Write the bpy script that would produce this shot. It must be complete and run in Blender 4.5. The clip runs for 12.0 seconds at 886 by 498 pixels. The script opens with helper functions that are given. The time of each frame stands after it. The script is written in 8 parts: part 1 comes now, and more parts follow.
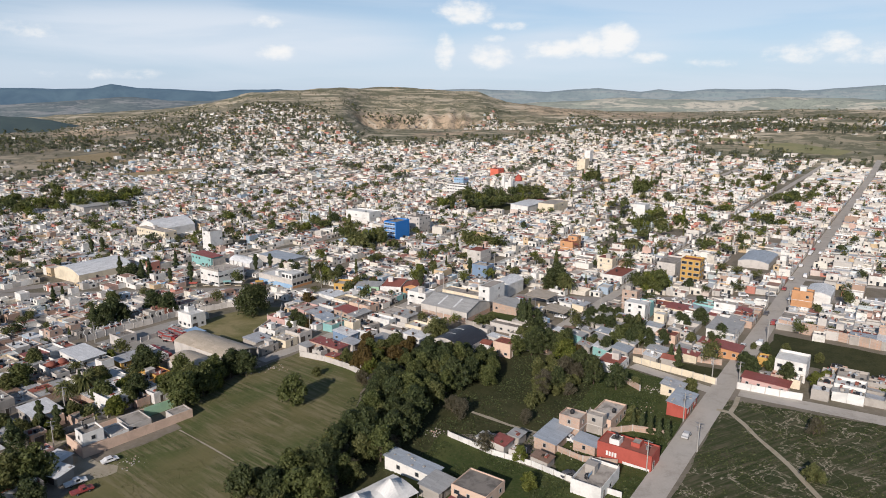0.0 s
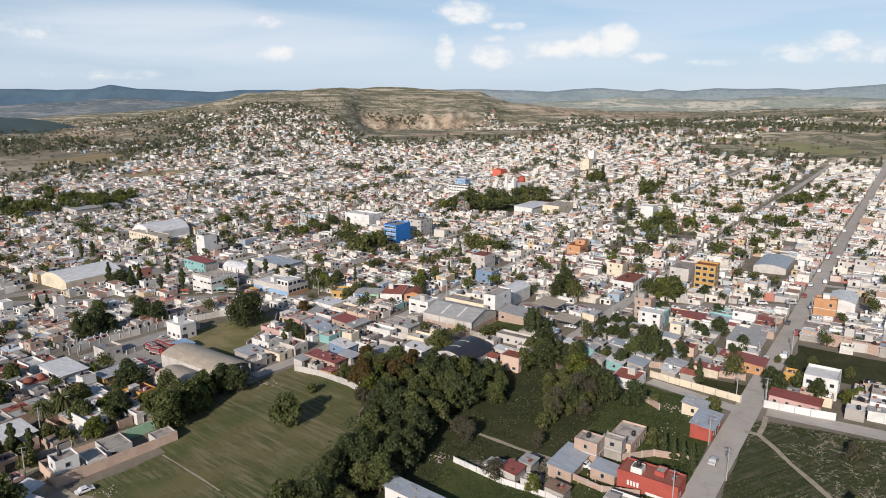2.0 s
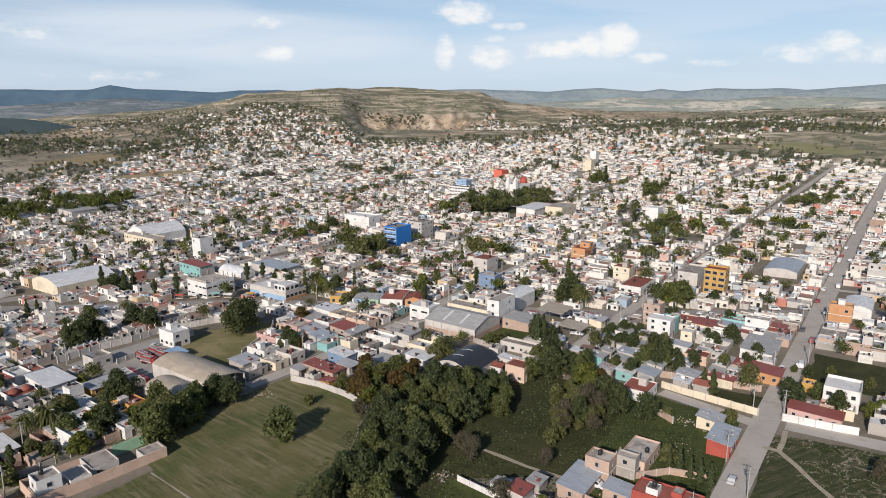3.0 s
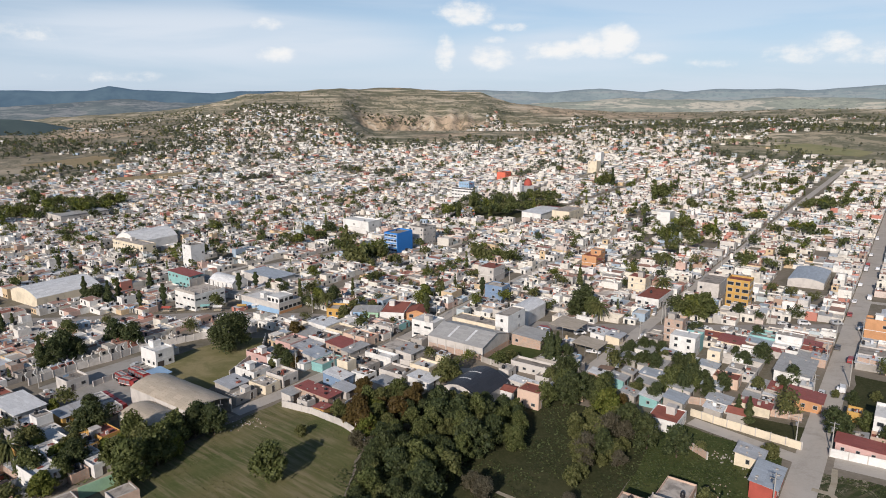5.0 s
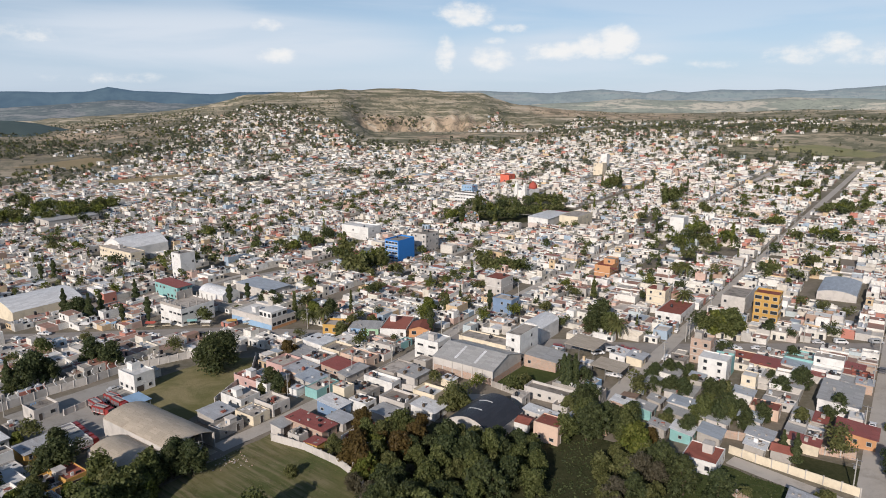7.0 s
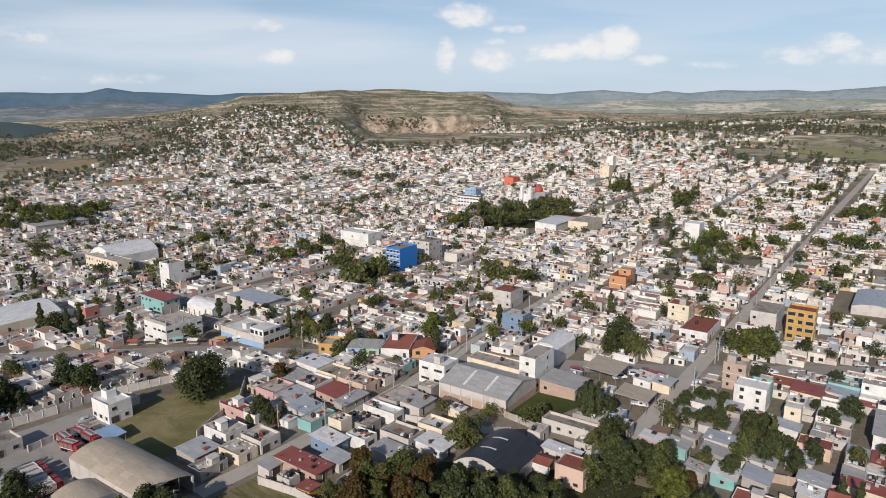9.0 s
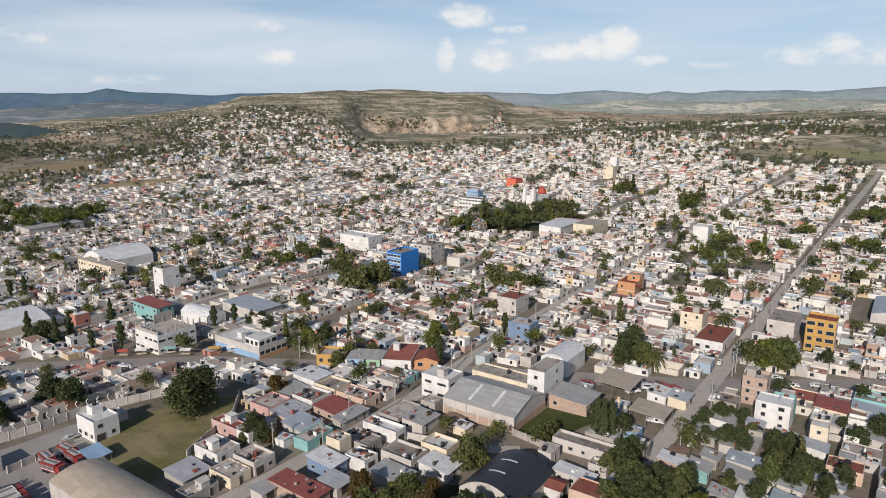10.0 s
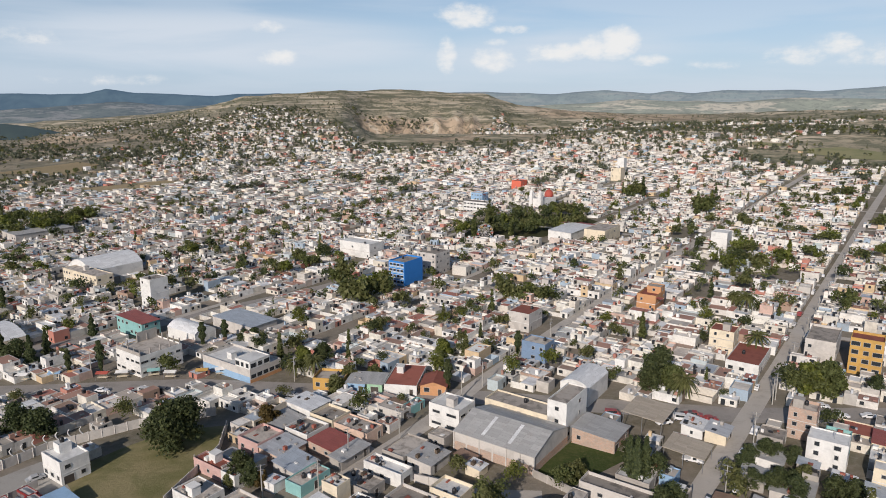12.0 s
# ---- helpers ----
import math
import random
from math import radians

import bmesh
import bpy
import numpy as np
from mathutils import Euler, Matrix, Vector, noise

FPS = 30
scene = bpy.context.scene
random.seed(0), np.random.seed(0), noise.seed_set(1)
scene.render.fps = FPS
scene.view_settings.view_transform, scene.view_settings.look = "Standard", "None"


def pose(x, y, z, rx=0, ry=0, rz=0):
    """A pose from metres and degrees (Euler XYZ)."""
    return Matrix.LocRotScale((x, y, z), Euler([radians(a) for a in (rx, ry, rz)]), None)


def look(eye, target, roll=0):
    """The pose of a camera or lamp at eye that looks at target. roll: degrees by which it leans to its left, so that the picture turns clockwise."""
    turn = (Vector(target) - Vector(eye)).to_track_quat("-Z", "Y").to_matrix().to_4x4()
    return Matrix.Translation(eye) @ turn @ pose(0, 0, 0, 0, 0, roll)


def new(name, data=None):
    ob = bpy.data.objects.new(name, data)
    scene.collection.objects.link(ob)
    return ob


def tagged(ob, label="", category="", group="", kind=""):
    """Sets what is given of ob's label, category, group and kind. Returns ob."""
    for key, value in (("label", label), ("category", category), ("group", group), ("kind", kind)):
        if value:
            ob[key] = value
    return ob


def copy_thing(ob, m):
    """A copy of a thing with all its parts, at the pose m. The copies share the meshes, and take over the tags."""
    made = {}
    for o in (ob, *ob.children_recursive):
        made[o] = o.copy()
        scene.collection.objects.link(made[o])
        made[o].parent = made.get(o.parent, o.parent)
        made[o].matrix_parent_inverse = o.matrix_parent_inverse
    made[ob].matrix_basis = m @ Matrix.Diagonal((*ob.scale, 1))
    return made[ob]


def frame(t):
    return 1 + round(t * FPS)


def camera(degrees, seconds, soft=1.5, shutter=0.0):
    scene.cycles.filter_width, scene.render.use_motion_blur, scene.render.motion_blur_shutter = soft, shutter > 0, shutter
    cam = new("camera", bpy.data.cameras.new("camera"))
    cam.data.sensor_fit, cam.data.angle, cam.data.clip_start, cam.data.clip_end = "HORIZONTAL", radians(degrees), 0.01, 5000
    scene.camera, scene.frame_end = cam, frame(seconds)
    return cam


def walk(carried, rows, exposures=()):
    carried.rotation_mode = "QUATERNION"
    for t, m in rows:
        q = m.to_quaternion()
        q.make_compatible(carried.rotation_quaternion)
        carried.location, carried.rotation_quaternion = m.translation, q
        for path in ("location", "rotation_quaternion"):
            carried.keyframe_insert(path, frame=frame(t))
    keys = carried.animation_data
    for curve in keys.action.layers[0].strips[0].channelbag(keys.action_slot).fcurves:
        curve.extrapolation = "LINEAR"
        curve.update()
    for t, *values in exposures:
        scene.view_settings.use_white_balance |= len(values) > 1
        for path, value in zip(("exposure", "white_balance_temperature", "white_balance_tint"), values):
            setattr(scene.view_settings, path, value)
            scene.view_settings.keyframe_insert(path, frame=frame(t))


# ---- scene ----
cam = camera(66.33, 12.0, soft=0.95)
PATH = [
    (0, (0.037, 0.018, 88.899), (9.131, 97.105, 66.731), 0.20),
    (0.5, (0.118, 3.189, 88.674), (9.191, 100.278, 66.505), 0.16),
    (1, (0.197, 6.788, 88.442), (9.251, 103.879, 66.278), 0.13),
    (1.5, (0.274, 10.745, 88.207), (9.312, 107.841, 66.053), 0.10),
    (2, (0.348, 15.003, 87.972), (9.370, 112.103, 65.833), 0.08),
    (2.5, (0.417, 19.508, 87.741), (9.427, 116.614, 65.621), 0.06),
    (3, (0.482, 24.215, 87.516), (9.480, 121.327, 65.418), 0.04),
    (3.5, (0.541, 29.085, 87.299), (9.528, 126.204, 65.228), 0.03),
    (4, (0.594, 34.084, 87.092), (9.571, 131.210, 65.049), 0.02),
    (4.5, (0.640, 39.184, 86.898), (9.607, 136.318, 64.885), 0.01),
    (5, (0.678, 44.361, 86.715), (9.635, 141.504, 64.735), 0.00),
    (5.5, (0.708, 49.597, 86.547), (9.655, 146.748, 64.599), -0.01),
    (6, (0.728, 54.877, 86.391), (9.665, 152.036, 64.478), -0.01),
    (6.5, (0.739, 60.187, 86.249), (9.665, 157.355, 64.369), -0.02),
    (7, (0.739, 65.519, 86.120), (9.654, 162.696, 64.273), -0.02),
    (7.5, (0.728, 70.867, 86.002), (9.631, 168.051, 64.188), -0.03),
    (8, (0.706, 76.224, 85.895), (9.594, 173.416, 64.111), -0.04),
    (8.5, (0.672, 81.586, 85.796), (9.544, 178.787, 64.041), -0.04),
    (9, (0.625, 86.951, 85.703), (9.480, 184.160, 63.974), -0.05),
    (9.5, (0.564, 92.316, 85.614), (9.399, 189.531, 63.908), -0.06),
    (10, (0.491, 97.677, 85.525), (9.303, 194.899, 63.839), -0.07),
    (10.5, (0.403, 103.030, 85.433), (9.190, 200.257, 63.763), -0.09),
    (11, (0.301, 108.369, 85.335), (9.059, 205.602, 63.676), -0.11),
    (11.5, (0.183, 113.688, 85.226), (8.910, 210.924, 63.572), -0.13),
    (12, (0.050, 118.975, 85.101), (8.742, 216.215, 63.447), -0.15),
]
walk(cam, [(t, look(eye, target, roll)) for t, eye, target, roll in PATH], [(0, -0.11), (6, -0.15), (9, -0.22), (12, -0.25)])

# ---- world, sun and exposure ----
SUN_AZ, SUN_EL = radians(209), radians(26)  # compass bearing of the sun from +y towards +x, and its height


def smooth(a, b, v):
    t = min(1.0, max(0.0, (v - a) / (b - a)))
    return t * t * (3 - 2 * t)


def table(rows, v):
    if v <= rows[0][0]:
        return rows[0][1]
    for (x0, y0), (x1, y1) in zip(rows, rows[1:]):
        if v <= x1:
            return y0 + (y1 - y0) * (v - x0) / (x1 - x0)
    return rows[-1][1]


class Nodes:
    """A thin layer over a node tree."""

    def __init__(self, tree):
        self.tree = tree
        tree.nodes.clear()

    def add(self, kind, _props=None, **inputs):
        n = self.tree.nodes.new(kind)
        for key, value in (_props or {}).items():
            setattr(n, key, value)
        for key, value in inputs.items():
            self.put(n, key.replace("_", " "), value)
        return n

    def put(self, n, key, value):
        if isinstance(key, str) and key.startswith("i") and key[1:].isdigit():
            key = int(key[1:])
        slot = n.inputs[key]
        if isinstance(value, bpy.types.NodeSocket):
            self.tree.links.new(value, slot)
        elif isinstance(value, bpy.types.Node):
            self.tree.links.new(value.outputs[0], slot)
        else:
            slot.default_value = value

    def math(self, op, a, b=0.0, clamp=False):
        return self.add("ShaderNodeMath", {"operation": op, "use_clamp": clamp}, i0=a, i1=b).outputs[0]

    def mix(self, fac, a, b, blend="MIX"):
        n = self.tree.nodes.new("ShaderNodeMix")
        n.data_type, n.blend_type = "RGBA", blend
        for slot, value in ((0, fac), (6, a), (7, b)):
            if isinstance(value, (tuple, list)):
                value = (*value[:3], 1.0)
            self.put(n, slot, value)
        return n.outputs[2]

    def noise(self, vector, scale, detail=4.0, rough=0.55, distortion=0.0):
        n = self.add("ShaderNodeTexNoise", Scale=scale, Detail=detail, Roughness=rough, Distortion=distortion)
        self.put(n, "Vector", vector)
        return n.outputs[0]

    def band(self, value, lo, hi):
        n = self.add("ShaderNodeMapRange", {"interpolation_type": "SMOOTHSTEP", "clamp": True})
        for slot, v in ((0, value), (1, lo), (2, hi), (3, 0.0), (4, 1.0)):
            self.put(n, slot, v)
        return n.outputs[0]


def make_world():
    world = bpy.data.worlds.new("sky")
    scene.world = world
    world.use_nodes = True
    n = Nodes(world.node_tree)
    sky = n.add("ShaderNodeTexSky", {"sky_type": "NISHITA", "sun_disc": False, "sun_elevation": SUN_EL, "sun_rotation": SUN_AZ,
                                     "altitude": 1900.0, "air_density": 1.0, "dust_density": 1.2, "ozone_density": 1.6})
    way = n.add("ShaderNodeTexCoord").outputs["Generated"]
    sep = n.add("ShaderNodeSeparateXYZ", Vector=way)
    az = n.math("ARCTAN2", sep.outputs[0], sep.outputs[1])
    el = n.math("ARCSINE", sep.outputs[2])
    flat = n.add("ShaderNodeCombineXYZ", X=az, Y=n.math("MULTIPLY", el, 1.6), Z=0.0)
    fine = n.noise(flat, 34.0, 6.0, 0.6)
    wide = n.add("ShaderNodeCombineXYZ", X=n.math("MULTIPLY", az, 2.2), Y=n.math("MULTIPLY", el, 17.0), Z=0.3)
    veil = n.band(n.noise(wide, 1.5, 5.0, 0.5, 0.4), 0.38, 0.62)

    def puff(a, e, wa, we):
        dx = n.math("DIVIDE", n.math("SUBTRACT", az, radians(a)), radians(wa))
        dy = n.math("DIVIDE", n.math("SUBTRACT", el, radians(e)), radians(we))
        return n.math("SUBTRACT", 1.0, n.math("ADD", n.math("MULTIPLY", dx, dx), n.math("MULTIPLY", dy, dy)))

    # fair-weather clouds: bearing, height, half width, half height (degrees), thickness
    body = None
    for a, e, wa, we, k in ((18.9, 4.2, 1.5, 1.35, 1.0), (17.3, 4.0, 1.3, 1.0, 0.95), (20.0, 4.4, 0.9, 0.8, 0.9), (15.4, 3.6, 1.8, 0.75, 0.85), (13.2, 3.5, 1.5, 0.7, 0.7),
                            (7.0, 6.5, 2.1, 0.95, 0.9), (9.2, 3.1, 1.6, 1.0, 0.8), (5.4, 3.3, 0.8, 1.3, 0.7), (10.8, 5.4, 1.6, 0.35, 0.5), (9.4, 4.4, 0.9, 0.3, 0.5),
                            (21.4, 2.9, 1.5, 0.45, 0.7), (-8.1, 3.2, 1.5, 0.6, 0.75), (-8.7, 5.5, 1.2, 0.45, 0.55), (-25.3, 4.3, 2.0, 0.55, 0.4),
                            (32.0, 3.0, 1.9, 0.65, 0.6), (34.5, 3.6, 1.4, 0.8, 0.65), (36.4, 2.9, 2.2, 0.7, 0.5), (26.3, 2.5, 1.6, 0.4, 0.4), (-20.0, 1.4, 3.5, 0.35, 0.3)):
        m = n.math("MULTIPLY", puff(a, e, wa * 1.2, we * 1.2), k)
        body = m if body is None else n.math("MAXIMUM", body, m)
    puffs = n.band(n.math("ADD", body, n.math("MULTIPLY", n.math("SUBTRACT", fine, 0.5), 2.0)), -0.05, 1.05)
    puffs = n.math("MULTIPLY", puffs, n.band(body, -0.6, 0.25))
    # a broad thin sheet of high cloud
    sheet = n.math("MAXIMUM", n.band(puff(-12, 4.4, 20, 2.6), 0.0, 0.9), n.math("MULTIPLY", n.band(puff(14, 3.6, 13, 2.0), 0.0, 0.9), 0.6))
    low = n.band(el, radians(13), radians(0))
    pale = n.mix(n.math("MULTIPLY", low, 0.75), sky.outputs[0], CLEAR)
    thin = n.math("MULTIPLY", n.math("ADD", n.math("MULTIPLY", veil, 0.3), n.math("MULTIPLY", sheet, 0.55)), n.band(el, radians(50), radians(8)))
    haze = n.mix(thin, pale, VEIL)
    final = n.mix(n.math("MULTIPLY", puffs, 0.9), haze, CLOUD)
    back = n.add("ShaderNodeBackground", Color=final, Strength=SKY)
    n.add("ShaderNodeOutputWorld", Surface=back)


SKY = 0.1
CLEAR, VEIL, CLOUD = (5.5, 6.9, 9.1), (7.9, 8.6, 9.6), (10.4, 10.3, 10.2)
make_world()
sun_data = bpy.data.lights.new("sun", "SUN")
sun_data.energy, sun_data.angle, sun_data.color = 4.8, radians(0.6), (1.0, 0.91, 0.84)
sun = new("sun", sun_data)
sun.matrix_world = look((0, 0, 600), (-math.sin(SUN_AZ) * math.cos(SUN_EL), -math.cos(SUN_AZ) * math.cos(SUN_EL), 600 - math.sin(SUN_EL)))

# ---- materials ----


def material(name):
    m = bpy.data.materials.new(name)
    m.use_nodes = True
    return m, Nodes(m.node_tree)


def finish(n, color, rough=0.85, metal=0.0, height=None, strength=0.3, distance=0.05, spec=0.3):
    b = n.add("ShaderNodeBsdfPrincipled")
    if isinstance(color, (tuple, list)):
        color = (*color[:3], 1.0)
    n.put(b, "Base Color", color)
    n.put(b, "Roughness", rough)
    n.put(b, "Metallic", metal)
    n.put(b, "Specular IOR Level", spec)
    if height is not None:
        bump = n.add("ShaderNodeBump", Strength=strength, Distance=distance, Height=height)
        n.put(b, "Normal", bump)
    n.add("ShaderNodeOutputMaterial", Surface=b)


def weathered(name, color, dark=0.55, grain=2.0, patch=0.25, rough=0.88, metal=0.0, amount=0.6, spec=0.25, tones=0.0, islands=False):
    """A surface with grain and blotches of dirt, and a tone of its own for each object or island."""
    m, n = material(name)
    at = n.add("ShaderNodeTexCoord").outputs["Object"]
    if islands:
        own = n.add("ShaderNodeNewGeometry").outputs["Random Per Island"]
        at = n.add("ShaderNodeNewGeometry").outputs["Position"]
    else:
        own = n.add("ShaderNodeObjectInfo").outputs["Random"]
        at = n.add("ShaderNodeVectorMath", {"operation": "ADD"}, i0=at, i1=n.add("ShaderNodeCombineXYZ", X=n.math("MULTIPLY", own, 57.0), Y=0.0, Z=0.0)).outputs[0]
    fine, big = n.noise(at, grain, 6.0, 0.65), n.noise(at, patch, 5.0, 0.6, 0.6)
    worn = n.math("MULTIPLY", n.band(big, 0.42, 0.68), amount)
    c = n.mix(worn, color, tuple(v * dark for v in color))
    c = n.mix(n.math("MULTIPLY", n.band(fine, 0.3, 0.75), 0.35), c, tuple(min(1.0, v * 0.72) for v in color))
    if tones:
        light = n.math("ADD", 1.0 - tones, n.math("MULTIPLY", own, tones))
        c = n.mix(1.0, c, n.add("ShaderNodeCombineColor", Red=light, Green=light, Blue=light).outputs[0], "MULTIPLY")
    finish(n, c, rough, metal, fine, 0.25, 0.04, spec)
    return m


def palette(name, colors, islands=True, dark=0.6, amount=0.5, rough=0.88, grain=1.6, patch=0.22):
    """One of several colours for each island, with dirt and grain on it."""
    m, n = material(name)
    geo = n.add("ShaderNodeNewGeometry")
    own = geo.outputs["Random Per Island"] if islands else n.add("ShaderNodeObjectInfo").outputs["Random"]
    ramp = n.add("ShaderNodeValToRGB", Fac=own)
    ramp.color_ramp.interpolation = "CONSTANT"
    while len(ramp.color_ramp.elements) < len(colors):
        ramp.color_ramp.elements.new(0.5)
    for k, c in enumerate(colors):
        ramp.color_ramp.elements[k].position = k / len(colors)
        ramp.color_ramp.elements[k].color = (*c, 1.0)
    at = geo.outputs["Position"]
    big, fine = n.noise(at, patch, 5.0, 0.6, 0.5), n.noise(at, grain, 5.0, 0.6)
    c = n.mix(n.math("MULTIPLY", n.band(big, 0.42, 0.7), amount), ramp.outputs[0], (0.22, 0.2, 0.17))
    c = n.mix(n.math("MULTIPLY", n.band(fine, 0.35, 0.8), 0.3), c, (0.25, 0.23, 0.2))
    finish(n, c, rough, 0.0, fine, 0.2, 0.04)
    return m


def ribbed(name, color, pitch=0.25, rough=0.45, metal=0.35, rust=0.25, spec=0.4):
    """Corrugated sheet; the ribs run along the object's own y axis."""
    m, n = material(name)
    at = n.add("ShaderNodeTexCoord").outputs["Object"]
    own = n.add("ShaderNodeObjectInfo").outputs["Random"]
    at2 = n.add("ShaderNodeVectorMath", {"operation": "ADD"}, i0=at, i1=n.add("ShaderNodeCombineXYZ", X=n.math("MULTIPLY", own, 41.0), Y=0.0, Z=0.0)).outputs[0]
    wave = n.add("ShaderNodeTexWave", {"wave_type": "BANDS", "bands_direction": "X"}, Scale=1.0 / pitch / 3.18, Distortion=0.0)
    n.put(wave, "Vector", at)
    sheets = n.add("ShaderNodeTexBrick", {"offset": 0.5}, Scale=1.0, Mortar_Size=0.012, Brick_Width=0.9, Row_Height=3.1,
                   Color1=(1, 1, 1, 1), Color2=(0.8, 0.8, 0.8, 1), Mortar=(0.5, 0.5, 0.5, 1))
    n.put(sheets, "Vector", at2)
    big = n.noise(at2, 0.35, 6.0, 0.65, 0.5)
    c = n.mix(1.0, color, sheets.outputs[0], "MULTIPLY")
    c = n.mix(n.math("MULTIPLY", n.band(big, 0.48, 0.72), rust), c, (0.22, 0.13, 0.08))
    c = n.mix(n.math("MULTIPLY", n.band(n.noise(at2, 2.2, 5.0), 0.4, 0.8), 0.3), c, tuple(v * 0.6 for v in color))
    finish(n, c, rough, metal, wave.outputs[1], 0.5, 0.03, spec)
    return m


def foliage(name, colors, hue=0.18):
    m, n = material(name)
    geo = n.add("ShaderNodeNewGeometry")
    ramp = n.add("ShaderNodeValToRGB", Fac=geo.outputs["Random Per Island"])
    while len(ramp.color_ramp.elements) < len(colors):
        ramp.color_ramp.elements.new(0.5)
    for k, c in enumerate(colors):
        ramp.color_ramp.elements[k].position = k / (len(colors) - 1)
        ramp.color_ramp.elements[k].color = (*c, 1.0)
    own = n.add("ShaderNodeObjectInfo").outputs["Random"]
    big = n.noise(geo.outputs["Position"], 0.12, 3.0)
    c = n.mix(n.math("MULTIPLY", n.math("ADD", n.math("MULTIPLY", own, 0.6), n.math("MULTIPLY", n.band(big, 0.35, 0.7), 0.5)), hue), ramp.outputs[0], (0.13, 0.105, 0.03))
    b = n.add("ShaderNodeBsdfPrincipled", Roughness=0.6)
    n.put(b, "Base Color", c)
    n.put(b, "Specular IOR Level", 0.25)
    tr = n.add("ShaderNodeBsdfTranslucent", Color=c)
    both = n.add("ShaderNodeMixShader", i0=0.45, i1=b, i2=tr)
    n.add("ShaderNodeOutputMaterial", Surface=both)
    return m


def bricks(name, c1, c2, mortar=(0.38, 0.35, 0.31), scale=1.0):
    m, n = material(name)
    at = n.add("ShaderNodeTexCoord").outputs["Object"]
    s = n.add("ShaderNodeSeparateXYZ", Vector=at)
    along = n.math("ADD", s.outputs[0], s.outputs[1])
    at2 = n.add("ShaderNodeCombineXYZ", X=along, Y=s.outputs[2], Z=0.0)
    b = n.add("ShaderNodeTexBrick", {"offset": 0.5}, Scale=scale, Mortar_Size=0.02, Brick_Width=0.4, Row_Height=0.2, Color1=(*c1, 1), Color2=(*c2, 1), Mortar=(*mortar, 1))
    n.put(b, "Vector", at2)
    big = n.noise(at, 0.4, 5.0, 0.6, 0.5)
    c = n.mix(n.math("MULTIPLY", n.band(big, 0.42, 0.68), 0.5), b.outputs[0], (0.3, 0.27, 0.23))
    finish(n, c, 0.9, 0.0, b.outputs[1], 0.3, 0.02)
    return m


WALLS = {
    "white": weathered("white_paint", (0.76, 0.74, 0.70), 0.62),
    "cream": weathered("cream_paint", (0.74, 0.64, 0.48), 0.6),
    "grey": weathered("bare_concrete_block", (0.41, 0.375, 0.335), 0.6),
    "pale grey": weathered("grey_render", (0.57, 0.53, 0.485), 0.6),
    "pink": weathered("pink_paint", (0.58, 0.38, 0.34), 0.65),
    "peach": weathered("peach_paint", (0.66, 0.48, 0.37), 0.65),
    "brick": bricks("raw_brick", (0.46, 0.28, 0.20), (0.53, 0.37, 0.28)),
    "orange": weathered("orange_paint", (0.57, 0.30, 0.15), 0.7),
    "yellow": weathered("ochre_yellow_paint", (0.55, 0.33, 0.10), 0.7),
    "teal": weathered("turquoise_paint", (0.26, 0.48, 0.46), 0.7),
    "green": weathered("pale_green_paint", (0.36, 0.56, 0.38), 0.7),
    "blue": weathered("bright_blue_paint", (0.04, 0.22, 0.60), 0.8, amount=0.3),
    "light blue": weathered("light_blue_paint", (0.30, 0.45, 0.62), 0.7),
    "coral": weathered("coral_red_paint", (0.66, 0.16, 0.10), 0.75, amount=0.3),
    "slate": weathered("slate_blue_paint", (0.20, 0.28, 0.40), 0.7),
    "red": weathered("dull_red_paint", (0.42, 0.095, 0.07), 0.7),
}
ROOF = weathered("concrete_roof", (0.56, 0.50, 0.435), 0.38, grain=1.1, patch=0.33, tones=0.55, amount=0.9)
ROOF_RED = weathered("red_roof_coating", (0.37, 0.13, 0.095), 0.6, grain=1.5, tones=0.3)
ROOF_WHITE = weathered("white_roof_coating", (0.76, 0.75, 0.72), 0.6, grain=1.5, tones=0.2)
SHEET = ribbed("galvanised_sheet", (0.56, 0.565, 0.57), metal=0.2, rough=0.55)
SHEET_WHITE = ribbed("white_sheet", (0.76, 0.76, 0.75), metal=0.0, rough=0.5, rust=0.12)
SHEET_RED = ribbed("red_sheet", (0.34, 0.10, 0.08), metal=0.0, rough=0.55, rust=0.2)
SHEET_RUST = ribbed("rusted_sheet", (0.30, 0.20, 0.145), metal=0.1, rough=0.8, rust=0.55)
SHEET_BEIGE = ribbed("beige_sheet", (0.52, 0.44, 0.34), pitch=0.3, metal=0.05, rough=0.6, rust=0.2)
SHEET_BLACK = ribbed("dark_sheet", (0.045, 0.047, 0.055), metal=0.1, rough=0.45, rust=0.05)
SHEET_GREY = ribbed("grey_sheet", (0.46, 0.45, 0.43), metal=0.1, rough=0.6, rust=0.15)
SHEET_BLUE = ribbed("blue_grey_sheet", (0.46, 0.50, 0.54), metal=0.1, rough=0.5, rust=0.1)
ROOFS = {"concrete": ROOF, "red": ROOF_RED, "white": ROOF_WHITE, "sheet": SHEET, "white sheet": SHEET_WHITE, "red sheet": SHEET_RED, "grey sheet": SHEET_GREY, "blue sheet": SHEET_BLUE, "rust sheet": SHEET_RUST}
GLASS = weathered("dark_window_glass", (0.035, 0.04, 0.045), 0.7, rough=0.12, spec=0.5)
FRAME = weathered("window_frame", (0.45, 0.44, 0.42), 0.6, rough=0.5)
DARK_METAL = weathered("dark_door_metal", (0.09, 0.075, 0.065), 0.7, rough=0.5)
TANK = weathered("black_tank_plastic", (0.025, 0.025, 0.027), 0.8, rough=0.4, spec=0.4)
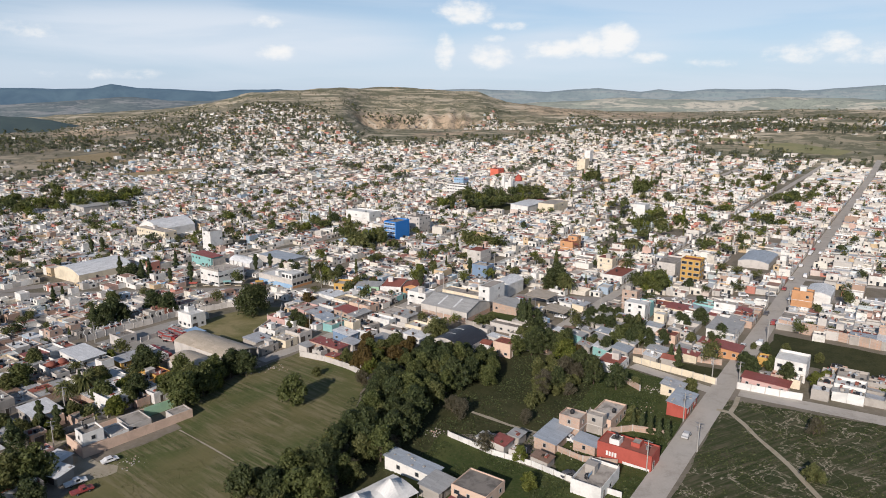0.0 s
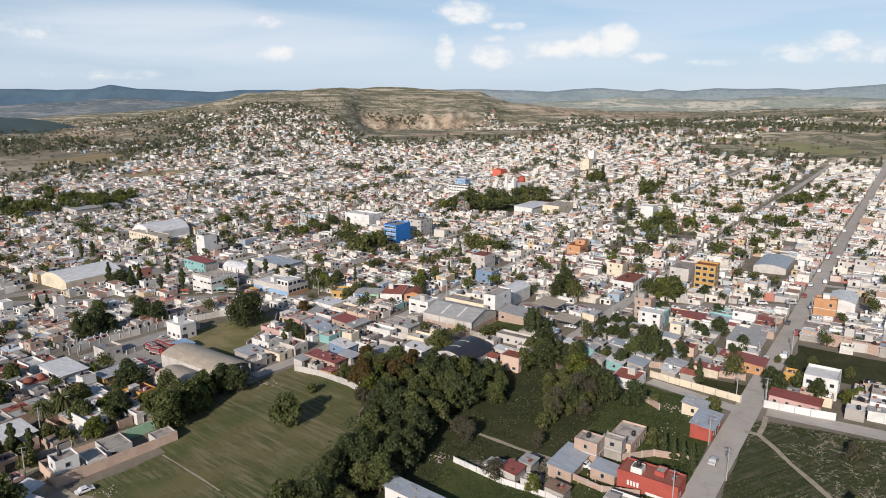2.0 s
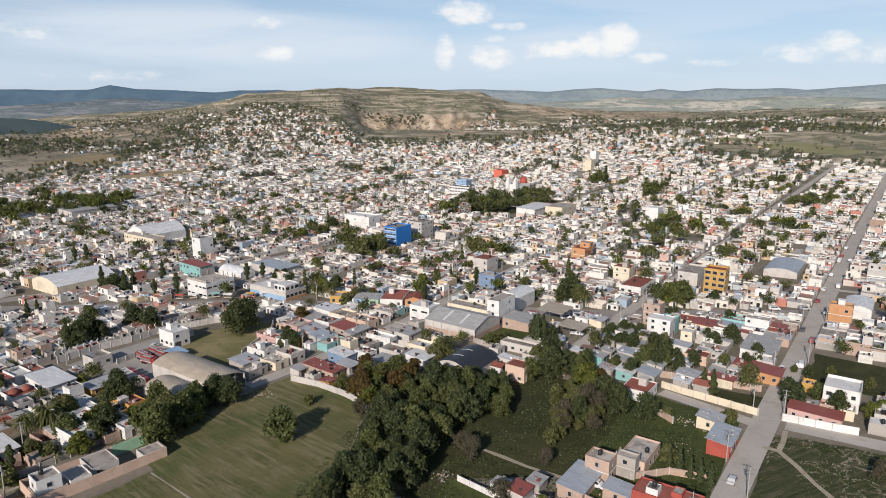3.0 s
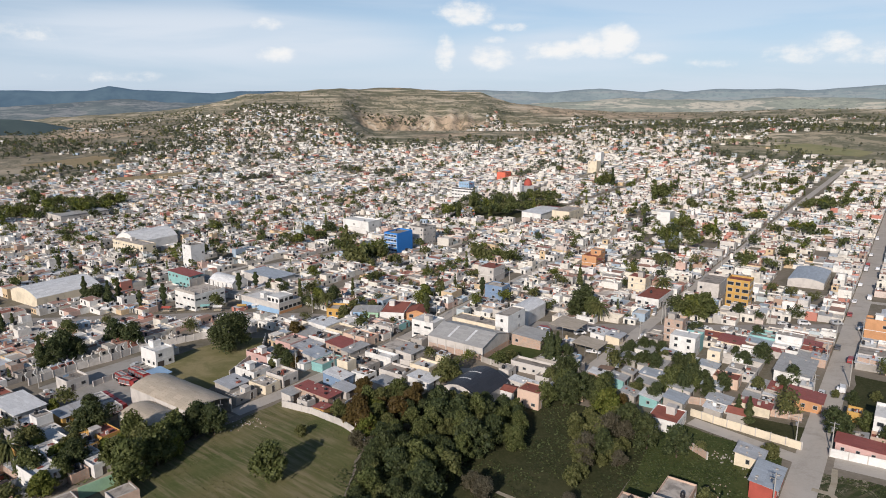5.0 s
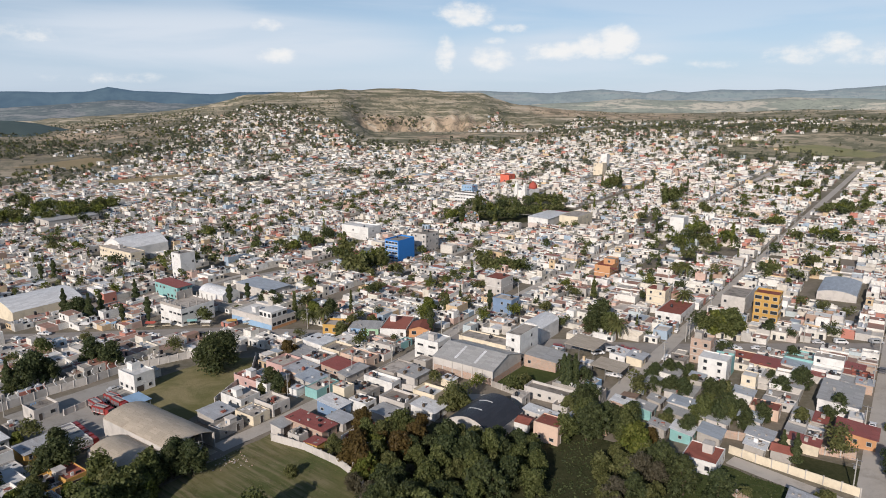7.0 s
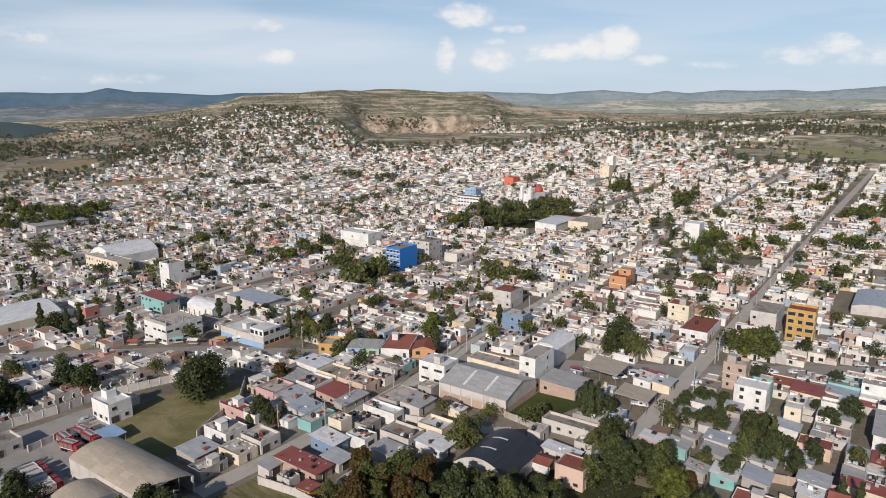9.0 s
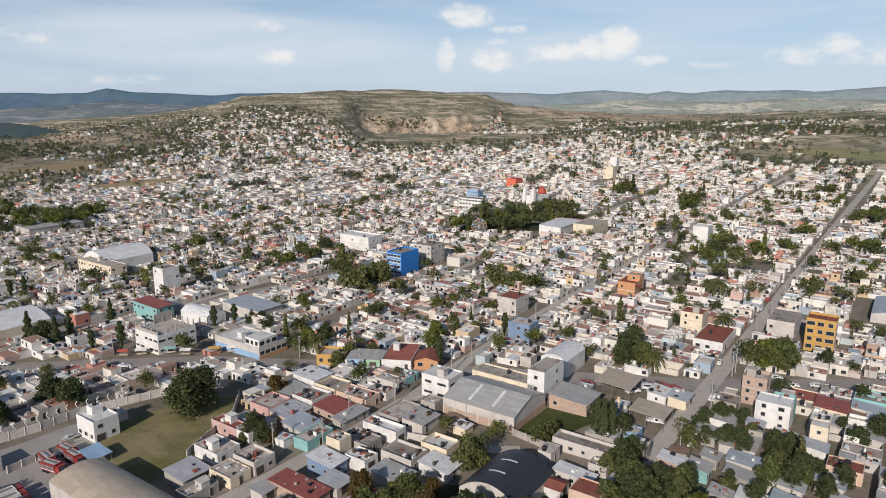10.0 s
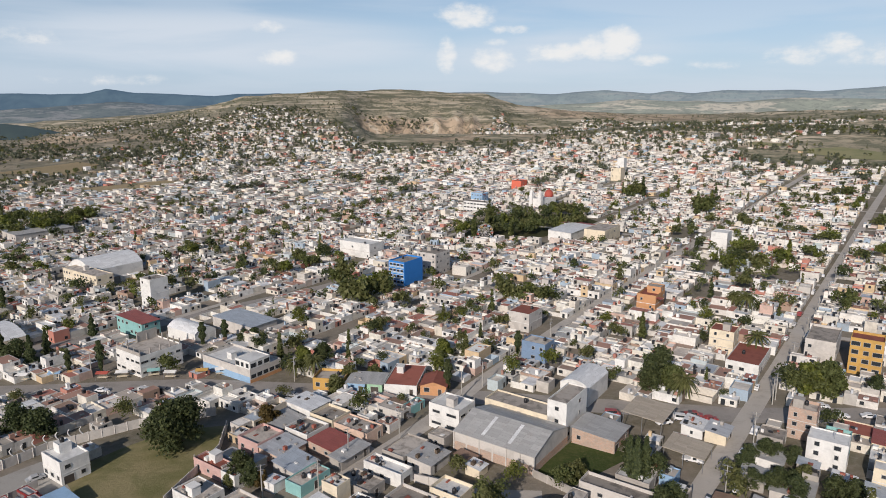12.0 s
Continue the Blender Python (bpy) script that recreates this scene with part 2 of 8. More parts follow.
STEEL = weathered("grey_steel", (0.33, 0.33, 0.34), 0.6, rough=0.45, metal=0.5)
POLE = weathered("concrete_pole", (0.42, 0.40, 0.36), 0.7)
BARK = weathered("bark", (0.12, 0.09, 0.065), 0.6, grain=6.0)
LEAF = {
    "green": foliage("broad_leaves", [(0.07, 0.088, 0.03), (0.125, 0.15, 0.05), (0.21, 0.23, 0.085)]),
    "dark": foliage("dark_leaves", [(0.042, 0.06, 0.028), (0.078, 0.104, 0.044), (0.14, 0.165, 0.066)], 0.2),
    "olive": foliage("olive_leaves", [(0.085, 0.098, 0.036), (0.15, 0.162, 0.058), (0.235, 0.235, 0.095)]),
    "bright": foliage("bright_leaves", [(0.09, 0.12, 0.022), (0.16, 0.19, 0.04), (0.25, 0.26, 0.065)], 0.25),
    # distant leaves: haze is mixed into the colour, paler than true foliage
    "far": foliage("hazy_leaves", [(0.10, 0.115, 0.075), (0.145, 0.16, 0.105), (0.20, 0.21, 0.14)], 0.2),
    "rust": foliage("autumn_leaves", [(0.08, 0.055, 0.02), (0.13, 0.085, 0.03), (0.16, 0.11, 0.035)], 0.3),
    "field": foliage("field_grass", [(0.11, 0.12, 0.045), (0.15, 0.15, 0.06), (0.20, 0.18, 0.085)], 0.2),
    "grey": foliage("dry_grey_twigs", [(0.10, 0.09, 0.06), (0.14, 0.125, 0.085), (0.18, 0.16, 0.11)], 0.2),
}
PLASTIC_RED = weathered("red_vehicle_paint", (0.30, 0.04, 0.035), 0.8, rough=0.35, amount=0.2, spec=0.5)
CAR_PAINT = palette("car_paint", [(0.78, 0.78, 0.78), (0.75, 0.75, 0.74), (0.40, 0.41, 0.42), (0.76, 0.76, 0.76), (0.08, 0.08, 0.09), (0.55, 0.55, 0.55), (0.8, 0.8, 0.8), (0.3, 0.05, 0.05), (0.7, 0.7, 0.7)], False, rough=0.3, amount=0.1)
RUBBER = weathered("tyre_rubber", (0.02, 0.02, 0.02), 0.8)


def ground_material(name, colors, big=0.02, mid=0.15, fine=1.4, rough=0.95, bump=0.5, rows=None, veins=None):
    """Earth or grass in several tones. rows: direction in degrees and spacing of the furrows."""
    m, n = material(name)
    at = n.add("ShaderNodeNewGeometry").outputs["Position"]
    a, b, c = n.noise(at, big, 5.0, 0.6, 0.8), n.noise(at, mid, 6.0, 0.65, 0.5), n.noise(at, fine, 5.0, 0.7)
    col = n.mix(n.band(a, 0.38, 0.62), colors[0], colors[1])
    col = n.mix(n.math("MULTIPLY", n.band(b, 0.45, 0.7), 0.75), col, colors[2])
    col = n.mix(n.math("MULTIPLY", n.band(c, 0.4, 0.8), 0.6), col, colors[3])
    height = n.math("ADD", c, n.math("MULTIPLY", b, 2.0))
    if rows:
        turned = n.add("ShaderNodeVectorRotate", {"rotation_type": "Z_AXIS"}, Vector=at, Angle=radians(-rows[0])).outputs[0]
        long = n.add("ShaderNodeMapping", {"vector_type": "POINT"}, Vector=turned, Scale=(0.045, 1.0 / rows[1], 0.02))
        lines = n.band(n.noise(long.outputs[0], 1.6, 4.0, 0.6, 0.3), 0.40, 0.66)
        col = n.mix(n.math("MULTIPLY", n.math("MULTIPLY", lines, n.band(b, 0.36, 0.58)), 0.8), col, colors[4])
        height = n.math("ADD", height, n.math("MULTIPLY", lines, 0.8))
    if veins:
        bent = n.noise(at, 0.11, 5.0, 0.62, 1.2)
        vein = n.band(n.math("ABSOLUTE", n.math("SUBTRACT", bent, 0.5)), 0.022, 0.006)
        col = n.mix(n.math("MULTIPLY", n.math("MULTIPLY", vein, n.band(c, 0.38, 0.56)), n.math("MULTIPLY", n.band(n.noise(at, 0.035, 3.0), 0.42, 0.54), 0.9)), col, veins)
    finish(n, col, rough, 0.0, height, bump, 0.25, 0.1)
    return m


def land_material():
    """The land itself: town soil near by, dry scrub lightened for haze, pale terraces and bare banks on the hills."""
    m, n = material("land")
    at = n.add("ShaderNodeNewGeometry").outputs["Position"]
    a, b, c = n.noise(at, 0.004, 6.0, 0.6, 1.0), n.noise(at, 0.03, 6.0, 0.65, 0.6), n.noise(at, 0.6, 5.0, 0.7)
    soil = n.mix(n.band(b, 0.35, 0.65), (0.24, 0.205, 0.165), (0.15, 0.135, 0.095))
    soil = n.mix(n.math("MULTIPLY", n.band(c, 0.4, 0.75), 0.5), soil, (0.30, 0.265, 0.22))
    # scrub tones are raised so the far land looks hazed by the air
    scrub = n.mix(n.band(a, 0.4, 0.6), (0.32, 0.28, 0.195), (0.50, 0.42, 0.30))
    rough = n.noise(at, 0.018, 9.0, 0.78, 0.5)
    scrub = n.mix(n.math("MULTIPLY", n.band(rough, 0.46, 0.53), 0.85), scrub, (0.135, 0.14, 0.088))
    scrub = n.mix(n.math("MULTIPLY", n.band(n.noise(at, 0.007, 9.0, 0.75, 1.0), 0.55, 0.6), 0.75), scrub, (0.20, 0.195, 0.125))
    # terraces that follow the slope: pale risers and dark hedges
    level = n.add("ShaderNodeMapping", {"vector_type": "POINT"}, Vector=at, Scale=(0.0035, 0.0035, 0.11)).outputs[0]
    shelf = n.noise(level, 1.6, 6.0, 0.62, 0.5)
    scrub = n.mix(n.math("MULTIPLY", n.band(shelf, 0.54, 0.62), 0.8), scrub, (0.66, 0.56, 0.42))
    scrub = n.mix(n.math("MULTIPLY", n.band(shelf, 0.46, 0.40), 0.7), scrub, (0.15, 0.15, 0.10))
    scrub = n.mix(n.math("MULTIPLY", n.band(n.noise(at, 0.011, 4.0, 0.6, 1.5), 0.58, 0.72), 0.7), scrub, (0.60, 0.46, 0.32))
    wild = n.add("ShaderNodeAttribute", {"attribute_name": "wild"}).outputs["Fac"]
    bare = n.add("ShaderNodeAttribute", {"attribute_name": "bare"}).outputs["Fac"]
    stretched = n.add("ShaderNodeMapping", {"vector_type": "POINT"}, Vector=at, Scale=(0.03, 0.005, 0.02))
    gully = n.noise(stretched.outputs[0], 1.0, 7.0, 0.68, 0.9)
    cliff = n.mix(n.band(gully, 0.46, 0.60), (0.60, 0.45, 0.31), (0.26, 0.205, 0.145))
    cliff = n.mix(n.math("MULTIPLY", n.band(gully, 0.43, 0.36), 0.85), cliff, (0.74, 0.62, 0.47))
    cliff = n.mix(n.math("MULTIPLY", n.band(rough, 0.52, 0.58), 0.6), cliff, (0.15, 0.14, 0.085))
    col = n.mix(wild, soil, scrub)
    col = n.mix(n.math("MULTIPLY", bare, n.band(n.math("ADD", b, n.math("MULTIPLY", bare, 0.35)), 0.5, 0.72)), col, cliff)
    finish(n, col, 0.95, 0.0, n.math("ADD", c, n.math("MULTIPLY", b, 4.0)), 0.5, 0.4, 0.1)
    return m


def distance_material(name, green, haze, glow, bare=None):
    """Far ridges, with a haze-coloured glow standing in for kilometres of air."""
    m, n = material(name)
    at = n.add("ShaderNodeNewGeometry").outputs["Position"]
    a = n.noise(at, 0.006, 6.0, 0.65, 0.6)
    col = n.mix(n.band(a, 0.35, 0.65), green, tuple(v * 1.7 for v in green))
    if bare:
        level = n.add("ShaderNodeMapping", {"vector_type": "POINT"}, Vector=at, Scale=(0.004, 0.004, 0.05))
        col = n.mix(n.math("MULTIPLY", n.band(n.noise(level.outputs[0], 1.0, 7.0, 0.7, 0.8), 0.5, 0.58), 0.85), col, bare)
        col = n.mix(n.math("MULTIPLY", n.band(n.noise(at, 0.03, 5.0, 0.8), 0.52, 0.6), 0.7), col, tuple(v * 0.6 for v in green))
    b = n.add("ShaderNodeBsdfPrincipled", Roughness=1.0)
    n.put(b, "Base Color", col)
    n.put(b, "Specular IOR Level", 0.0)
    # the haze is emitted by the ridge surface itself
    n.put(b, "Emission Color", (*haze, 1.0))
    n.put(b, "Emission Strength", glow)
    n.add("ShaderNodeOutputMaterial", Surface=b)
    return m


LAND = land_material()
GRASS = ground_material("grass", [(0.05, 0.072, 0.022), (0.08, 0.095, 0.032), (0.034, 0.054, 0.015), (0.13, 0.115, 0.055)], 0.05, 0.16, 1.3)
FURROWS = ground_material("mown_field", [(0.085, 0.105, 0.036), (0.17, 0.15, 0.07), (0.06, 0.085, 0.026), (0.15, 0.14, 0.068), (0.25, 0.21, 0.125)], 0.022, 0.05, 1.0, bump=0.18, rows=(-45, 1.9))
DRY_LOT = ground_material("worn_grass_lot", [(0.16, 0.15, 0.06), (0.28, 0.235, 0.125), (0.12, 0.125, 0.045), (0.20, 0.18, 0.085)], 0.05, 0.09, 1.2)
WEEDS = ground_material("weeds", [(0.042, 0.047, 0.02), (0.065, 0.065, 0.03), (0.03, 0.038, 0.015), (0.10, 0.09, 0.048)], 0.05, 0.22, 1.3)
CROP = ground_material("dark_crop_field", [(0.04, 0.054, 0.022), (0.056, 0.065, 0.028), (0.028, 0.043, 0.015), (0.085, 0.08, 0.045), (0.14, 0.12, 0.08)], 0.05, 0.22, 1.8, bump=0.3, rows=(20, 1.6), veins=(0.42, 0.36, 0.27))
FAR_CROP = ground_material("far_green_field", [(0.24, 0.24, 0.12), (0.29, 0.27, 0.14), (0.18, 0.20, 0.10), (0.34, 0.29, 0.18)], 0.006, 0.03, 0.3)
STUBBLE = ground_material("stubble_field", [(0.34, 0.27, 0.16), (0.28, 0.22, 0.13), (0.22, 0.19, 0.10), (0.38, 0.31, 0.2)], 0.006, 0.03, 0.3)
ROAD = ground_material("worn_concrete_road", [(0.43, 0.39, 0.34), (0.48, 0.44, 0.39), (0.34, 0.305, 0.265), (0.52, 0.48, 0.43)], 0.03, 0.2, 2.0, 0.9, 0.15)
ASPHALT = ground_material("grey_asphalt", [(0.29, 0.265, 0.24), (0.33, 0.30, 0.27), (0.22, 0.20, 0.18), (0.37, 0.34, 0.305)], 0.03, 0.2, 2.0, 0.9, 0.12)
PAVING = ground_material("pavement_concrete", [(0.36, 0.34, 0.31), (0.31, 0.29, 0.26), (0.27, 0.25, 0.22), (0.42, 0.40, 0.36)], 0.03, 0.25, 2.5, 0.9, 0.15)
TRACK = ground_material("pale_dirt_track", [(0.40, 0.35, 0.27), (0.36, 0.31, 0.23), (0.28, 0.24, 0.16), (0.45, 0.40, 0.32)], 0.05, 0.3, 2.0)

# ---- the lie of the land ----
CREST = [(-60, 0), (-30, 2), (-26, 6), (-20.7, 24), (-16.7, 40), (-13.4, 62), (-10.7, 92), (-6.7, 102), (-2.5, 113), (3.2, 112), (8.4, 98), (10.8, 66),
         (15.4, 42), (20, 26), (26, 30), (33, 48), (42, 52), (60, 30)]
SLOPE = [(900, 0), (1050, 0.02), (1250, 0.13), (1533, 0.42), (1800, 0.72), (2200, 1.0), (2700, 0.9), (3500, 0.5), (4900, 0.3)]
BANK = [(900, 0), (1450, 0.03), (1600, 0.08), (1720, 0.34), (1850, 0.46), (2300, 1.0), (2700, 0.9), (3500, 0.5), (4900, 0.3)]


def bearing(x, y):
    return math.degrees(math.atan2(x, y - 55)), math.hypot(x, y - 55)


def bank_share(a):
    return smooth(-3.5, 0, a) * (1 - smooth(13, 19, a))


def gz(x, y):
    """Height of the land."""
    z = 9 * math.tanh((x - 105) / 300) - 6 * smooth(150, 700, y)
    a, d = bearing(x, y)
    if d < 700:
        return z
    z += 14 * smooth(800, 1300, y)
    s = bank_share(a)
    p = table(SLOPE, d) * (1 - s) + table(BANK, d) * s
    return z * (1 - smooth(1200, 2000, d)) + p * table(CREST, a)


def grid_xy(u, v):
    return u * GC - v * GS, u * GS + v * GC


def grid_uv(x, y):
    return x * GC + y * GS, -x * GS + y * GC


TURN = 49.7  # bearing of the street grid, degrees from +x
GC, GS = math.cos(radians(TURN)), math.sin(radians(TURN))


def make_mesh(name, verts, faces, mats, index=None, soft=False):
    me = bpy.data.meshes.new(name)
    me.from_pydata(verts, [], faces)
    for m in mats:
        me.materials.append(m)
    if index is not None:
        me.polygons.foreach_set("material_index", index)
    if soft:
        me.polygons.foreach_set("use_smooth", [True] * len(me.polygons))
    me.update()
    return me


def make_ground():
    """One sheet of land, out to the horizon, finer where the camera looks."""
    angles = list(np.arange(-180, -46, 4.0)) + list(np.arange(-46, 56, 0.4)) + list(np.arange(56, 180, 4.0))
    rings = [3.0]
    while rings[-1] < 4800:
        rings.append(rings[-1] * (1.012 if 1350 < rings[-1] < 2400 else 1.028) + 0.5)
    verts, faces, wild, bare = [], [], [], []
    for d in rings:
        for a in angles:
            x, y = d * math.sin(radians(a)), 55 + d * math.cos(radians(a))
            z = gz(x, y)
            if d > 700:
                k = smooth(900, 1900, d)
                z += k * (3.5 * noise.fractal(Vector((x, y, 0)) / 260, 1.0, 2.0, 4) + 1.2 * noise.noise(Vector((x, y, 5)) / 40))
                s = bank_share(a) * smooth(1540, 1640, d) * (1 - smooth(1780, 1990, d))
                z -= s * 20 * (1 - abs(noise.noise(Vector((a * 0.9, d / 500, 3))))) ** 3 + s * 7 * abs(noise.noise(Vector((a * 3.1, d / 260, 8))))
                z += k * 1.5 * math.sin(z * 0.9) * (1 - s)
            verts.append((x, y, z))
            wild.append(smooth(600, 1000, d) * (1 - 0.5 * smooth(-3, -8, a) * (1 - smooth(1700, 2000, d))))
            t = 0.9 * bank_share(a + 4 * noise.noise(Vector((x / 60, y / 60, 2)))) * smooth(1520, 1620, d) * (1 - smooth(1740, 1840, d))
            t = max(t, 0.8 * smooth(1, 5, a) * (1 - smooth(14, 18, a)) * smooth(1190, 1260, d) * (1 - smooth(1480, 1560, d)) * smooth(-0.35, 0.2, noise.noise(Vector((x / 90, y / 90, 6)))))
            t = max(t, 0.7 * (1 - smooth(-21, -13, a)) * smooth(-34, -28, a) * smooth(1250, 1400, d) * (1 - smooth(1900, 2200, d)) * smooth(-0.1, 0.25, noise.noise(Vector((x / 120, y / 120, 1)))))
            t = max(t, 0.75 * smooth(9, 14, a) * (1 - smooth(22, 30, a)) * smooth(1850, 2150, d) * (1 - smooth(2500, 2900, d)))
            bare.append(t)
    k = len(angles)
    for i in range(len(rings) - 1):
        for j in range(k):
            a, b = i * k + j, i * k + (j + 1) % k
            faces.append((a, a + k, b + k, b))
    hub = len(verts)
    verts.append((0, 55, gz(0, 55)))
    wild.append(0.0), bare.append(0.0)
    faces += [(hub, j, (j + 1) % k) for j in range(k)]
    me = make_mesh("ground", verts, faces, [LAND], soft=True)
    for key, values in (("wild", wild), ("bare", bare)):
        me.attributes.new(key, "FLOAT", "POINT").data.foreach_set("value", values)
    return tagged(new("ground", me), "bare earth and dry scrub rising to eroded hills", "ground", kind="structure")


make_ground()


def make_ridge(name, far, skyline, mat, label, depth=260, rough=5.0):
    """A far mountain ridge: foot, face, crest and back, along a bearing table of heights."""
    verts, faces = [], []
    cols = np.arange(-48, 58, 0.3)
    rows = ((-1.0, 0.0), (-0.75, 0.18), (-0.5, 0.42), (-0.3, 0.62), (-0.12, 0.85), (0.0, 1.0), (0.5, 0.3))
    for a in cols:
        top = table(skyline, a)
        top += rough * noise.fractal(Vector((a / 3.0, far / 500, 0)), 1.0, 2.0, 5)
        for off, share in rows:
            d = far + off * depth
            spur = 1 + 0.3 * noise.fractal(Vector((a / 1.6, off * 2, far / 100)), 1.0, 2.0, 4) * (1 - share) * 2
            verts.append((d * math.sin(radians(a)), 55 + d * math.cos(radians(a)), -25 + (top + 25) * share * (spur if share < 1 else 1)))
    k = len(rows)
    for i in range(len(cols) - 1):
        for j in range(k - 1):
            faces.append((i * k + j, (i + 1) * k + j, (i + 1) * k + j + 1, i * k + j + 1))
    return tagged(new(name, make_mesh(name, verts, faces, [mat], soft=True)), label, "mountains", kind="structure")


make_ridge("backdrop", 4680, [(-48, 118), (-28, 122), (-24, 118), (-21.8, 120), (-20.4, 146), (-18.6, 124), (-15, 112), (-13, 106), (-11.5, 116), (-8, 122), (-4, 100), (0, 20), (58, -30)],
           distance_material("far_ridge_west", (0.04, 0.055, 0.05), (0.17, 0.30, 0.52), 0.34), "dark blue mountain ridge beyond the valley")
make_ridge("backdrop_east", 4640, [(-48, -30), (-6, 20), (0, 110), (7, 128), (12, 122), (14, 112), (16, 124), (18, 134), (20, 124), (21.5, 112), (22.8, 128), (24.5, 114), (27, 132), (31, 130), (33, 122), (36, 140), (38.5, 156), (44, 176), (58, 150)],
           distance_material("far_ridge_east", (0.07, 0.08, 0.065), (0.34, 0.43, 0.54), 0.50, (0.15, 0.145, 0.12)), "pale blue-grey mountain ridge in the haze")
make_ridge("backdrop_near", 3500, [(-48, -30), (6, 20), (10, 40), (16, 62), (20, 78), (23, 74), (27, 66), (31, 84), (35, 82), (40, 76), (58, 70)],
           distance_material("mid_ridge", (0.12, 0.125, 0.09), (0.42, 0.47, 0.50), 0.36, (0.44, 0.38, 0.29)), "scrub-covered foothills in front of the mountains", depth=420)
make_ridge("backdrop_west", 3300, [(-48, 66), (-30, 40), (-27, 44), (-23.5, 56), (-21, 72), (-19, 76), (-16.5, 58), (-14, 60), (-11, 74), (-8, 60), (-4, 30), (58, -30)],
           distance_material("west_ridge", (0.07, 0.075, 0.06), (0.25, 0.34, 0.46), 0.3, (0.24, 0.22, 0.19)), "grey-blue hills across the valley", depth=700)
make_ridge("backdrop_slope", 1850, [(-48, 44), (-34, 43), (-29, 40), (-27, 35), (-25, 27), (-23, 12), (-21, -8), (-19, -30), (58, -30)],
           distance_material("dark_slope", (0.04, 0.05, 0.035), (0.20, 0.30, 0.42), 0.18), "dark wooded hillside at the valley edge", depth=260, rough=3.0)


def smooth_line(points, step=6.0):
    """Points along a bent line, evenly spaced."""
    out = []
    for (x0, y0), (x1, y1) in zip(points, points[1:]):
        k = max(1, int(math.hypot(x1 - x0, y1 - y0) / step))
        out += [(x0 + (x1 - x0) * i / k, y0 + (y1 - y0) * i / k) for i in range(k)]
    return out + [points[-1]]


STREETS = []  # (points, half width)


def strip(name, points, width, mat, label, lift=0.05, category="road", wobble=0.0, reserve=True):
    """A road or path laid on the land, with a little thickness."""
    if reserve:
        STREETS.append((points, width / 2))
    line = smooth_line(points)
    verts, faces = [], []
    for i, (x, y) in enumerate(line):
        x0, y0 = line[max(0, i - 1)]
        x1, y1 = line[min(len(line) - 1, i + 1)]
        l = math.hypot(x1 - x0, y1 - y0) or 1.0
        nx, ny = -(y1 - y0) / l, (x1 - x0) / l
        for s in (-1.0, -0.5, 0.0, 0.5, 1.0):
            w = width / 2 + wobble * noise.noise(Vector((x / 7, y / 7, s)))
            px, py = x + nx * s * w, y + ny * s * w
            verts.append((px, py, gz(px, py) + lift))
    for i in range(len(line) - 1):
        for j in range(4):
            a = i * 5 + j
            faces.append((a, a + 5, a + 6, a + 1))
    ob = new(name, make_mesh(name, verts, faces, [mat], soft=True))
    return tagged(ob, label, category, kind="structure")


RESERVED = []  # polygons on which no ordinary house or tree is set


def inside(poly, x, y):
    hit = False
    for (x0, y0), (x1, y1) in zip(poly, poly[1:] + poly[:1]):
        if (y0 > y) != (y1 > y) and x < (x1 - x0) * (y - y0) / (y1 - y0) + x0:
            hit = not hit
    return hit


def patch(name, poly, mat, label, lift=0.03, category="field", reserve=True, cell=4.0, edge=1.2):
    """A piece of ground of another kind, with an uneven edge, draped on the land."""
    if reserve:
        RESERVED.append(poly)
    bm = bmesh.new()
    ring = []
    for x, y in smooth_line(poly + poly[:1], cell)[:-1]:
        x += edge * noise.noise(Vector((x / 6, y / 6, 1)))
        y += edge * noise.noise(Vector((x / 6, y / 6, 9)))
        ring.append(bm.verts.new((x, y, 0)))
    bm.faces.new(ring)
    bmesh.ops.triangulate(bm, faces=bm.faces[:])
    for _ in range(3):
        long = [e for e in bm.edges if e.calc_length() > cell * 2.5]
        if long:
            bmesh.ops.subdivide_edges(bm, edges=long, cuts=1)
            bmesh.ops.triangulate(bm, faces=bm.faces[:])
    for v in bm.verts:
        v.co.z = gz(v.co.x, v.co.y) + lift
    bmesh.ops.recalc_face_normals(bm, faces=bm.faces[:])
    me = bpy.data.meshes.new(name)
    bm.to_mesh(me)
    bm.free()
    me.materials.append(mat)
    if me.polygons and me.polygons[0].normal.z < 0:
        me.flip_normals()
    return tagged(new(name, me), label, category, kind="structure")


G = grid_xy
strip("road_long", [G(-60, 41), G(90, 41), G(330, 41), G(800, 41), G(1100, 44)], 6.9, ROAD, "pale worn concrete street running out of town")
strip("road_middle", [G(226, 109), G(320, 107), G(700, 104), G(1000, 100)], 5.2, ROAD, "pale concrete street between low houses")
strip("road_west", [G(150, 184.5), G(172, 182.5), G(200, 181.5), G(232, 181.5), G(262, 184), G(330, 186), G(700, 184), G(950, 180)], 5.6, ROAD, "narrow concrete street between walled houses", 0.054)
strip("road_main", [(-330, 352), (-170, 338), (-65, 333), (-22, 322), (20, 311), (98, 285), (175, 272), (262, 252), (420, 232)], 9.5, ASPHALT, "wide grey asphalt main street", 0.046)
strip("road_avenue", [(-330, 300), (-200, 345), (-144, 371), (-92, 405), (-30, 452), (40, 520)], 9.0, ASPHALT, "grey avenue with a planted strip", 0.048)
strip("road_cross", [G(211, 36), G(212, 0), G(212, -60)], 6.0, ROAD, "pale dirt and concrete side street", 0.058)
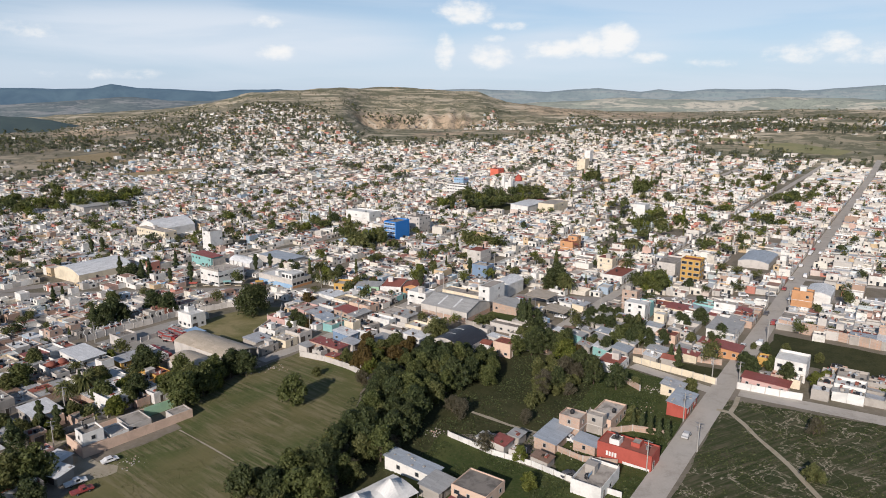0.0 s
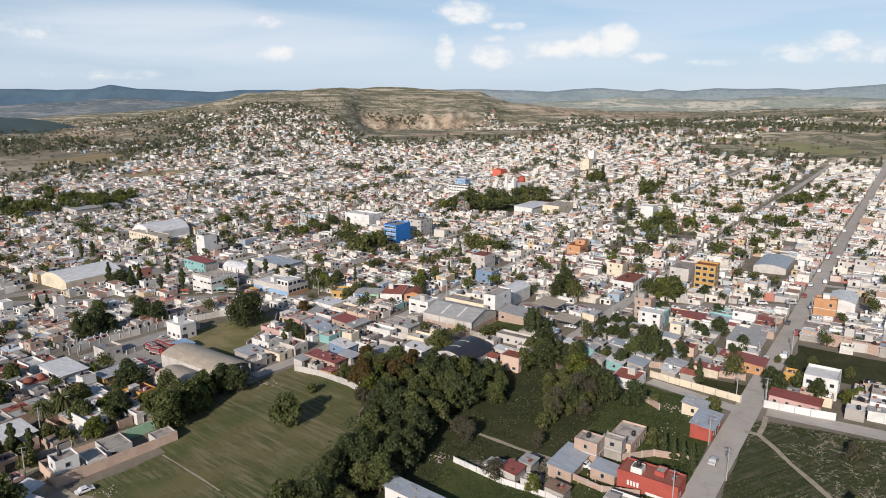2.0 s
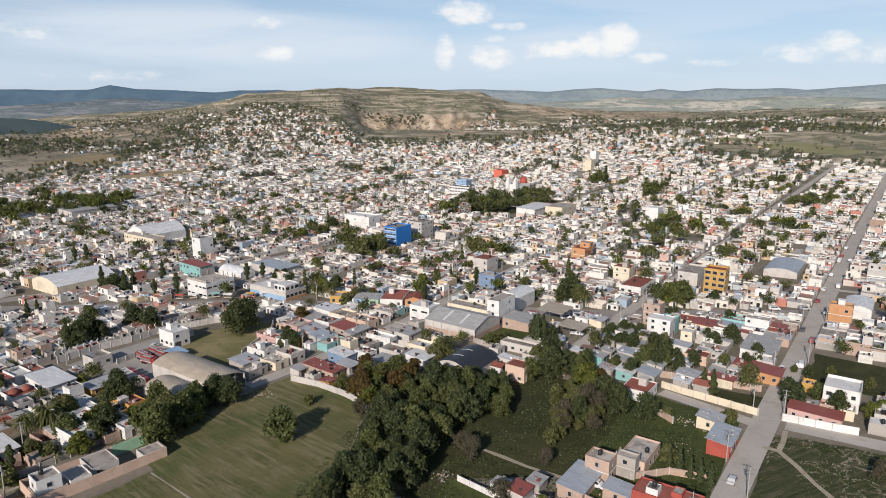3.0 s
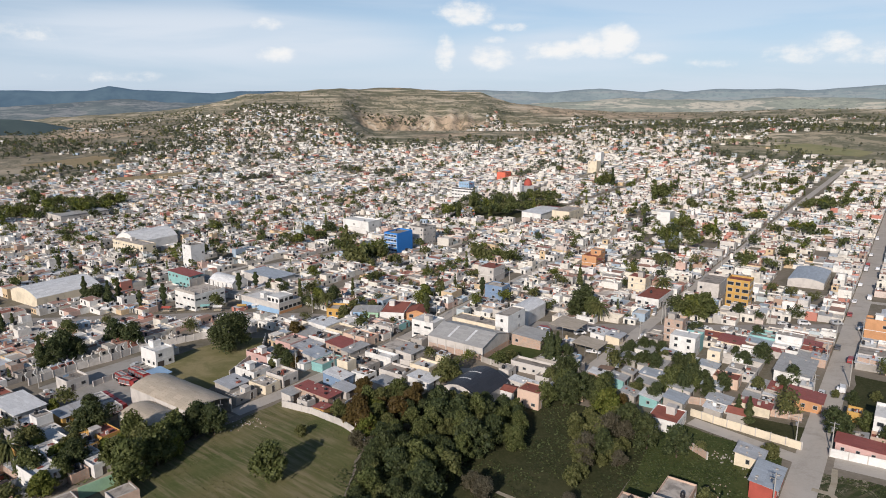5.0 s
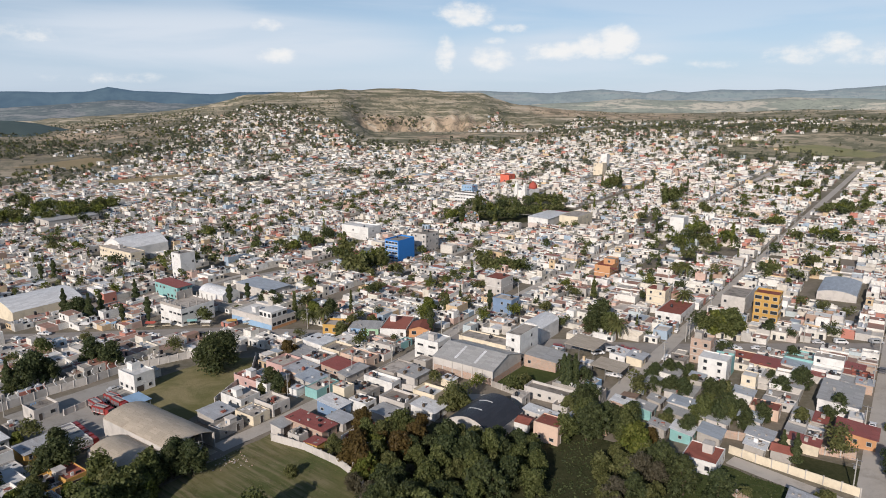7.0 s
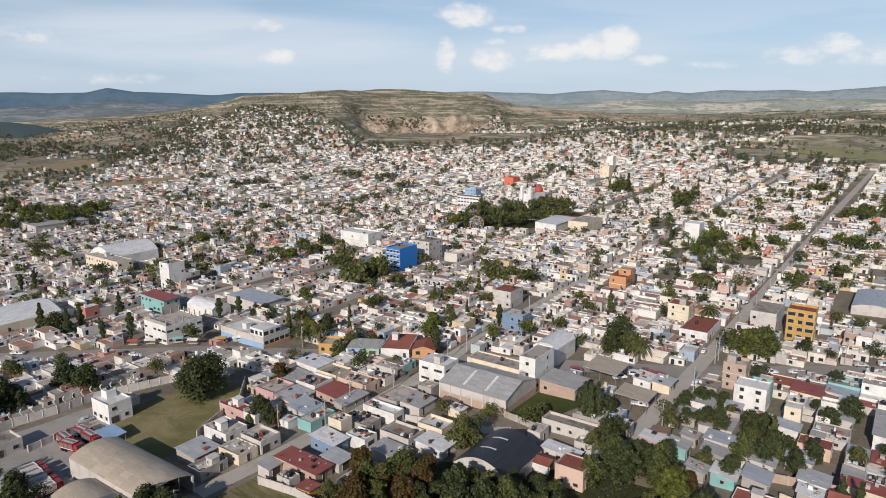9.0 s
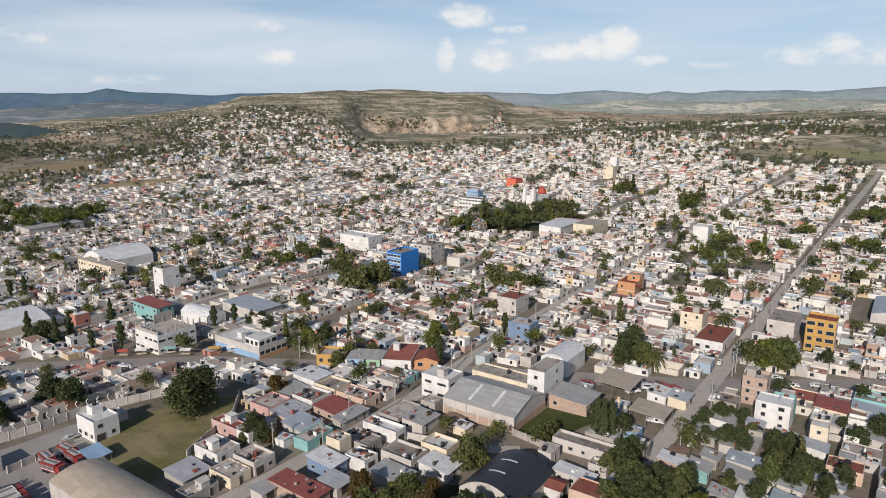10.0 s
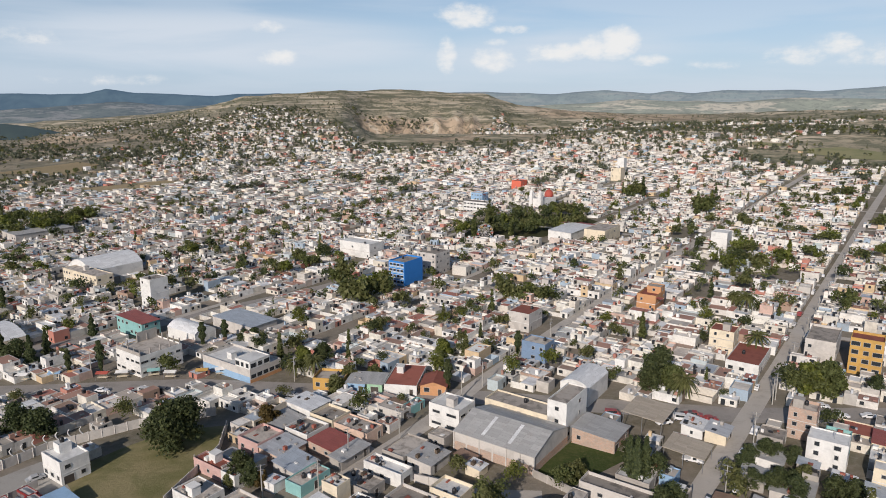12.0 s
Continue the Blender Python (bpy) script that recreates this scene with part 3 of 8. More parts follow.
strip("road_cross_west", [G(207.6, 42.5), G(210.2, 53.6), G(213.4, 66.3), G(214.6, 71)], 4.6, ROAD, "short pale concrete side street", 0.058)
strip("alley", [G(211, 188), G(207, 168), G(209, 150), G(216, 138)], 4.0, ROAD, "narrow alley beside the warehouse", 0.062)
for k, v in enumerate((262, 335, 410, 490, 575, 660)):
    strip("road_grid", [G(250 if k else 300, v), G(600, v + 4), G(1050 - 40 * k, v)], 3.8, ROAD, "narrow town street between houses", 0.05)
for v in (-40, -120, -205, -290):
    strip("road_grid_east", [G(225, v), G(600, v + 3), G(980, v)], 3.8, ROAD, "narrow town street between houses", 0.05)
for u in (365, 440, 520, 605, 690, 780, 870):
    strip("road_grid_cross", [G(u, -300), G(u - 3, 41), G(u + 4, 300), G(u, 700)], 3.8, ROAD, "narrow town cross street", 0.064)

patch("field_west", [(-75, 167), (-58, 184), (-68, 200), (-48, 222), (-31, 240), (-5, 214), (-9, 186), (-17, 167), (-32, 147), (-45, 120), (-80, 120)], FURROWS, "green grass field with faint mowing lines")
patch("field_east", [(103, 180), (152, 148), (165, 110), (60, 110), (66, 134)], CROP, "dark rough crop field with pale bare streaks")
patch("yard_grove", [(-30, 146), (-9, 184), (-4, 214), (14, 240), (40, 238), (60, 222), (78, 212), (60, 186), (45, 168), (17, 170), (0, 140), (-10, 110), (-40, 110)], WEEDS, "dark weedy ground under the grove", 0.02)
patch("yard_south", [(16, 171), (42, 145), (54, 130), (60, 110), (0, 110), (0, 140)], GRASS, "rough grass plot behind a white wall", 0.026)
patch("yard_east", [(46, 168), (60, 186), (78, 212), (98, 188), (70, 150), (54, 132), (42, 146)], GRASS, "grassy building plot with rubble", 0.034)
patch("plot_east", [G(244, 36), G(272, 36), G(268, -2), G(242, -2)], WEEDS, "overgrown plot behind a tall brick wall", 0.03)
patch("yard_dirt", [(-84, 172), (-79, 170.5), (-74, 168), (-70, 165), (-68.5, 162), (-70, 159.5), (-74, 158.5), (-78, 158), (-84, 159), (-89, 162), (-91, 166), (-88, 170)], TRACK, "bare trodden earth in front of a house", 0.045, edge=2.4)
patch("plot_corner", [G(214, 44), G(226, 44), G(226, 57.5), G(216, 57.5)], WEEDS, "overgrown garden plot behind a cream wall", 0.03)
patch("lot", [(-84, 277), (-62, 299), (-45, 301), (-44, 285), (-50, 262), (-57, 250), (-70, 262)], DRY_LOT, "worn grass lot inside walls", 0.03)
patch("yard_warehouse", [(35, 264), (43, 257), (61, 268), (50, 280)], GRASS, "small walled grass yard", 0.03, edge=0.2)
patch("yard_station", [(-112, 262), (-86, 290), (-78, 275), (-62, 250), (-74, 235), (-92, 246)], PAVING, "grey concrete yard with parked red vehicles", 0.03, "yard")
patch("field_far_east", [(575, 1037), (664, 1059), (700, 952), (653, 916), (600, 961)], FAR_CROP, "pale green crop fields beyond the town", 0.4, cell=20, edge=8)
patch("field_far_north", [(578, 1149), (620, 1108), (602, 1081), (558, 1101)], FAR_CROP, "pale green field beside a tree line", 0.4, cell=15, edge=6)
patch("field_far_west", [(-500, 1040), (-433, 1137), (-391, 1105), (-395, 1013)], STUBBLE, "tan stubble field at the edge of town", 0.4, cell=25, edge=8)
patch("field_mid_west", [(-351, 905), (-255, 958), (-221, 937), (-294, 870)], STUBBLE, "tan fallow field between houses", 0.4, cell=20, edge=6)
patch("park", [(50, 562), (100, 550), (160, 590), (150, 640), (80, 640)], WEEDS, "shaded ground of the town park", 0.03, "park")
strip("path_field", [(107, 181), (99.5, 171.5), (99.3, 157), (99.5, 142), (98.2, 129), (95, 112)], 1.3, TRACK, "pale trodden path across the field", 0.09, "path", 0.5)
strip("path_fork", [(99.5, 171.5), (96.5, 174)], 1.5, TRACK, "pale trodden fork of the path", 0.094, "path", 0.4)
strip("path_mown", [(-58, 183), (-39, 164)], 0.5, TRACK, "pale line between two mown fields", 0.09, "path", 0.5, False)
strip("path_yard", [(26, 183), (35, 173.5), (44, 166)], 1.2, TRACK, "pale path beside the grove", 0.09, "path", 0.5)
strip("path_wall", [(-106, 163), (-98.9, 170.5), (-89.4, 181.2), (-79.5, 190.5), (-69.2, 199.8), (-61, 213), (-52, 225), (-44.5, 233)], 3.2, TRACK, "dirt lane along the field", 0.07, "path", 0.6)

# ---- builders ----


class Solid:
    """Collects faces for one mesh."""

    def __init__(self):
        self.v, self.f, self.m = [], [], []

    def quad(self, *pts, m=0):
        k = len(self.v)
        self.v += pts
        self.f.append(tuple(range(k, k + len(pts))))
        self.m.append(m)

    def faces(self, verts, faces, m=0):
        k = len(self.v)
        self.v += verts
        self.f += [tuple(k + i for i in f) for f in faces]
        self.m += [m] * len(faces)

    def box(self, x0, x1, y0, y1, z0, z1, m=0, top=None):
        v = [(x0, y0, z0), (x1, y0, z0), (x1, y1, z0), (x0, y1, z0), (x0, y0, z1), (x1, y0, z1), (x1, y1, z1), (x0, y1, z1)]
        self.faces(v, [(0, 3, 2, 1), (0, 1, 5, 4), (1, 2, 6, 5), (2, 3, 7, 6), (3, 0, 4, 7)], m)
        self.faces(v[4:], [(0, 1, 2, 3)], m if top is None else top)

    def tray(self, x0, x1, y0, y1, z0, z1, t=0.16, m=0):
        """Four walls with thickness, open above and below."""
        o = [(x0, y0), (x1, y0), (x1, y1), (x0, y1)]
        i = [(x0 + t, y0 + t), (x1 - t, y0 + t), (x1 - t, y1 - t), (x0 + t, y1 - t)]
        v = [(x, y, z0) for x, y in o] + [(x, y, z1) for x, y in o] + [(x, y, z1) for x, y in i] + [(x, y, z0) for x, y in i]
        f = []
        for a in range(4):
            b = (a + 1) % 4
            f += [(a, b, 4 + b, 4 + a), (4 + a, 4 + b, 8 + b, 8 + a), (8 + a, 8 + b, 12 + b, 12 + a)]
        self.faces(v, f, m)

    def tube(self, p, q, r0, r1, k=8, cap=True, m=0):
        p, q = Vector(p), Vector(q)
        axis = (q - p).normalized()
        side = axis.orthogonal().normalized()
        other = axis.cross(side)
        v = []
        for c, r in ((p, r0), (q, r1)):
            v += [tuple(c + r * (math.cos(2 * math.pi * i / k) * side + math.sin(2 * math.pi * i / k) * other)) for i in range(k)]
        f = [(i, (i + 1) % k, k + (i + 1) % k, k + i) for i in range(k)]
        if cap:
            f += [tuple(range(k - 1, -1, -1)), tuple(range(k, 2 * k))]
        self.faces(v, f, m)

    def lathe(self, rings, k=10, x=0.0, y=0.0, m=0):
        """Rings of (radius, height) turned about the z axis."""
        v = [(x + r * math.cos(2 * math.pi * i / k), y + r * math.sin(2 * math.pi * i / k), z) for r, z in rings for i in range(k)]
        f = [(j * k + i, j * k + (i + 1) % k, (j + 1) * k + (i + 1) % k, (j + 1) * k + i) for j in range(len(rings) - 1) for i in range(k)]
        f += [tuple(range(k - 1, -1, -1)), tuple((len(rings) - 1) * k + i for i in range(k))]
        self.faces(v, f, m)

    def mesh(self, name, mats, soft=False):
        return make_mesh(name, self.v, self.f, mats if isinstance(mats, (list, tuple)) else [mats], self.m, soft)


def part(name, solid, mats, parent, label="", at=None, soft=False):
    """One mesh object under a thing or a part. solid: a Solid, or a mesh to share."""
    me = solid.mesh(name, mats, soft) if isinstance(solid, Solid) else solid
    ob = new(name, me)
    ob.parent = parent
    if at is not None:
        ob.matrix_basis = at
    return tagged(ob, label)


def thing(name, x, y, rot=0.0, label="", category="", group="", z=None, kind=""):
    ob = new(name)
    ob.empty_display_size = 0.5
    ob.matrix_basis = pose(x, y, gz(x, y) if z is None else z, 0, 0, rot)
    return tagged(ob, label, category, group, kind)


SHARED = {}


def shared(key, build):
    if key not in SHARED:
        SHARED[key] = build()
    return SHARED[key]


def window_mesh(w, h):
    """A framed window in one piece, standing on its lower middle, facing -y, with the glass set back."""
    def build():
        s = Solid()
        x, t = w / 2, 0.1
        rings = ((x, 0.0, h, 0.03), (x, 0.0, h, -0.07), (x - t, t, h - t, -0.07), (x - t, t, h - t, -0.015))
        v = [p for a, lo, hi, y in rings for p in ((-a, y, lo), (a, y, lo), (a, y, hi), (-a, y, hi))]
        f = [(4 * r + i, 4 * r + (i + 1) % 4, 4 * r + 4 + (i + 1) % 4, 4 * r + 4 + i) for r in range(3) for i in range(4)]
        s.faces(v, f + [(12, 13, 14, 15)], 1)
        s.m[-1] = 0
        return s.mesh("window", [GLASS, FRAME])
    return shared(("window", round(w, 1), round(h, 1)), build)


def door_mesh(w, h):
    def build():
        s = Solid()
        x, t = w / 2, 0.08
        rings = ((x + t, 0.0, h + t, 0.03), (x + t, 0.0, h + t, -0.07), (x, 0.0, h, -0.07), (x, 0.0, h, -0.02))
        v = [p for a, lo, hi, y in rings for p in ((-a, y, lo), (a, y, lo), (a, y, hi), (-a, y, hi))]
        f = [(4 * r + i, 4 * r + (i + 1) % 4, 4 * r + 4 + (i + 1) % 4, 4 * r + 4 + i) for r in range(3) for i in range(4)]
        s.faces(v, f + [(12, 13, 14, 15)], 1)
        s.m[-1] = 0
        return s.mesh("door", [DARK_METAL, FRAME])
    return shared(("door", round(w, 1), round(h, 1)), build)


def tank_mesh():
    def build():
        s = Solid()
        s.lathe([(0.52, 0), (0.55, 0.1), (0.55, 0.35), (0.52, 0.4), (0.55, 0.45), (0.55, 0.8), (0.52, 0.85), (0.5, 1.0), (0.3, 1.22), (0.22, 1.25), (0.22, 1.33), (0.05, 1.36)], 10)
        return s.mesh("water_tank", [TANK], True)
    return shared("tank", build)


def openings(ob, rng, w, d, h, floors, share=0.8, door=True, sides="nsew", win=(1.2, 1.2), step=2.7, base=0.0):
    """Windows on the walls of a block w x d, floor by floor, and a door or a gate on its street side."""
    fh = h / floors
    plans = {"s": (w, 0.0, -d / 2, 0), "n": (w, 0.0, d / 2, 180), "e": (d, w / 2, 0.0, 90), "w": (d, -w / 2, 0.0, -90)}
    for side in sides:
        length, ox, oy, turn = plans[side]
        count = int((length - 0.8) / step)
        if count < 1:
            continue
        turned = pose(ox, oy, base, 0, 0, turn)
        door_at = rng.randrange(count) if door and side == "s" else -1
        for k in range(count):
            px = (k - (count - 1) / 2) * length / count
            for fl in range(floors):
                z = fl * fh
                if fl == 0 and k == door_at:
                    wide = rng.choice((1.0, 1.0, 2.4))
                    part("door", door_mesh(min(wide, length / count - 0.3), 2.2), None, ob, at=turned @ pose(px, -0.01, z + 0.05))
                elif rng.random() < share:
                    ww = min(win[0] * rng.choice((0.8, 1.0, 1.0, 1.3)), length / count - 0.4)
                    part("window", window_mesh(ww, min(win[1], fh - 1.2)), None, ob, at=turned @ pose(px, -0.01, z + fh * 0.36))


def sheet_roof(x0, x1, y0, y1, z, rise, t=0.05):
    """A single-pitch sheet roof."""
    s = Solid()
    v = [(x0, y0, z), (x1, y0, z), (x1, y1, z + rise), (x0, y1, z + rise)]
    v = [(a, b, c - t) for a, b, c in v] + v
    s.faces(v, [(0, 3, 2, 1), (0, 1, 5, 4), (1, 2, 6, 5), (2, 3, 7, 6), (3, 0, 4, 7), (4, 5, 6, 7)])
    return s


def gable_solid(x0, x1, y0, y1, z, rise, over=0.3, t=0.08):
    """Two roof planes with the ridge along y."""
    s = Solid()
    xm = (x0 + x1) / 2
    k = rise / (xm - x0)
    a, b = y0 - over, y1 + over
    for xa, za, xb, zb in ((x0 - over, z - k * over, xm, z + rise), (xm, z + rise, x1 + over, z - k * over)):
        v = [(xa, a, za), (xb, a, zb), (xb, b, zb), (xa, b, za)]
        v += [(x, y, c + t) for x, y, c in v]
        s.faces(v, [(0, 3, 2, 1), (0, 1, 5, 4), (1, 2, 6, 5), (2, 3, 7, 6), (3, 0, 4, 7), (4, 5, 6, 7)])
    return s


def roof_bits(ob, rng, w, d, z, many=1.0):
    """Tanks, columns with bars and small boxes on a flat roof."""
    if rng.random() < 0.55 * many:
        part("water_tank", tank_mesh(), None, ob, at=pose(rng.uniform(-w, w) * 0.32, rng.uniform(-d, d) * 0.32, z, 0, 0, rng.uniform(0, 90)))
    if rng.random() < 0.22 * many:
        for sx in (-1, 1):
            for sy in (-1, 1):
                x, y = sx * (w / 2 - 0.2), sy * (d / 2 - 0.2)
                s = Solid()
                s.box(x - 0.12, x + 0.12, y - 0.12, y + 0.12, z - 0.1, z + rng.uniform(0.5, 1.3))
                part("roof_column", s, WALLS["grey"], ob, "bare concrete column stub")
    if rng.random() < 0.3 * many:
        s = Solid()
        x, y = rng.uniform(-w, w) * 0.25, rng.uniform(-d, d) * 0.25
        s.box(x - 1.1, x + 1.1, y - 1.2, y + 1.2, z - 0.05, z + 2.2)
        s.box(x - 1.25, x + 1.25, y - 1.35, y + 1.35, z + 2.2, z + 2.33)
        part("stair_box", s, WALLS[rng.choice(("grey", "white", "pale grey"))], ob)
    if rng.random() < 0.3 * many:
        s = Solid()
        x, y = rng.uniform(-w, w) * 0.2, rng.uniform(-d, d) * 0.2
        for px in (x - 1.6, x + 1.6):
            s.tube((px, y, z), (px, y, z + 1.6), 0.03, 0.03, 5)
        s.tube((x - 1.6, y, z + 1.55), (x + 1.6, y, z + 1.55), 0.015, 0.015, 4)
        for k in range(rng.randint(2, 5)):
            cx = x - 1.3 + k * 0.6
            s.box(cx, cx + 0.45, y - 0.01, y + 0.01, z + 0.8, z + 1.54, 1)
        part("clothes_line", s, [STEEL, WALLS[rng.choice(("white", "light blue", "pink", "white"))]], ob)


def block(ob, rng, x0, x1, y0, y1, z0, h, wall, roof, floors=1, parapet=0.45, share=0.75, door=True, sides="nsew", win=(1.2, 1.2), step=2.7):
    """One flat-roofed volume of a house: walls with a parapet, roof slab, openings."""
    w, d, cx, cy = x1 - x0, y1 - y0, (x0 + x1) / 2, (y0 + y1) / 2
    s = Solid()
    s.tray(x0, x1, y0, y1, z0 - (0.8 if z0 < 0.1 else 0.0), z0 + h + parapet, 0.16)
    part("wall", s, WALLS[wall], ob)
    s = Solid()
    s.box(x0 + 0.16, x1 - 0.16, y0 + 0.16, y1 - 0.16, z0 + h - 0.2, z0 + h)
    part("roof", s, ROOFS[roof], ob)
    if floors > 1 and rng.random() < 0.6:
        s = Solid()
        for k in range(1, floors):
            zz = z0 + h * k / floors
            s.tray(x0 - 0.07, x1 + 0.07, y0 - 0.07, y1 + 0.07, zz - 0.1, zz + 0.1, 0.09)
        part("floor_band", s, WALLS[rng.choice(("white", "pale grey", wall))], ob)
    hold = Matrix.Translation((cx, cy, z0))
    before = set(ob.children)
    openings(ob, rng, w, d, h, floors, share, door, sides, win, step)
    for c in ob.children:
        if c not in before:
            c.matrix_basis = hold @ c.matrix_basis


def house(x, y, w, d, rot, wall="white", roof="concrete", floors=1, seed=0, label="", extra="", name="house", category="house", group="", share=0.75, bits=1.0, fh=2.8, annex=True, sides="nsew", win=(1.2, 1.2), step=2.7):
    """A house of one main volume with whatever stands on and beside it. extra: a second volume's wall colour."""
    rng = random.Random(seed)
    h = floors * fh + 0.2
    zs = [gz(x + sx * w / 2, y + sy * d / 2) for sx in (-1, 1) for sy in (-1, 1)]
    words = {"concrete": "a grey flat roof", "red": "a red flat roof", "white": "a white flat roof", "sheet": "a metal sheet roof", "white sheet": "a white sheet roof",
             "red sheet": "a red sheet roof", "grey sheet": "a grey sheet roof", "blue sheet": "a blue-grey sheet roof", "tile": "a red tiled roof"}
    number = {1: "one-storey", 2: "two-storey", 3: "three-storey", 4: "four-storey"}[floors]
    shade = {"grey": "bare grey block", "brick": "raw brick"}.get(wall, wall + " painted")
    ob = thing(name, x, y, rot, label or f"{number} {shade} house with {words[roof]}", category, group, z=min(zs) + 0.1)
    X, Y = w / 2, d / 2
    if roof in ("sheet", "white sheet", "red sheet", "grey sheet", "blue sheet"):
        s = Solid()
        rise = rng.uniform(0.3, 0.7)
        v = [(-X, -Y, -0.8), (X, -Y, -0.8), (X, Y, -0.8), (-X, Y, -0.8), (-X, -Y, h), (X, -Y, h), (X, Y, h + rise), (-X, Y, h + rise)]
        s.faces(v, [(0, 1, 5, 4), (1, 2, 6, 5), (2, 3, 7, 6), (3, 0, 4, 7), (4, 5, 6, 7)])
        part("wall", s, WALLS[wall], ob)
        k = rise / d
        part("roof", sheet_roof(-X - 0.35, X + 0.35, -Y - 0.5, Y + 0.4, h + 0.06 - 0.5 * k, rise + 0.9 * k), ROOFS[roof], ob)
        openings(ob, rng, w, d, h, floors, share * 0.8, True, sides, win, step)
        if rng.random() < 0.4 * bits:
            for k in range(rng.randint(2, 6)):
                s = Solid()
                px, py = rng.uniform(-X, X) * 0.85, rng.uniform(-Y, Y) * 0.85
                zz = h + 0.07 + (py + Y) / d * rise
                e = rng.uniform(0.15, 0.35)
                s.box(px - e, px + e, py - e, py + e, zz, zz + rng.uniform(0.12, 0.3))
                part("roof_stone", s, WALLS["grey"], ob, "loose grey block on the sheets")
    elif roof == "tile":
        block(ob, rng, -X, X, -Y, Y, 0.0, h, wall, "red", floors, 0.0, share, True, sides, win, step)
        part("tiled_roof", gable_solid(-X, X, -Y, Y, h + 0.02, w * 0.16, 0.35), ROOF_RED, ob)
        s = Solid()
        s.faces([(-X, -Y, h), (X, -Y, h), (0, -Y, h + w * 0.155), (-X, Y, h), (X, Y, h), (0, Y, h + w * 0.155)], [(0, 1, 2), (4, 3, 5)])
        part("gable", s, WALLS[wall], ob)
    else:
        block(ob, rng, -X, X, -Y, Y, 0.0, h, wall, roof, floors, rng.choice((0.3, 0.45, 0.8)), share, True, sides, win, step)
        upper = annex and floors < 3 and w > 5 and d > 5 and rng.random() < 0.28
        if upper:
            a, b = rng.uniform(0.4, 0.65), rng.uniform(0.45, 0.9)
            sx, sy = rng.choice((-1, 1)), rng.choice((-1, 1))
            xs = sorted((sx * (X - 0.1), sx * (X - 0.1) - sx * w * a))
            ys = sorted((sy * (Y - 0.1), sy * (Y - 0.1) - sy * d * b))
            block(ob, rng, xs[0], xs[1], ys[0], ys[1], h, 2.7, rng.choice((wall, wall, "grey", "white")), "concrete", 1, 0.3, share, False, sides, win, step)
            if rng.random() < 0.6:
                part("water_tank", tank_mesh(), None, ob, at=pose((xs[0] + xs[1]) / 2, (ys[0] + ys[1]) / 2, h + 2.7))
        else:
            roof_bits(ob, rng, w, d, h, bits)
        if annex and rng.random() < 0.3:
            s = sheet_roof(-X + 0.3, min(X, -X + 3.5), -Y - 2.2, -Y + 0.1, h - 0.65, 0.3)
            for px in (-X + 0.45, min(X, -X + 3.5) - 0.15):
                s.tube((px, -Y - 2.1, -0.3), (px, -Y - 2.1, h - 0.68), 0.05, 0.05, 6)
            part("porch_roof", s, ROOFS[rng.choice(("sheet", "grey sheet", "red sheet"))], ob)
    return ob


def wall_run(points, h, wall, label, t=0.2, name="garden_wall", posts=True):
    """A boundary wall along a bent line, in level panels with piers."""
    x0, y0 = points[0]
    ob = thing(name, x0, y0, 0, label, "wall")
    z0 = gz(x0, y0)
    panel, pier = Solid(), Solid()
    line = []
    for (xa, ya), (xb, yb) in zip(points, points[1:]):
        k = max(1, int(math.hypot(xb - xa, yb - ya) / 3.2))
        line += [(xa + (xb - xa) * i / k, ya + (yb - ya) * i / k) for i in range(k)]
    line.append(points[-1])
    rng = random.Random(int(abs(x0 * 31 + y0 * 17)))
    for (xa, ya), (xb, yb) in zip(line, line[1:]):
        l = math.hypot(xb - xa, yb - ya)
        nx, ny = -(yb - ya) / l * t / 2, (xb - xa) / l * t / 2
        za, zb = gz(xa, ya) - z0, gz(xb, yb) - z0
        hh = h + rng.uniform(-0.06, 0.06)
        v = [(xa - x0 + nx, ya - y0 + ny, za - 0.4), (xb - x0 + nx, yb - y0 + ny, zb - 0.4), (xb - x0 - nx, yb - y0 - ny, zb - 0.4), (xa - x0 - nx, ya - y0 - ny, za - 0.4)]
        v += [(a, b, c + hh + 0.4) for a, b, c in v]
        panel.faces(v, [(0, 1, 5, 4), (1, 2, 6, 5), (2, 3, 7, 6), (3, 0, 4, 7), (4, 5, 6, 7)])
        if posts:
            px, py = xa - x0, ya - y0
            pier.box(px - t * 0.8, px + t * 0.8, py - t * 0.8, py + t * 0.8, za - 0.4, za + h + 0.12)
    part("wall_panel", panel, WALLS[wall], ob)
    if posts:
        part("pier", pier, WALLS["pale grey"], ob)
    return ob


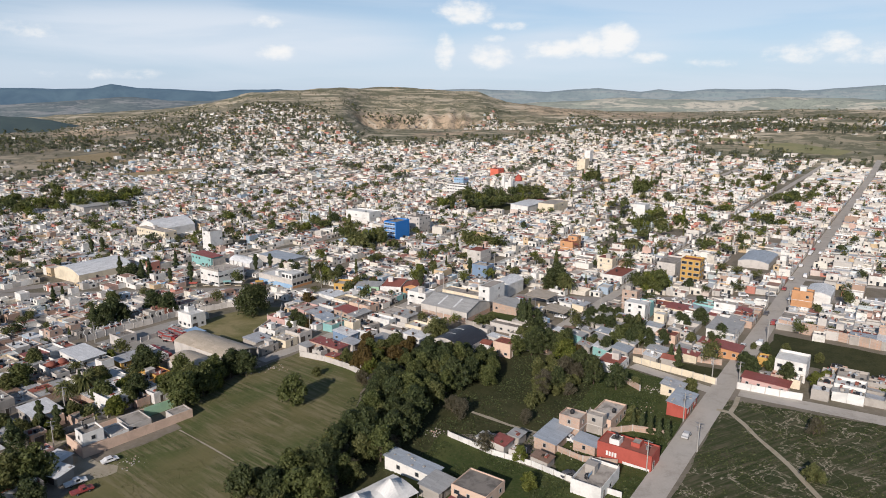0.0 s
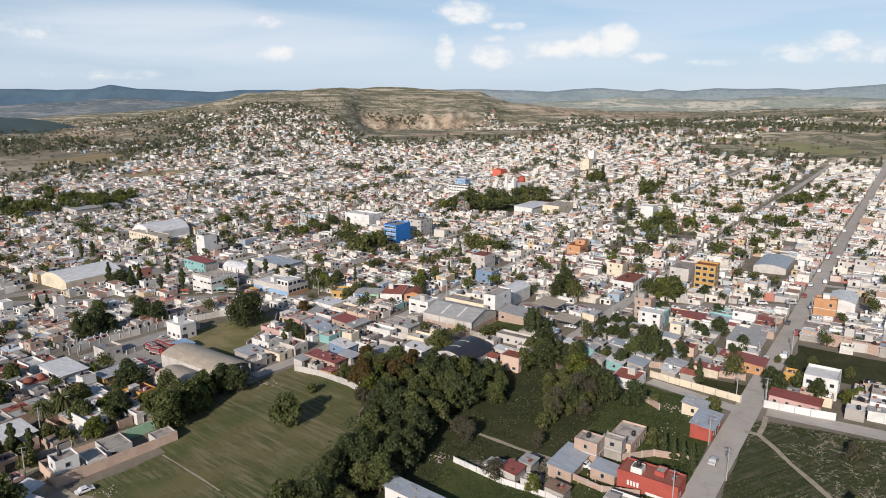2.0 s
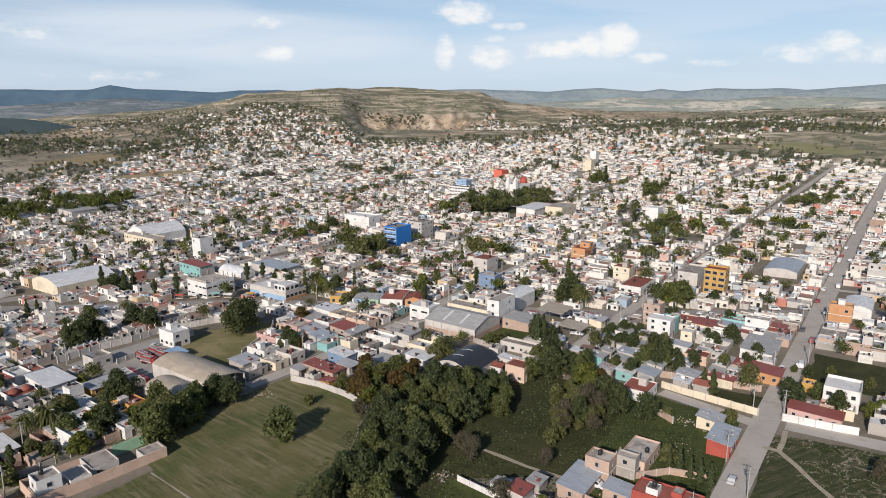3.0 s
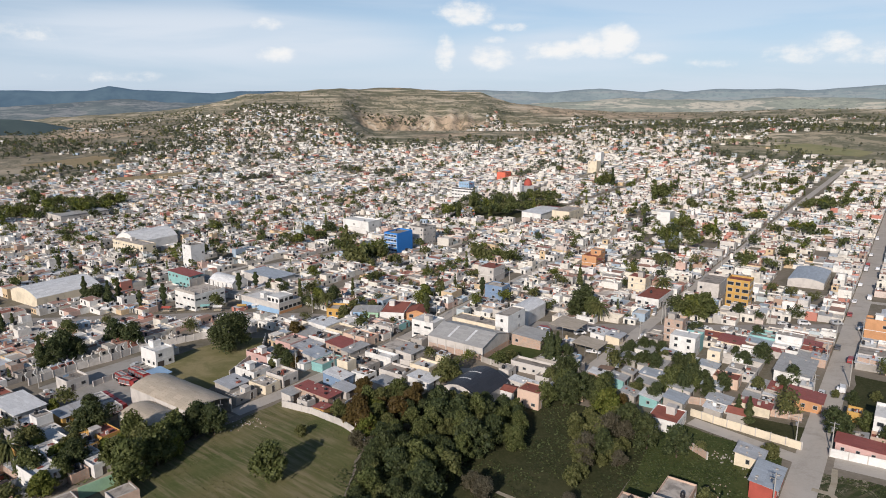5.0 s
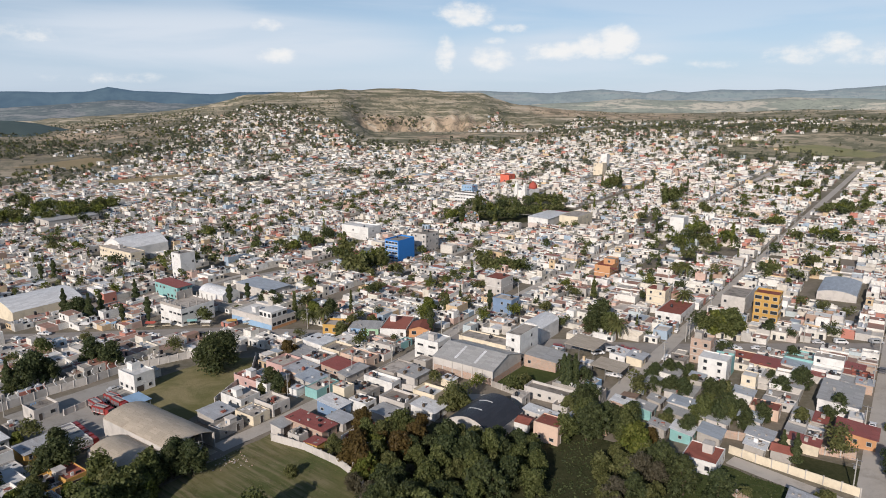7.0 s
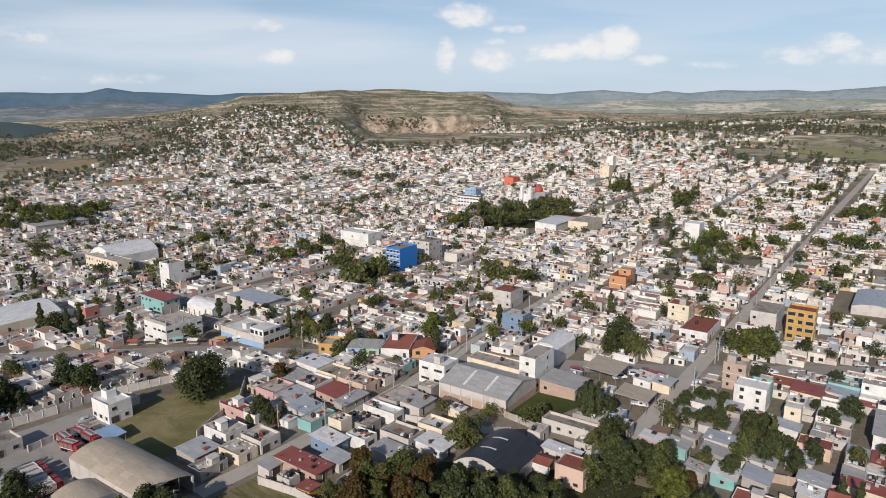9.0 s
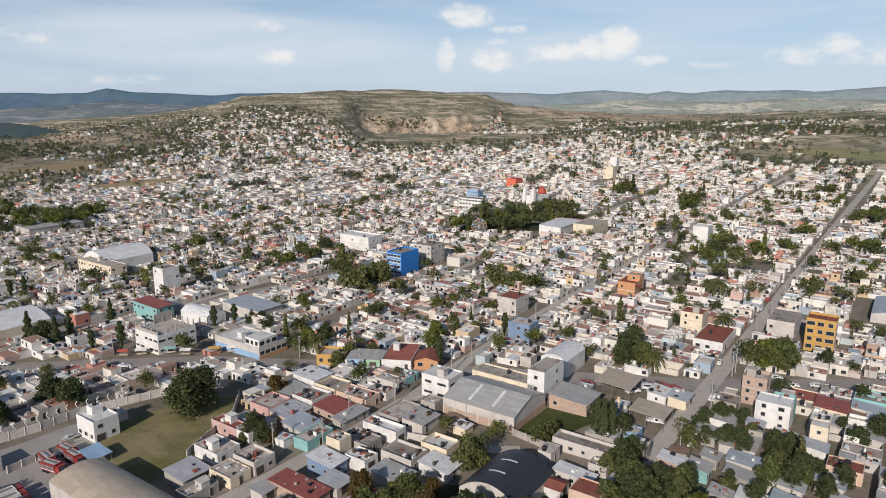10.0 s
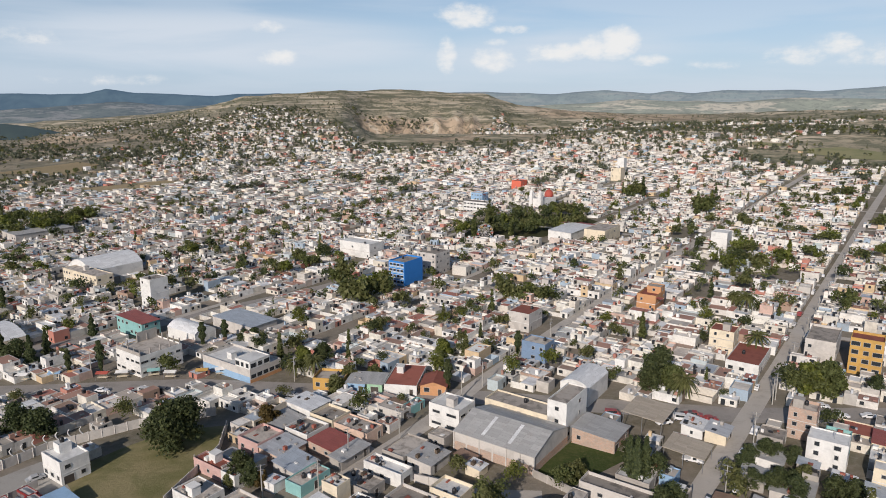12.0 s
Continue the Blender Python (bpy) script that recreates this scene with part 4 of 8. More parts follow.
def barrel_hall(x, y, w, l, rot, eave, rise, sheet, wall, label, lights=0, open_ends=True, name="barrel_roof_hall", low=0.0):
    """A hall with an arched sheet roof; the arch spans its own x, the ridge runs along its own y."""
    ob = thing(name, x, y, rot, label, "hall")
    n = 14
    arc = [(-w / 2 + w * i / n, eave + rise * (1 - (2 * i / n - 1) ** 2)) for i in range(n + 1)]
    s = Solid()
    v = [(px, py, pz) for py in (-l / 2, l / 2) for px, pz in arc] + [(px, py, pz - 0.12) for py in (-l / 2, l / 2) for px, pz in arc]
    k = n + 1
    for i in range(n):
        s.faces([v[i], v[i + 1], v[k + i + 1], v[k + i]], [(0, 1, 2, 3)])
        s.faces([v[2 * k + i], v[2 * k + i + 1], v[3 * k + i + 1], v[3 * k + i]], [(3, 2, 1, 0)])
        s.faces([v[i], v[2 * k + i], v[2 * k + i + 1], v[i + 1]], [(0, 1, 2, 3)])
        s.faces([v[k + i], v[3 * k + i], v[3 * k + i + 1], v[k + i + 1]], [(3, 2, 1, 0)])
    part("roof", s, sheet, ob, soft=False)
    s = Solid()
    for px in (-w / 2 + 0.15, w / 2 - 0.15):
        s.box(px - 0.12, px + 0.12, -l / 2 + 0.1, l / 2 - 0.1, low - 0.8, eave - 0.02)
    part("wall", s, WALLS[wall], ob)
    if not open_ends:
        for py in (-l / 2 + 0.25, l / 2 - 0.25):
            s = Solid()
            pts = [(-w / 2 + 0.3, py, -0.8)] + [(px * 0.98, py, pz - 0.14) for px, pz in arc] + [(w / 2 - 0.3, py, -0.8)]
            s.quad(*[(a, b - 0.1, c) for a, b, c in pts])
            s.quad(*[(a, b + 0.1, c) for a, b, c in reversed(pts)])
            part("end_wall", s, WALLS[wall], ob)
    else:
        for py in (-l / 2 + 0.3, l / 2 - 0.3):
            for i in (0, 4, 10, 14):
                s = Solid()
                px, pz = arc[i]
                s.tube((px * 0.97, py, -0.5), (px * 0.97, py, pz - 0.1), 0.12, 0.12, 6)
                part("column", s, STEEL, ob)
    for j in range(lights):
        s = Solid()
        py = -l / 2 + l * (j + 1) / (lights + 1)
        for i in range(4, 8):
            (xa, za), (xb, zb) = arc[i], arc[i + 1]
            s.quad((xa, py - 0.3, za + 0.03), (xb, py - 0.3, zb + 0.03), (xb, py + 0.3, zb + 0.03), (xa, py + 0.3, za + 0.03))
        part("skylight", s, WALLS["white"], ob, "translucent white roof strip")
    return ob


# ---- plants ----


def cards(rng, centres, normals, size, spread=0.55):
    """Leaf clumps: small three-cornered sprays at the given places, turned about the given normals."""
    k = len(centres)
    nrm = normals + rng.normal(0, spread, (k, 3))
    nrm /= np.linalg.norm(nrm, axis=1)[:, None] + 1e-9
    up = rng.normal(0, 1, (k, 3))
    a = np.cross(nrm, up)
    a /= np.linalg.norm(a, axis=1)[:, None] + 1e-9
    b = np.cross(nrm, a)
    s = size * rng.uniform(0.55, 1.35, (k, 1))
    pts = np.stack([centres - a * s, centres + a * s * 0.6 - b * s * 0.8, centres + a * s * 0.5 + b * s * 0.9], 1)
    return pts.reshape(-1, 3)


def leaf_mesh(name, pts, mats):
    k = len(pts) // 3
    faces = np.arange(3 * k).reshape(-1, 3).tolist()
    return make_mesh(name, pts.tolist(), faces, mats)


def lobes_cloud(rng, lobes, count):
    """Places and outward ways on the shells of several ellipsoids (centre, radii)."""
    weight = np.array([r[0] * r[1] + r[2] * r[0] for _, r in lobes])
    pick = rng.choice(len(lobes), count, p=weight / weight.sum())
    way = rng.normal(0, 1, (count, 3))
    way /= np.linalg.norm(way, axis=1)[:, None]
    way[:, 2] = np.where(way[:, 2] < -0.55, -way[:, 2], way[:, 2])
    c = np.array([l[0] for l in lobes])[pick]
    r = np.array([l[1] for l in lobes])[pick]
    return c + way * r * (0.25 + 1.05 * rng.random((count, 1)) ** 0.7), way


def broad_tree(seed, height, spread, leaves, count=1500, size=0.38, trunk_share=0.16, lobes=17):
    """A trunk with limbs and an uneven crown of leaf clumps. Returns the thing at the origin."""
    rng = np.random.default_rng(seed)
    rr = random.Random(seed)
    ob = new("tree")
    s = Solid()
    fork = height * trunk_share
    s.tube((0, 0, -0.4), (rr.uniform(-0.2, 0.2), rr.uniform(-0.2, 0.2), fork), height * 0.032, height * 0.02, 7, False)
    shape = []
    for k in range(lobes):
        ang, lift = k * 2.4 + rr.uniform(-0.5, 0.5), (k + rr.random()) / lobes
        reach = spread * 0.5 * math.sin(math.pi * min(1.0, 0.22 + lift * 0.7)) * rr.uniform(0.5, 1.12)
        z = fork + (height * 0.9 - fork) * lift
        c = (math.cos(ang) * reach, math.sin(ang) * reach, z)
        r = spread * rr.uniform(0.13, 0.27)
        shape.append((c, (r, r, r * rr.uniform(0.8, 1.1))))
        if k % 2 == 0:
            s.tube((0, 0, fork * rr.uniform(0.75, 1.0)), (c[0] * 0.8, c[1] * 0.8, c[2]), height * 0.012, height * 0.004, 5, False)
    shape.append(((0, 0, height * 0.55), (spread * 0.22, spread * 0.22, height * 0.34)))
    part("trunk", s, BARK, ob)
    pts, way = lobes_cloud(rng, shape, count)
    part("crown", leaf_mesh("crown", cards(rng, pts, way, size), [leaves]), None, ob)
    return ob


def cypress(seed, height, spread, leaves, count=900):
    rng = np.random.default_rng(seed)
    ob = new("tree")
    s = Solid()
    s.tube((0, 0, -0.4), (0, 0, height * 0.8), 0.22, 0.05, 7, False)
    part("trunk", s, BARK, ob)
    t = rng.uniform(0.03, 1, count) ** 0.8
    rad = spread * (np.clip(1.03 - t, 0, 1) ** 0.75 * np.minimum(1, 0.35 + 5 * t) if spread > 2 else np.sin(np.pi * np.clip(1.05 - t, 0, 1) ** 0.65) ** 0.9) * rng.uniform(0.6, 1.08, count) * (0.85 + 0.3 * np.sin(t * 23 + seed))
    ang = rng.uniform(0, 2 * np.pi, count)
    pts = np.stack([rad * np.cos(ang), rad * np.sin(ang), 0.5 + t * (height - 0.5)], 1)
    way = np.stack([np.cos(ang), np.sin(ang), 0.5 + 0 * ang], 1)
    part("crown", leaf_mesh("crown", cards(rng, pts, way, 0.36, 0.6), [leaves]), None, ob)
    return ob


def palm(seed, height, leaves, reach=3.2):
    rr = random.Random(seed)
    ob = new("palm_tree")
    s = Solid()
    for k in range(7):
        z0, z1 = height * k / 7 - (0.4 if k == 0 else 0), height * (k + 1) / 7
        s.tube((0, 0, z0), (0, 0, z1), 0.42 - 0.015 * k, 0.36 - 0.015 * k, 8, False)
    part("trunk", s, BARK, ob)
    f = Solid()
    for k in range(76):
        ang, droop = rr.uniform(0, 2 * math.pi), rr.uniform(-0.5, 1.3)
        prev = None
        for j in range(7):
            t = j / 6
            r = reach * t * math.cos(droop * 0.5)
            z = height + 0.2 + reach * (math.sin(droop) * t - 0.75 * t * t)
            w = 0.30 * math.sin(math.pi * min(1.0, t * 0.85 + 0.15)) + 0.02
            cx, cy = r * math.cos(ang), r * math.sin(ang)
            nx, ny = -math.sin(ang) * w, math.cos(ang) * w
            now = ((cx + nx, cy + ny, z - 0.12), (cx, cy, z), (cx - nx, cy - ny, z - 0.12))
            if prev:
                f.quad(prev[0], now[0], now[1], prev[1])
                f.quad(prev[1], now[1], now[2], prev[2])
            prev = now
    part("crown", f, leaves, ob)
    return ob


def car(kind="saloon"):
    """A parked car along its own x axis."""
    ob = new("car")
    s = Solid()
    prof = {"saloon": [(-2.1, 0.45), (-2.1, 0.85), (-1.5, 0.95), (-0.9, 1.42), (0.5, 1.42), (1.15, 0.95), (2.0, 0.82), (2.1, 0.45)],
            "van": [(-2.2, 0.45), (-2.2, 1.75), (-2.0, 1.9), (1.0, 1.9), (1.75, 1.15), (2.2, 0.95), (2.25, 0.45)],
            "pickup": [(-2.6, 0.5), (-2.6, 1.0), (-0.6, 1.0), (-0.5, 1.65), (0.7, 1.65), (1.3, 1.05), (2.4, 0.95), (2.5, 0.5)]}[kind]
    for w0, w1 in ((-0.86, 0.86),):
        n = len(prof)
        v = [(x, w0 + (0.12 if z > 1.2 else 0), z) for x, z in prof] + [(x, w1 - (0.12 if z > 1.2 else 0), z) for x, z in prof]
        s.faces(v, [tuple(range(n)), tuple(range(2 * n - 1, n - 1, -1))] + [(i, n + i, n + (i + 1) % n, (i + 1) % n) for i in range(n)])
    part("body", s, CAR_PAINT, ob)
    g = Solid()
    top = max(z for _, z in prof)
    a, b = (-1.2, 0.85) if kind == "saloon" else (-1.9, 1.35) if kind == "van" else (-0.45, 1.0)
    lo = 1.0 if kind != "van" else 1.25
    for sgn in (-1, 1):
        g.box(a + 0.35, b - 0.25, sgn * 0.83 - 0.035, sgn * 0.83 + 0.035, lo, top - 0.1)
    g.faces([(b + 0.22, -0.68, lo), (b + 0.22, 0.68, lo), (b - 0.28, 0.62, top - 0.04), (b - 0.28, -0.62, top - 0.04)], [(0, 1, 2, 3)])
    part("window", g, GLASS, ob)
    for x in (-1.35, 1.35):
        for y in (-0.8, 0.8):
            t = Solid()
            t.tube((x, y - 0.1, 0.33), (x, y + 0.1, 0.33), 0.33, 0.33, 12)
            t.tube((x, y - 0.11, 0.33), (x, y + 0.11, 0.33), 0.17, 0.17, 8, True, 1)
            part("wheel", t, [RUBBER, STEEL], ob)
    return ob


def clutter(r, s, x0, x1, y0, y1, z, many, m):
    """Odds and ends lying on a roof or in a yard."""
    for _ in range(r.randint(0, many)):
        e, f, h = r.uniform(0.15, 0.7), r.uniform(0.15, 0.6), r.choice((0.15, 0.3, 0.5, 0.9))
        x, y = r.uniform(x0 + 0.8, max(x0 + 0.81, x1 - 0.8)), r.uniform(y0 + 0.8, max(y0 + 0.81, y1 - 0.8))
        s.box(x - e, x + e, y - f, y + f, z - 0.02, z + h, r.choice(m))

# ---- landmark buildings ----


def keep(x, y, w, d, rot, margin=1.0):
    """Marks a footprint as taken."""
    c, s = math.cos(radians(rot)), math.sin(radians(rot))
    RESERVED.append([(x + c * a - s * b, y + s * a + c * b) for a, b in
                     ((-w / 2 - margin, -d / 2 - margin), (w / 2 + margin, -d / 2 - margin), (w / 2 + margin, d / 2 + margin), (-w / 2 - margin, d / 2 + margin))])


def landmark(u, v, w, d, wall, roof, floors, label, rot=TURN, **more):
    """A house given by the street grid."""
    x, y = grid_xy(u, v)
    keep(x, y, w, d, rot)
    kind = "house"
    for word, short in (("building", "building"), ("block", "building"), ("shed", "shed"), ("hut", "hut"), ("hall", "market_hall"), ("workshop", "workshop"), ("shop", "shop")):
        if word in label.split(" with ")[0]:
            kind = short
            break
    return house(x, y, w, d, rot, wall, roof, floors, seed=int(u * 7 + v * 13), label=label, name=kind, category=kind.replace("_", " "), **more)


def warehouse():
    x, y = grid_xy(232.2, 155.2)
    keep(x, y, 19, 24, TURN)
    ob = thing("warehouse", x, y, TURN, "large warehouse with a grey sheet gable roof and pale walls", "warehouse")
    w, l, eave, rise = 18.8, 23.0, 4.9, 2.7
    part("roof", gable_solid(-w / 2, w / 2, -l / 2, l / 2, eave, rise, 0.25), SHEET_GREY, ob)
    s = Solid()
    s.tray(-w / 2, w / 2, -l / 2, l / 2, -0.8, 2.3, 0.25)
    part("lower_wall", s, WALLS["brick"], ob, "brick lower wall")
    s = Solid()
    s.tray(-w / 2 + 0.05, w / 2 - 0.05, -l / 2 + 0.05, l / 2 - 0.05, 2.3, eave, 0.2)
    part("upper_wall", s, WALLS["pale grey"], ob)
    for y0 in (-l / 2 + 0.05, l / 2 - 0.25):
        s = Solid()
        for yy, order in ((y0, (0, 1, 2)), (y0 + 0.2, (2, 1, 0))):
            s.faces([(-w / 2, yy, eave), (w / 2, yy, eave), (0, yy, eave + rise)], [order])
        part("gable", s, WALLS["pale grey"], ob)
    for k in range(7):
        s = Solid()
        py = -l / 2 + l * k / 6
        s.box(-w / 2 - 0.12, -w / 2 - 0.003, py - 0.18, py + 0.18, -0.6, eave - 0.1)
        part("pier", s, WALLS["pale grey"], ob)
    for k in range(2):
        s = Solid()
        py = -l / 2 + l * (k + 1) / 3
        for a in range(4):
            t0, t1 = 0.15 + a * 0.19, 0.15 + (a + 1) * 0.19
            x0, x1 = -w / 2 * (1 - t0), -w / 2 * (1 - t1)
            s.quad((x0, py - 0.45, eave + rise * t0 + 0.12), (x1, py - 0.45, eave + rise * t1 + 0.12), (x1, py + 0.45, eave + rise * t1 + 0.12), (x0, py + 0.45, eave + rise * t0 + 0.12))
        part("skylight", s, SHEET_WHITE, ob, "paler translucent roof strip")


warehouse()
landmark(234, 175, 8.0, 10, "white", "white", 2, "white modern two-storey building with strip windows beside the warehouse", fh=3.3, win=(3.2, 0.9), step=3.6, annex=False, share=1.0, sides="swn")
landmark(245, 158, 7, 22, "cream", "concrete", 2, "long cream two-storey building behind the warehouse", fh=2.9, share=0.35, annex=False)
landmark(248, 147, 13, 5.5, "white", "concrete", 3, "tall plain white block with few windows", fh=3.4, share=0.4, annex=False, bits=0.4)
landmark(247, 137, 10, 11.5, "brick", "grey sheet", 1, "long shed with an orange brick wall and grey sheet roof", fh=3.6, annex=False)


def canopy(u, v, w, d, h, sheet, label):
    """An open shelter: a sheet roof on posts."""
    x, y = grid_xy(u, v)
    keep(x, y, w, d, TURN, 0.3)
    ob = thing("canopy", x, y, TURN, label, "canopy")
    part("roof", sheet_roof(-w / 2, w / 2, -d / 2, d / 2, h, 0.5, 0.1), sheet, ob)
    for sx in (-1, 1):
        for sy in (-1, 0, 1):
            s = Solid()
            px, py = sx * (w / 2 - 0.4), sy * (d / 2 - 0.4)
            s.tube((px, py, -0.4), (px, py, h - 0.1 + 0.25 * (sy + 1)), 0.09, 0.09, 7)
            part("post", s, STEEL, ob)


canopy(261, 129, 12, 11, 5.0, SHEET_BEIGE, "beige sheet canopy over a parking yard")
canopy(153.2, 227.3, 5.5, 7, 2.4, WALLS["light blue"], "pale blue tarpaulin canopy beside the grass lot")
canopy(248, 115, 9, 10, 4.0, SHEET_BEIGE, "low beige sheet canopy beside the street")
x, y = grid_xy(271, 152)
keep(x, y, 13, 15, TURN)
barrel_hall(x, y, 9, 15, TURN - 90, 6.0, 1.6, SHEET_WHITE, "white", "hall with a curved white sheet roof", open_ends=False)
x, y = grid_xy(197, 131)
keep(x, y, 17, 18, TURN)
barrel_hall(x, y, 15, 17, TURN - 90, 3.6, 3.2, SHEET_BLACK, "pale grey", "hall with a black arched roof and white skylights", lights=2, open_ends=False)
x, y = grid_xy(143.8, 201.5)
keep(x, y, 14, 34, TURN)
barrel_hall(x, y, 12.8, 32, TURN, 4.8, 1.7, SHEET_BEIGE, "pale grey", "open shed with a long arched beige sheet roof")
x, y = grid_xy(131.8, 196)
keep(x, y, 11, 20, TURN)
barrel_hall(x, y, 10.6, 19, TURN, 3.6, 1.5, SHEET_BEIGE, "pale grey", "lower open shed with an arched beige sheet roof")
x, y = grid_xy(186, 364)
keep(x, y, 26, 30, TURN)
barrel_hall(x, y, 26, 30, TURN - 90, 5.0, 3.0, SHEET_WHITE, "cream", "market hall with a white corrugated arched roof", open_ends=False)
x, y = grid_xy(284, 445)
keep(x, y, 26, 34, TURN)
barrel_hall(x, y, 24, 30, TURN - 90, 6.0, 5.0, SHEET_WHITE, "white", "large hall with a white domed sheet roof", open_ends=False)
landmark(266, 430, 9, 34, "cream", "concrete", 2, "long cream two-storey building in front of a hall", fh=3.6, share=0.9)
x, y = grid_xy(388, 64)
keep(x, y, 30, 18, TURN)
barrel_hall(x, y, 15, 28, TURN - 90, 3.2, 1.3, SHEET_BLUE, "pale grey", "warehouse with a pale blue-grey arched roof", open_ends=False)
x, y = grid_xy(329, 28)
keep(x, y, 24, 11, TURN)
barrel_hall(x, y, 10, 18, TURN - 90, 4.2, 1.3, SHEET_WHITE, "white", "white corner shop hall with an arched roof", open_ends=False)
landmark(314, 33, 5, 8, "orange", "concrete", 2, "orange shop front on the street corner", fh=3.2, annex=False)

landmark(262, 52, 17, 10, "white", "grey sheet", 1, "long white workshop with a grey sheet roof", fh=3.6, share=0.3, annex=False)
landmark(264, 87, 6.5, 8.5, "white", "white", 3, "plain white three-storey apartment block", fh=2.3, annex=False, share=0.75)
landmark(277, 94, 6.5, 6.5, "brick", "concrete", 3, "unfinished three-storey raw brick house", fh=2.5, annex=False)
landmark(333, 84, 8, 9, "yellow", "red", 4, "ochre-yellow four-storey building with large openings", fh=2.7, share=1.0, win=(2.0, 1.5), annex=False, bits=0.3)


def blue_building():
    """Four storeys, plain bright blue flank, and a paler front with white window bands."""
    ob = landmark(353, 285, 15, 10, "blue", "concrete", 4, "bright blue four-storey building with a pale window front", fh=2.9, share=0.0, sides="n", annex=False, bits=0.6)
    for k in range(4):
        z = 0.5 + 2.9 * k
        s = Solid()
        s.box(-7.62, -7.51, -4.7, 4.7, z, z + 0.75)
        part("front_panel", s, WALLS["light blue"], ob, "pale blue front panel")
        s = Solid()
        s.box(-7.60, -7.51, -4.7, 4.7, z + 0.75, z + 0.95)
        s.box(-7.60, -7.51, -4.7, 4.7, z + 2.25, z + 2.4)
        part("window_band", s, WALLS["white"], ob, "white window surround")
        for q in range(4):
            part("window", window_mesh(1.8, 1.3), None, ob, at=pose(-7.52, -3.4 + 2.27 * q, z + 0.95, 0, 0, -90))


blue_building()
landmark(377, 285, 13, 12, "pale grey", "concrete", 4, "pale grey four-storey block beside a blue building", fh=2.9)
landmark(392, 350, 13, 24, "white", "white", 2, "large white shop building with a yellow base", fh=4.2, share=0.2, annex=False)
landmark(262, 362, 9, 8, "white", "concrete", 4, "tall white tower-like building with few windows", fh=3.2, share=0.3, annex=False)
landmark(320, 600, 40, 14, "pale grey", "grey sheet", 1, "long low factory shed with a grey sheet roof", fh=5.0, share=0.2)
landmark(322, 617, 40, 14, "pale grey", "blue sheet", 1, "long low factory shed with a blue-grey sheet roof", fh=5.0, share=0.2)
landmark(503, 168, 11, 9, "white", "white", 3, "plain white three-storey box building", fh=3.4, share=0.15, annex=False)
landmark(319, 198, 11, 9, "pale grey", "red", 2, "grey plastered building with a red roof terrace", fh=3.6, share=0.2, annex=False)
landmark(291, 178, 7, 9, "slate", "concrete", 2, "slate-blue two-storey house with a flat roof", fh=3.2, annex=False)
landmark(343, 97, 18, 9, "pale grey", "concrete", 2, "long grey two-storey building on the street", fh=3.4, share=0.2, annex=False)
landmark(330, 126, 8, 8, "cream", "red", 3, "cream three-storey house with a red canopy", fh=2.7)
landmark(321, 116, 20, 10, "white", "red", 1, "white house with a red roof on the street", fh=3.6, annex=False)
landmark(370, 165, 12, 8, "orange", "red", 2, "bright orange two-storey house", fh=2.9)
landmark(500, 262, 34, 16, "white", "white sheet", 1, "market hall with white and red sheet roofs", fh=6.0, share=0.2)
landmark(520, 262, 8, 30, "white", "red sheet", 1, "market wing with a red sheet roof", fh=5.0, share=0.2)
landmark(500, 240, 26, 14, "cream", "concrete", 2, "plain cream block beside the market", fh=4.0, share=0.1)
landmark(600, 396, 10, 12, "light blue", "white", 3, "light blue and white three-storey building", fh=3.2)
landmark(560, 372, 11, 22, "white", "concrete", 3, "white office block with window bands", fh=3.0, share=1.0, win=(2.4, 1.2), step=2.8)
landmark(702, 412, 13, 11, "coral", "red", 2, "coral-red building rising above the roofs", fh=4.0, share=0.1)
landmark(800, 345, 13, 11, "cream", "concrete", 4, "tall cream block far in town", fh=3.2, share=0.1)
landmark(856, 362, 9, 8, "white", "white", 4, "tall white water tower building", fh=4.4, share=0.1)
landmark(1262, 362, 44, 12, "pale grey", "concrete", 3, "unfinished grey concrete frame building by the fields", fh=3.6, share=1.0, win=(2.2, 2.0), step=4.0)


def frame_building():
    """An unfinished building: two storeys, and bare columns above."""
    x, y = grid_xy(215, 291)
    keep(x, y, 17, 16, TURN)
    ob = house(x, y, 16, 15, TURN, "white", "concrete", 2, 77, "unfinished white building with bare columns on its roof", fh=3.6, annex=False, bits=0.0, win=(2.4, 0.9), share=0.9)
    for i in range(5):
        for j in range(5):
            if i in (0, 4) or j in (0, 4):
                s = Solid()
                px, py = -7.5 + i * 3.75, -7 + j * 3.5
                s.box(px - 0.16, px + 0.16, py - 0.16, py + 0.16, 7.3, 9.9)
                part("column", s, WALLS["grey"], ob, "bare concrete column")
    s = Solid()
    s.box(-7.8, -7.5, -7.3, 7.3, 7.35, 9.0)
    s.box(0.0, 7.8, 7.0, 7.3, 7.35, 11.0)
    part("block_wall", s, WALLS["grey"], ob)


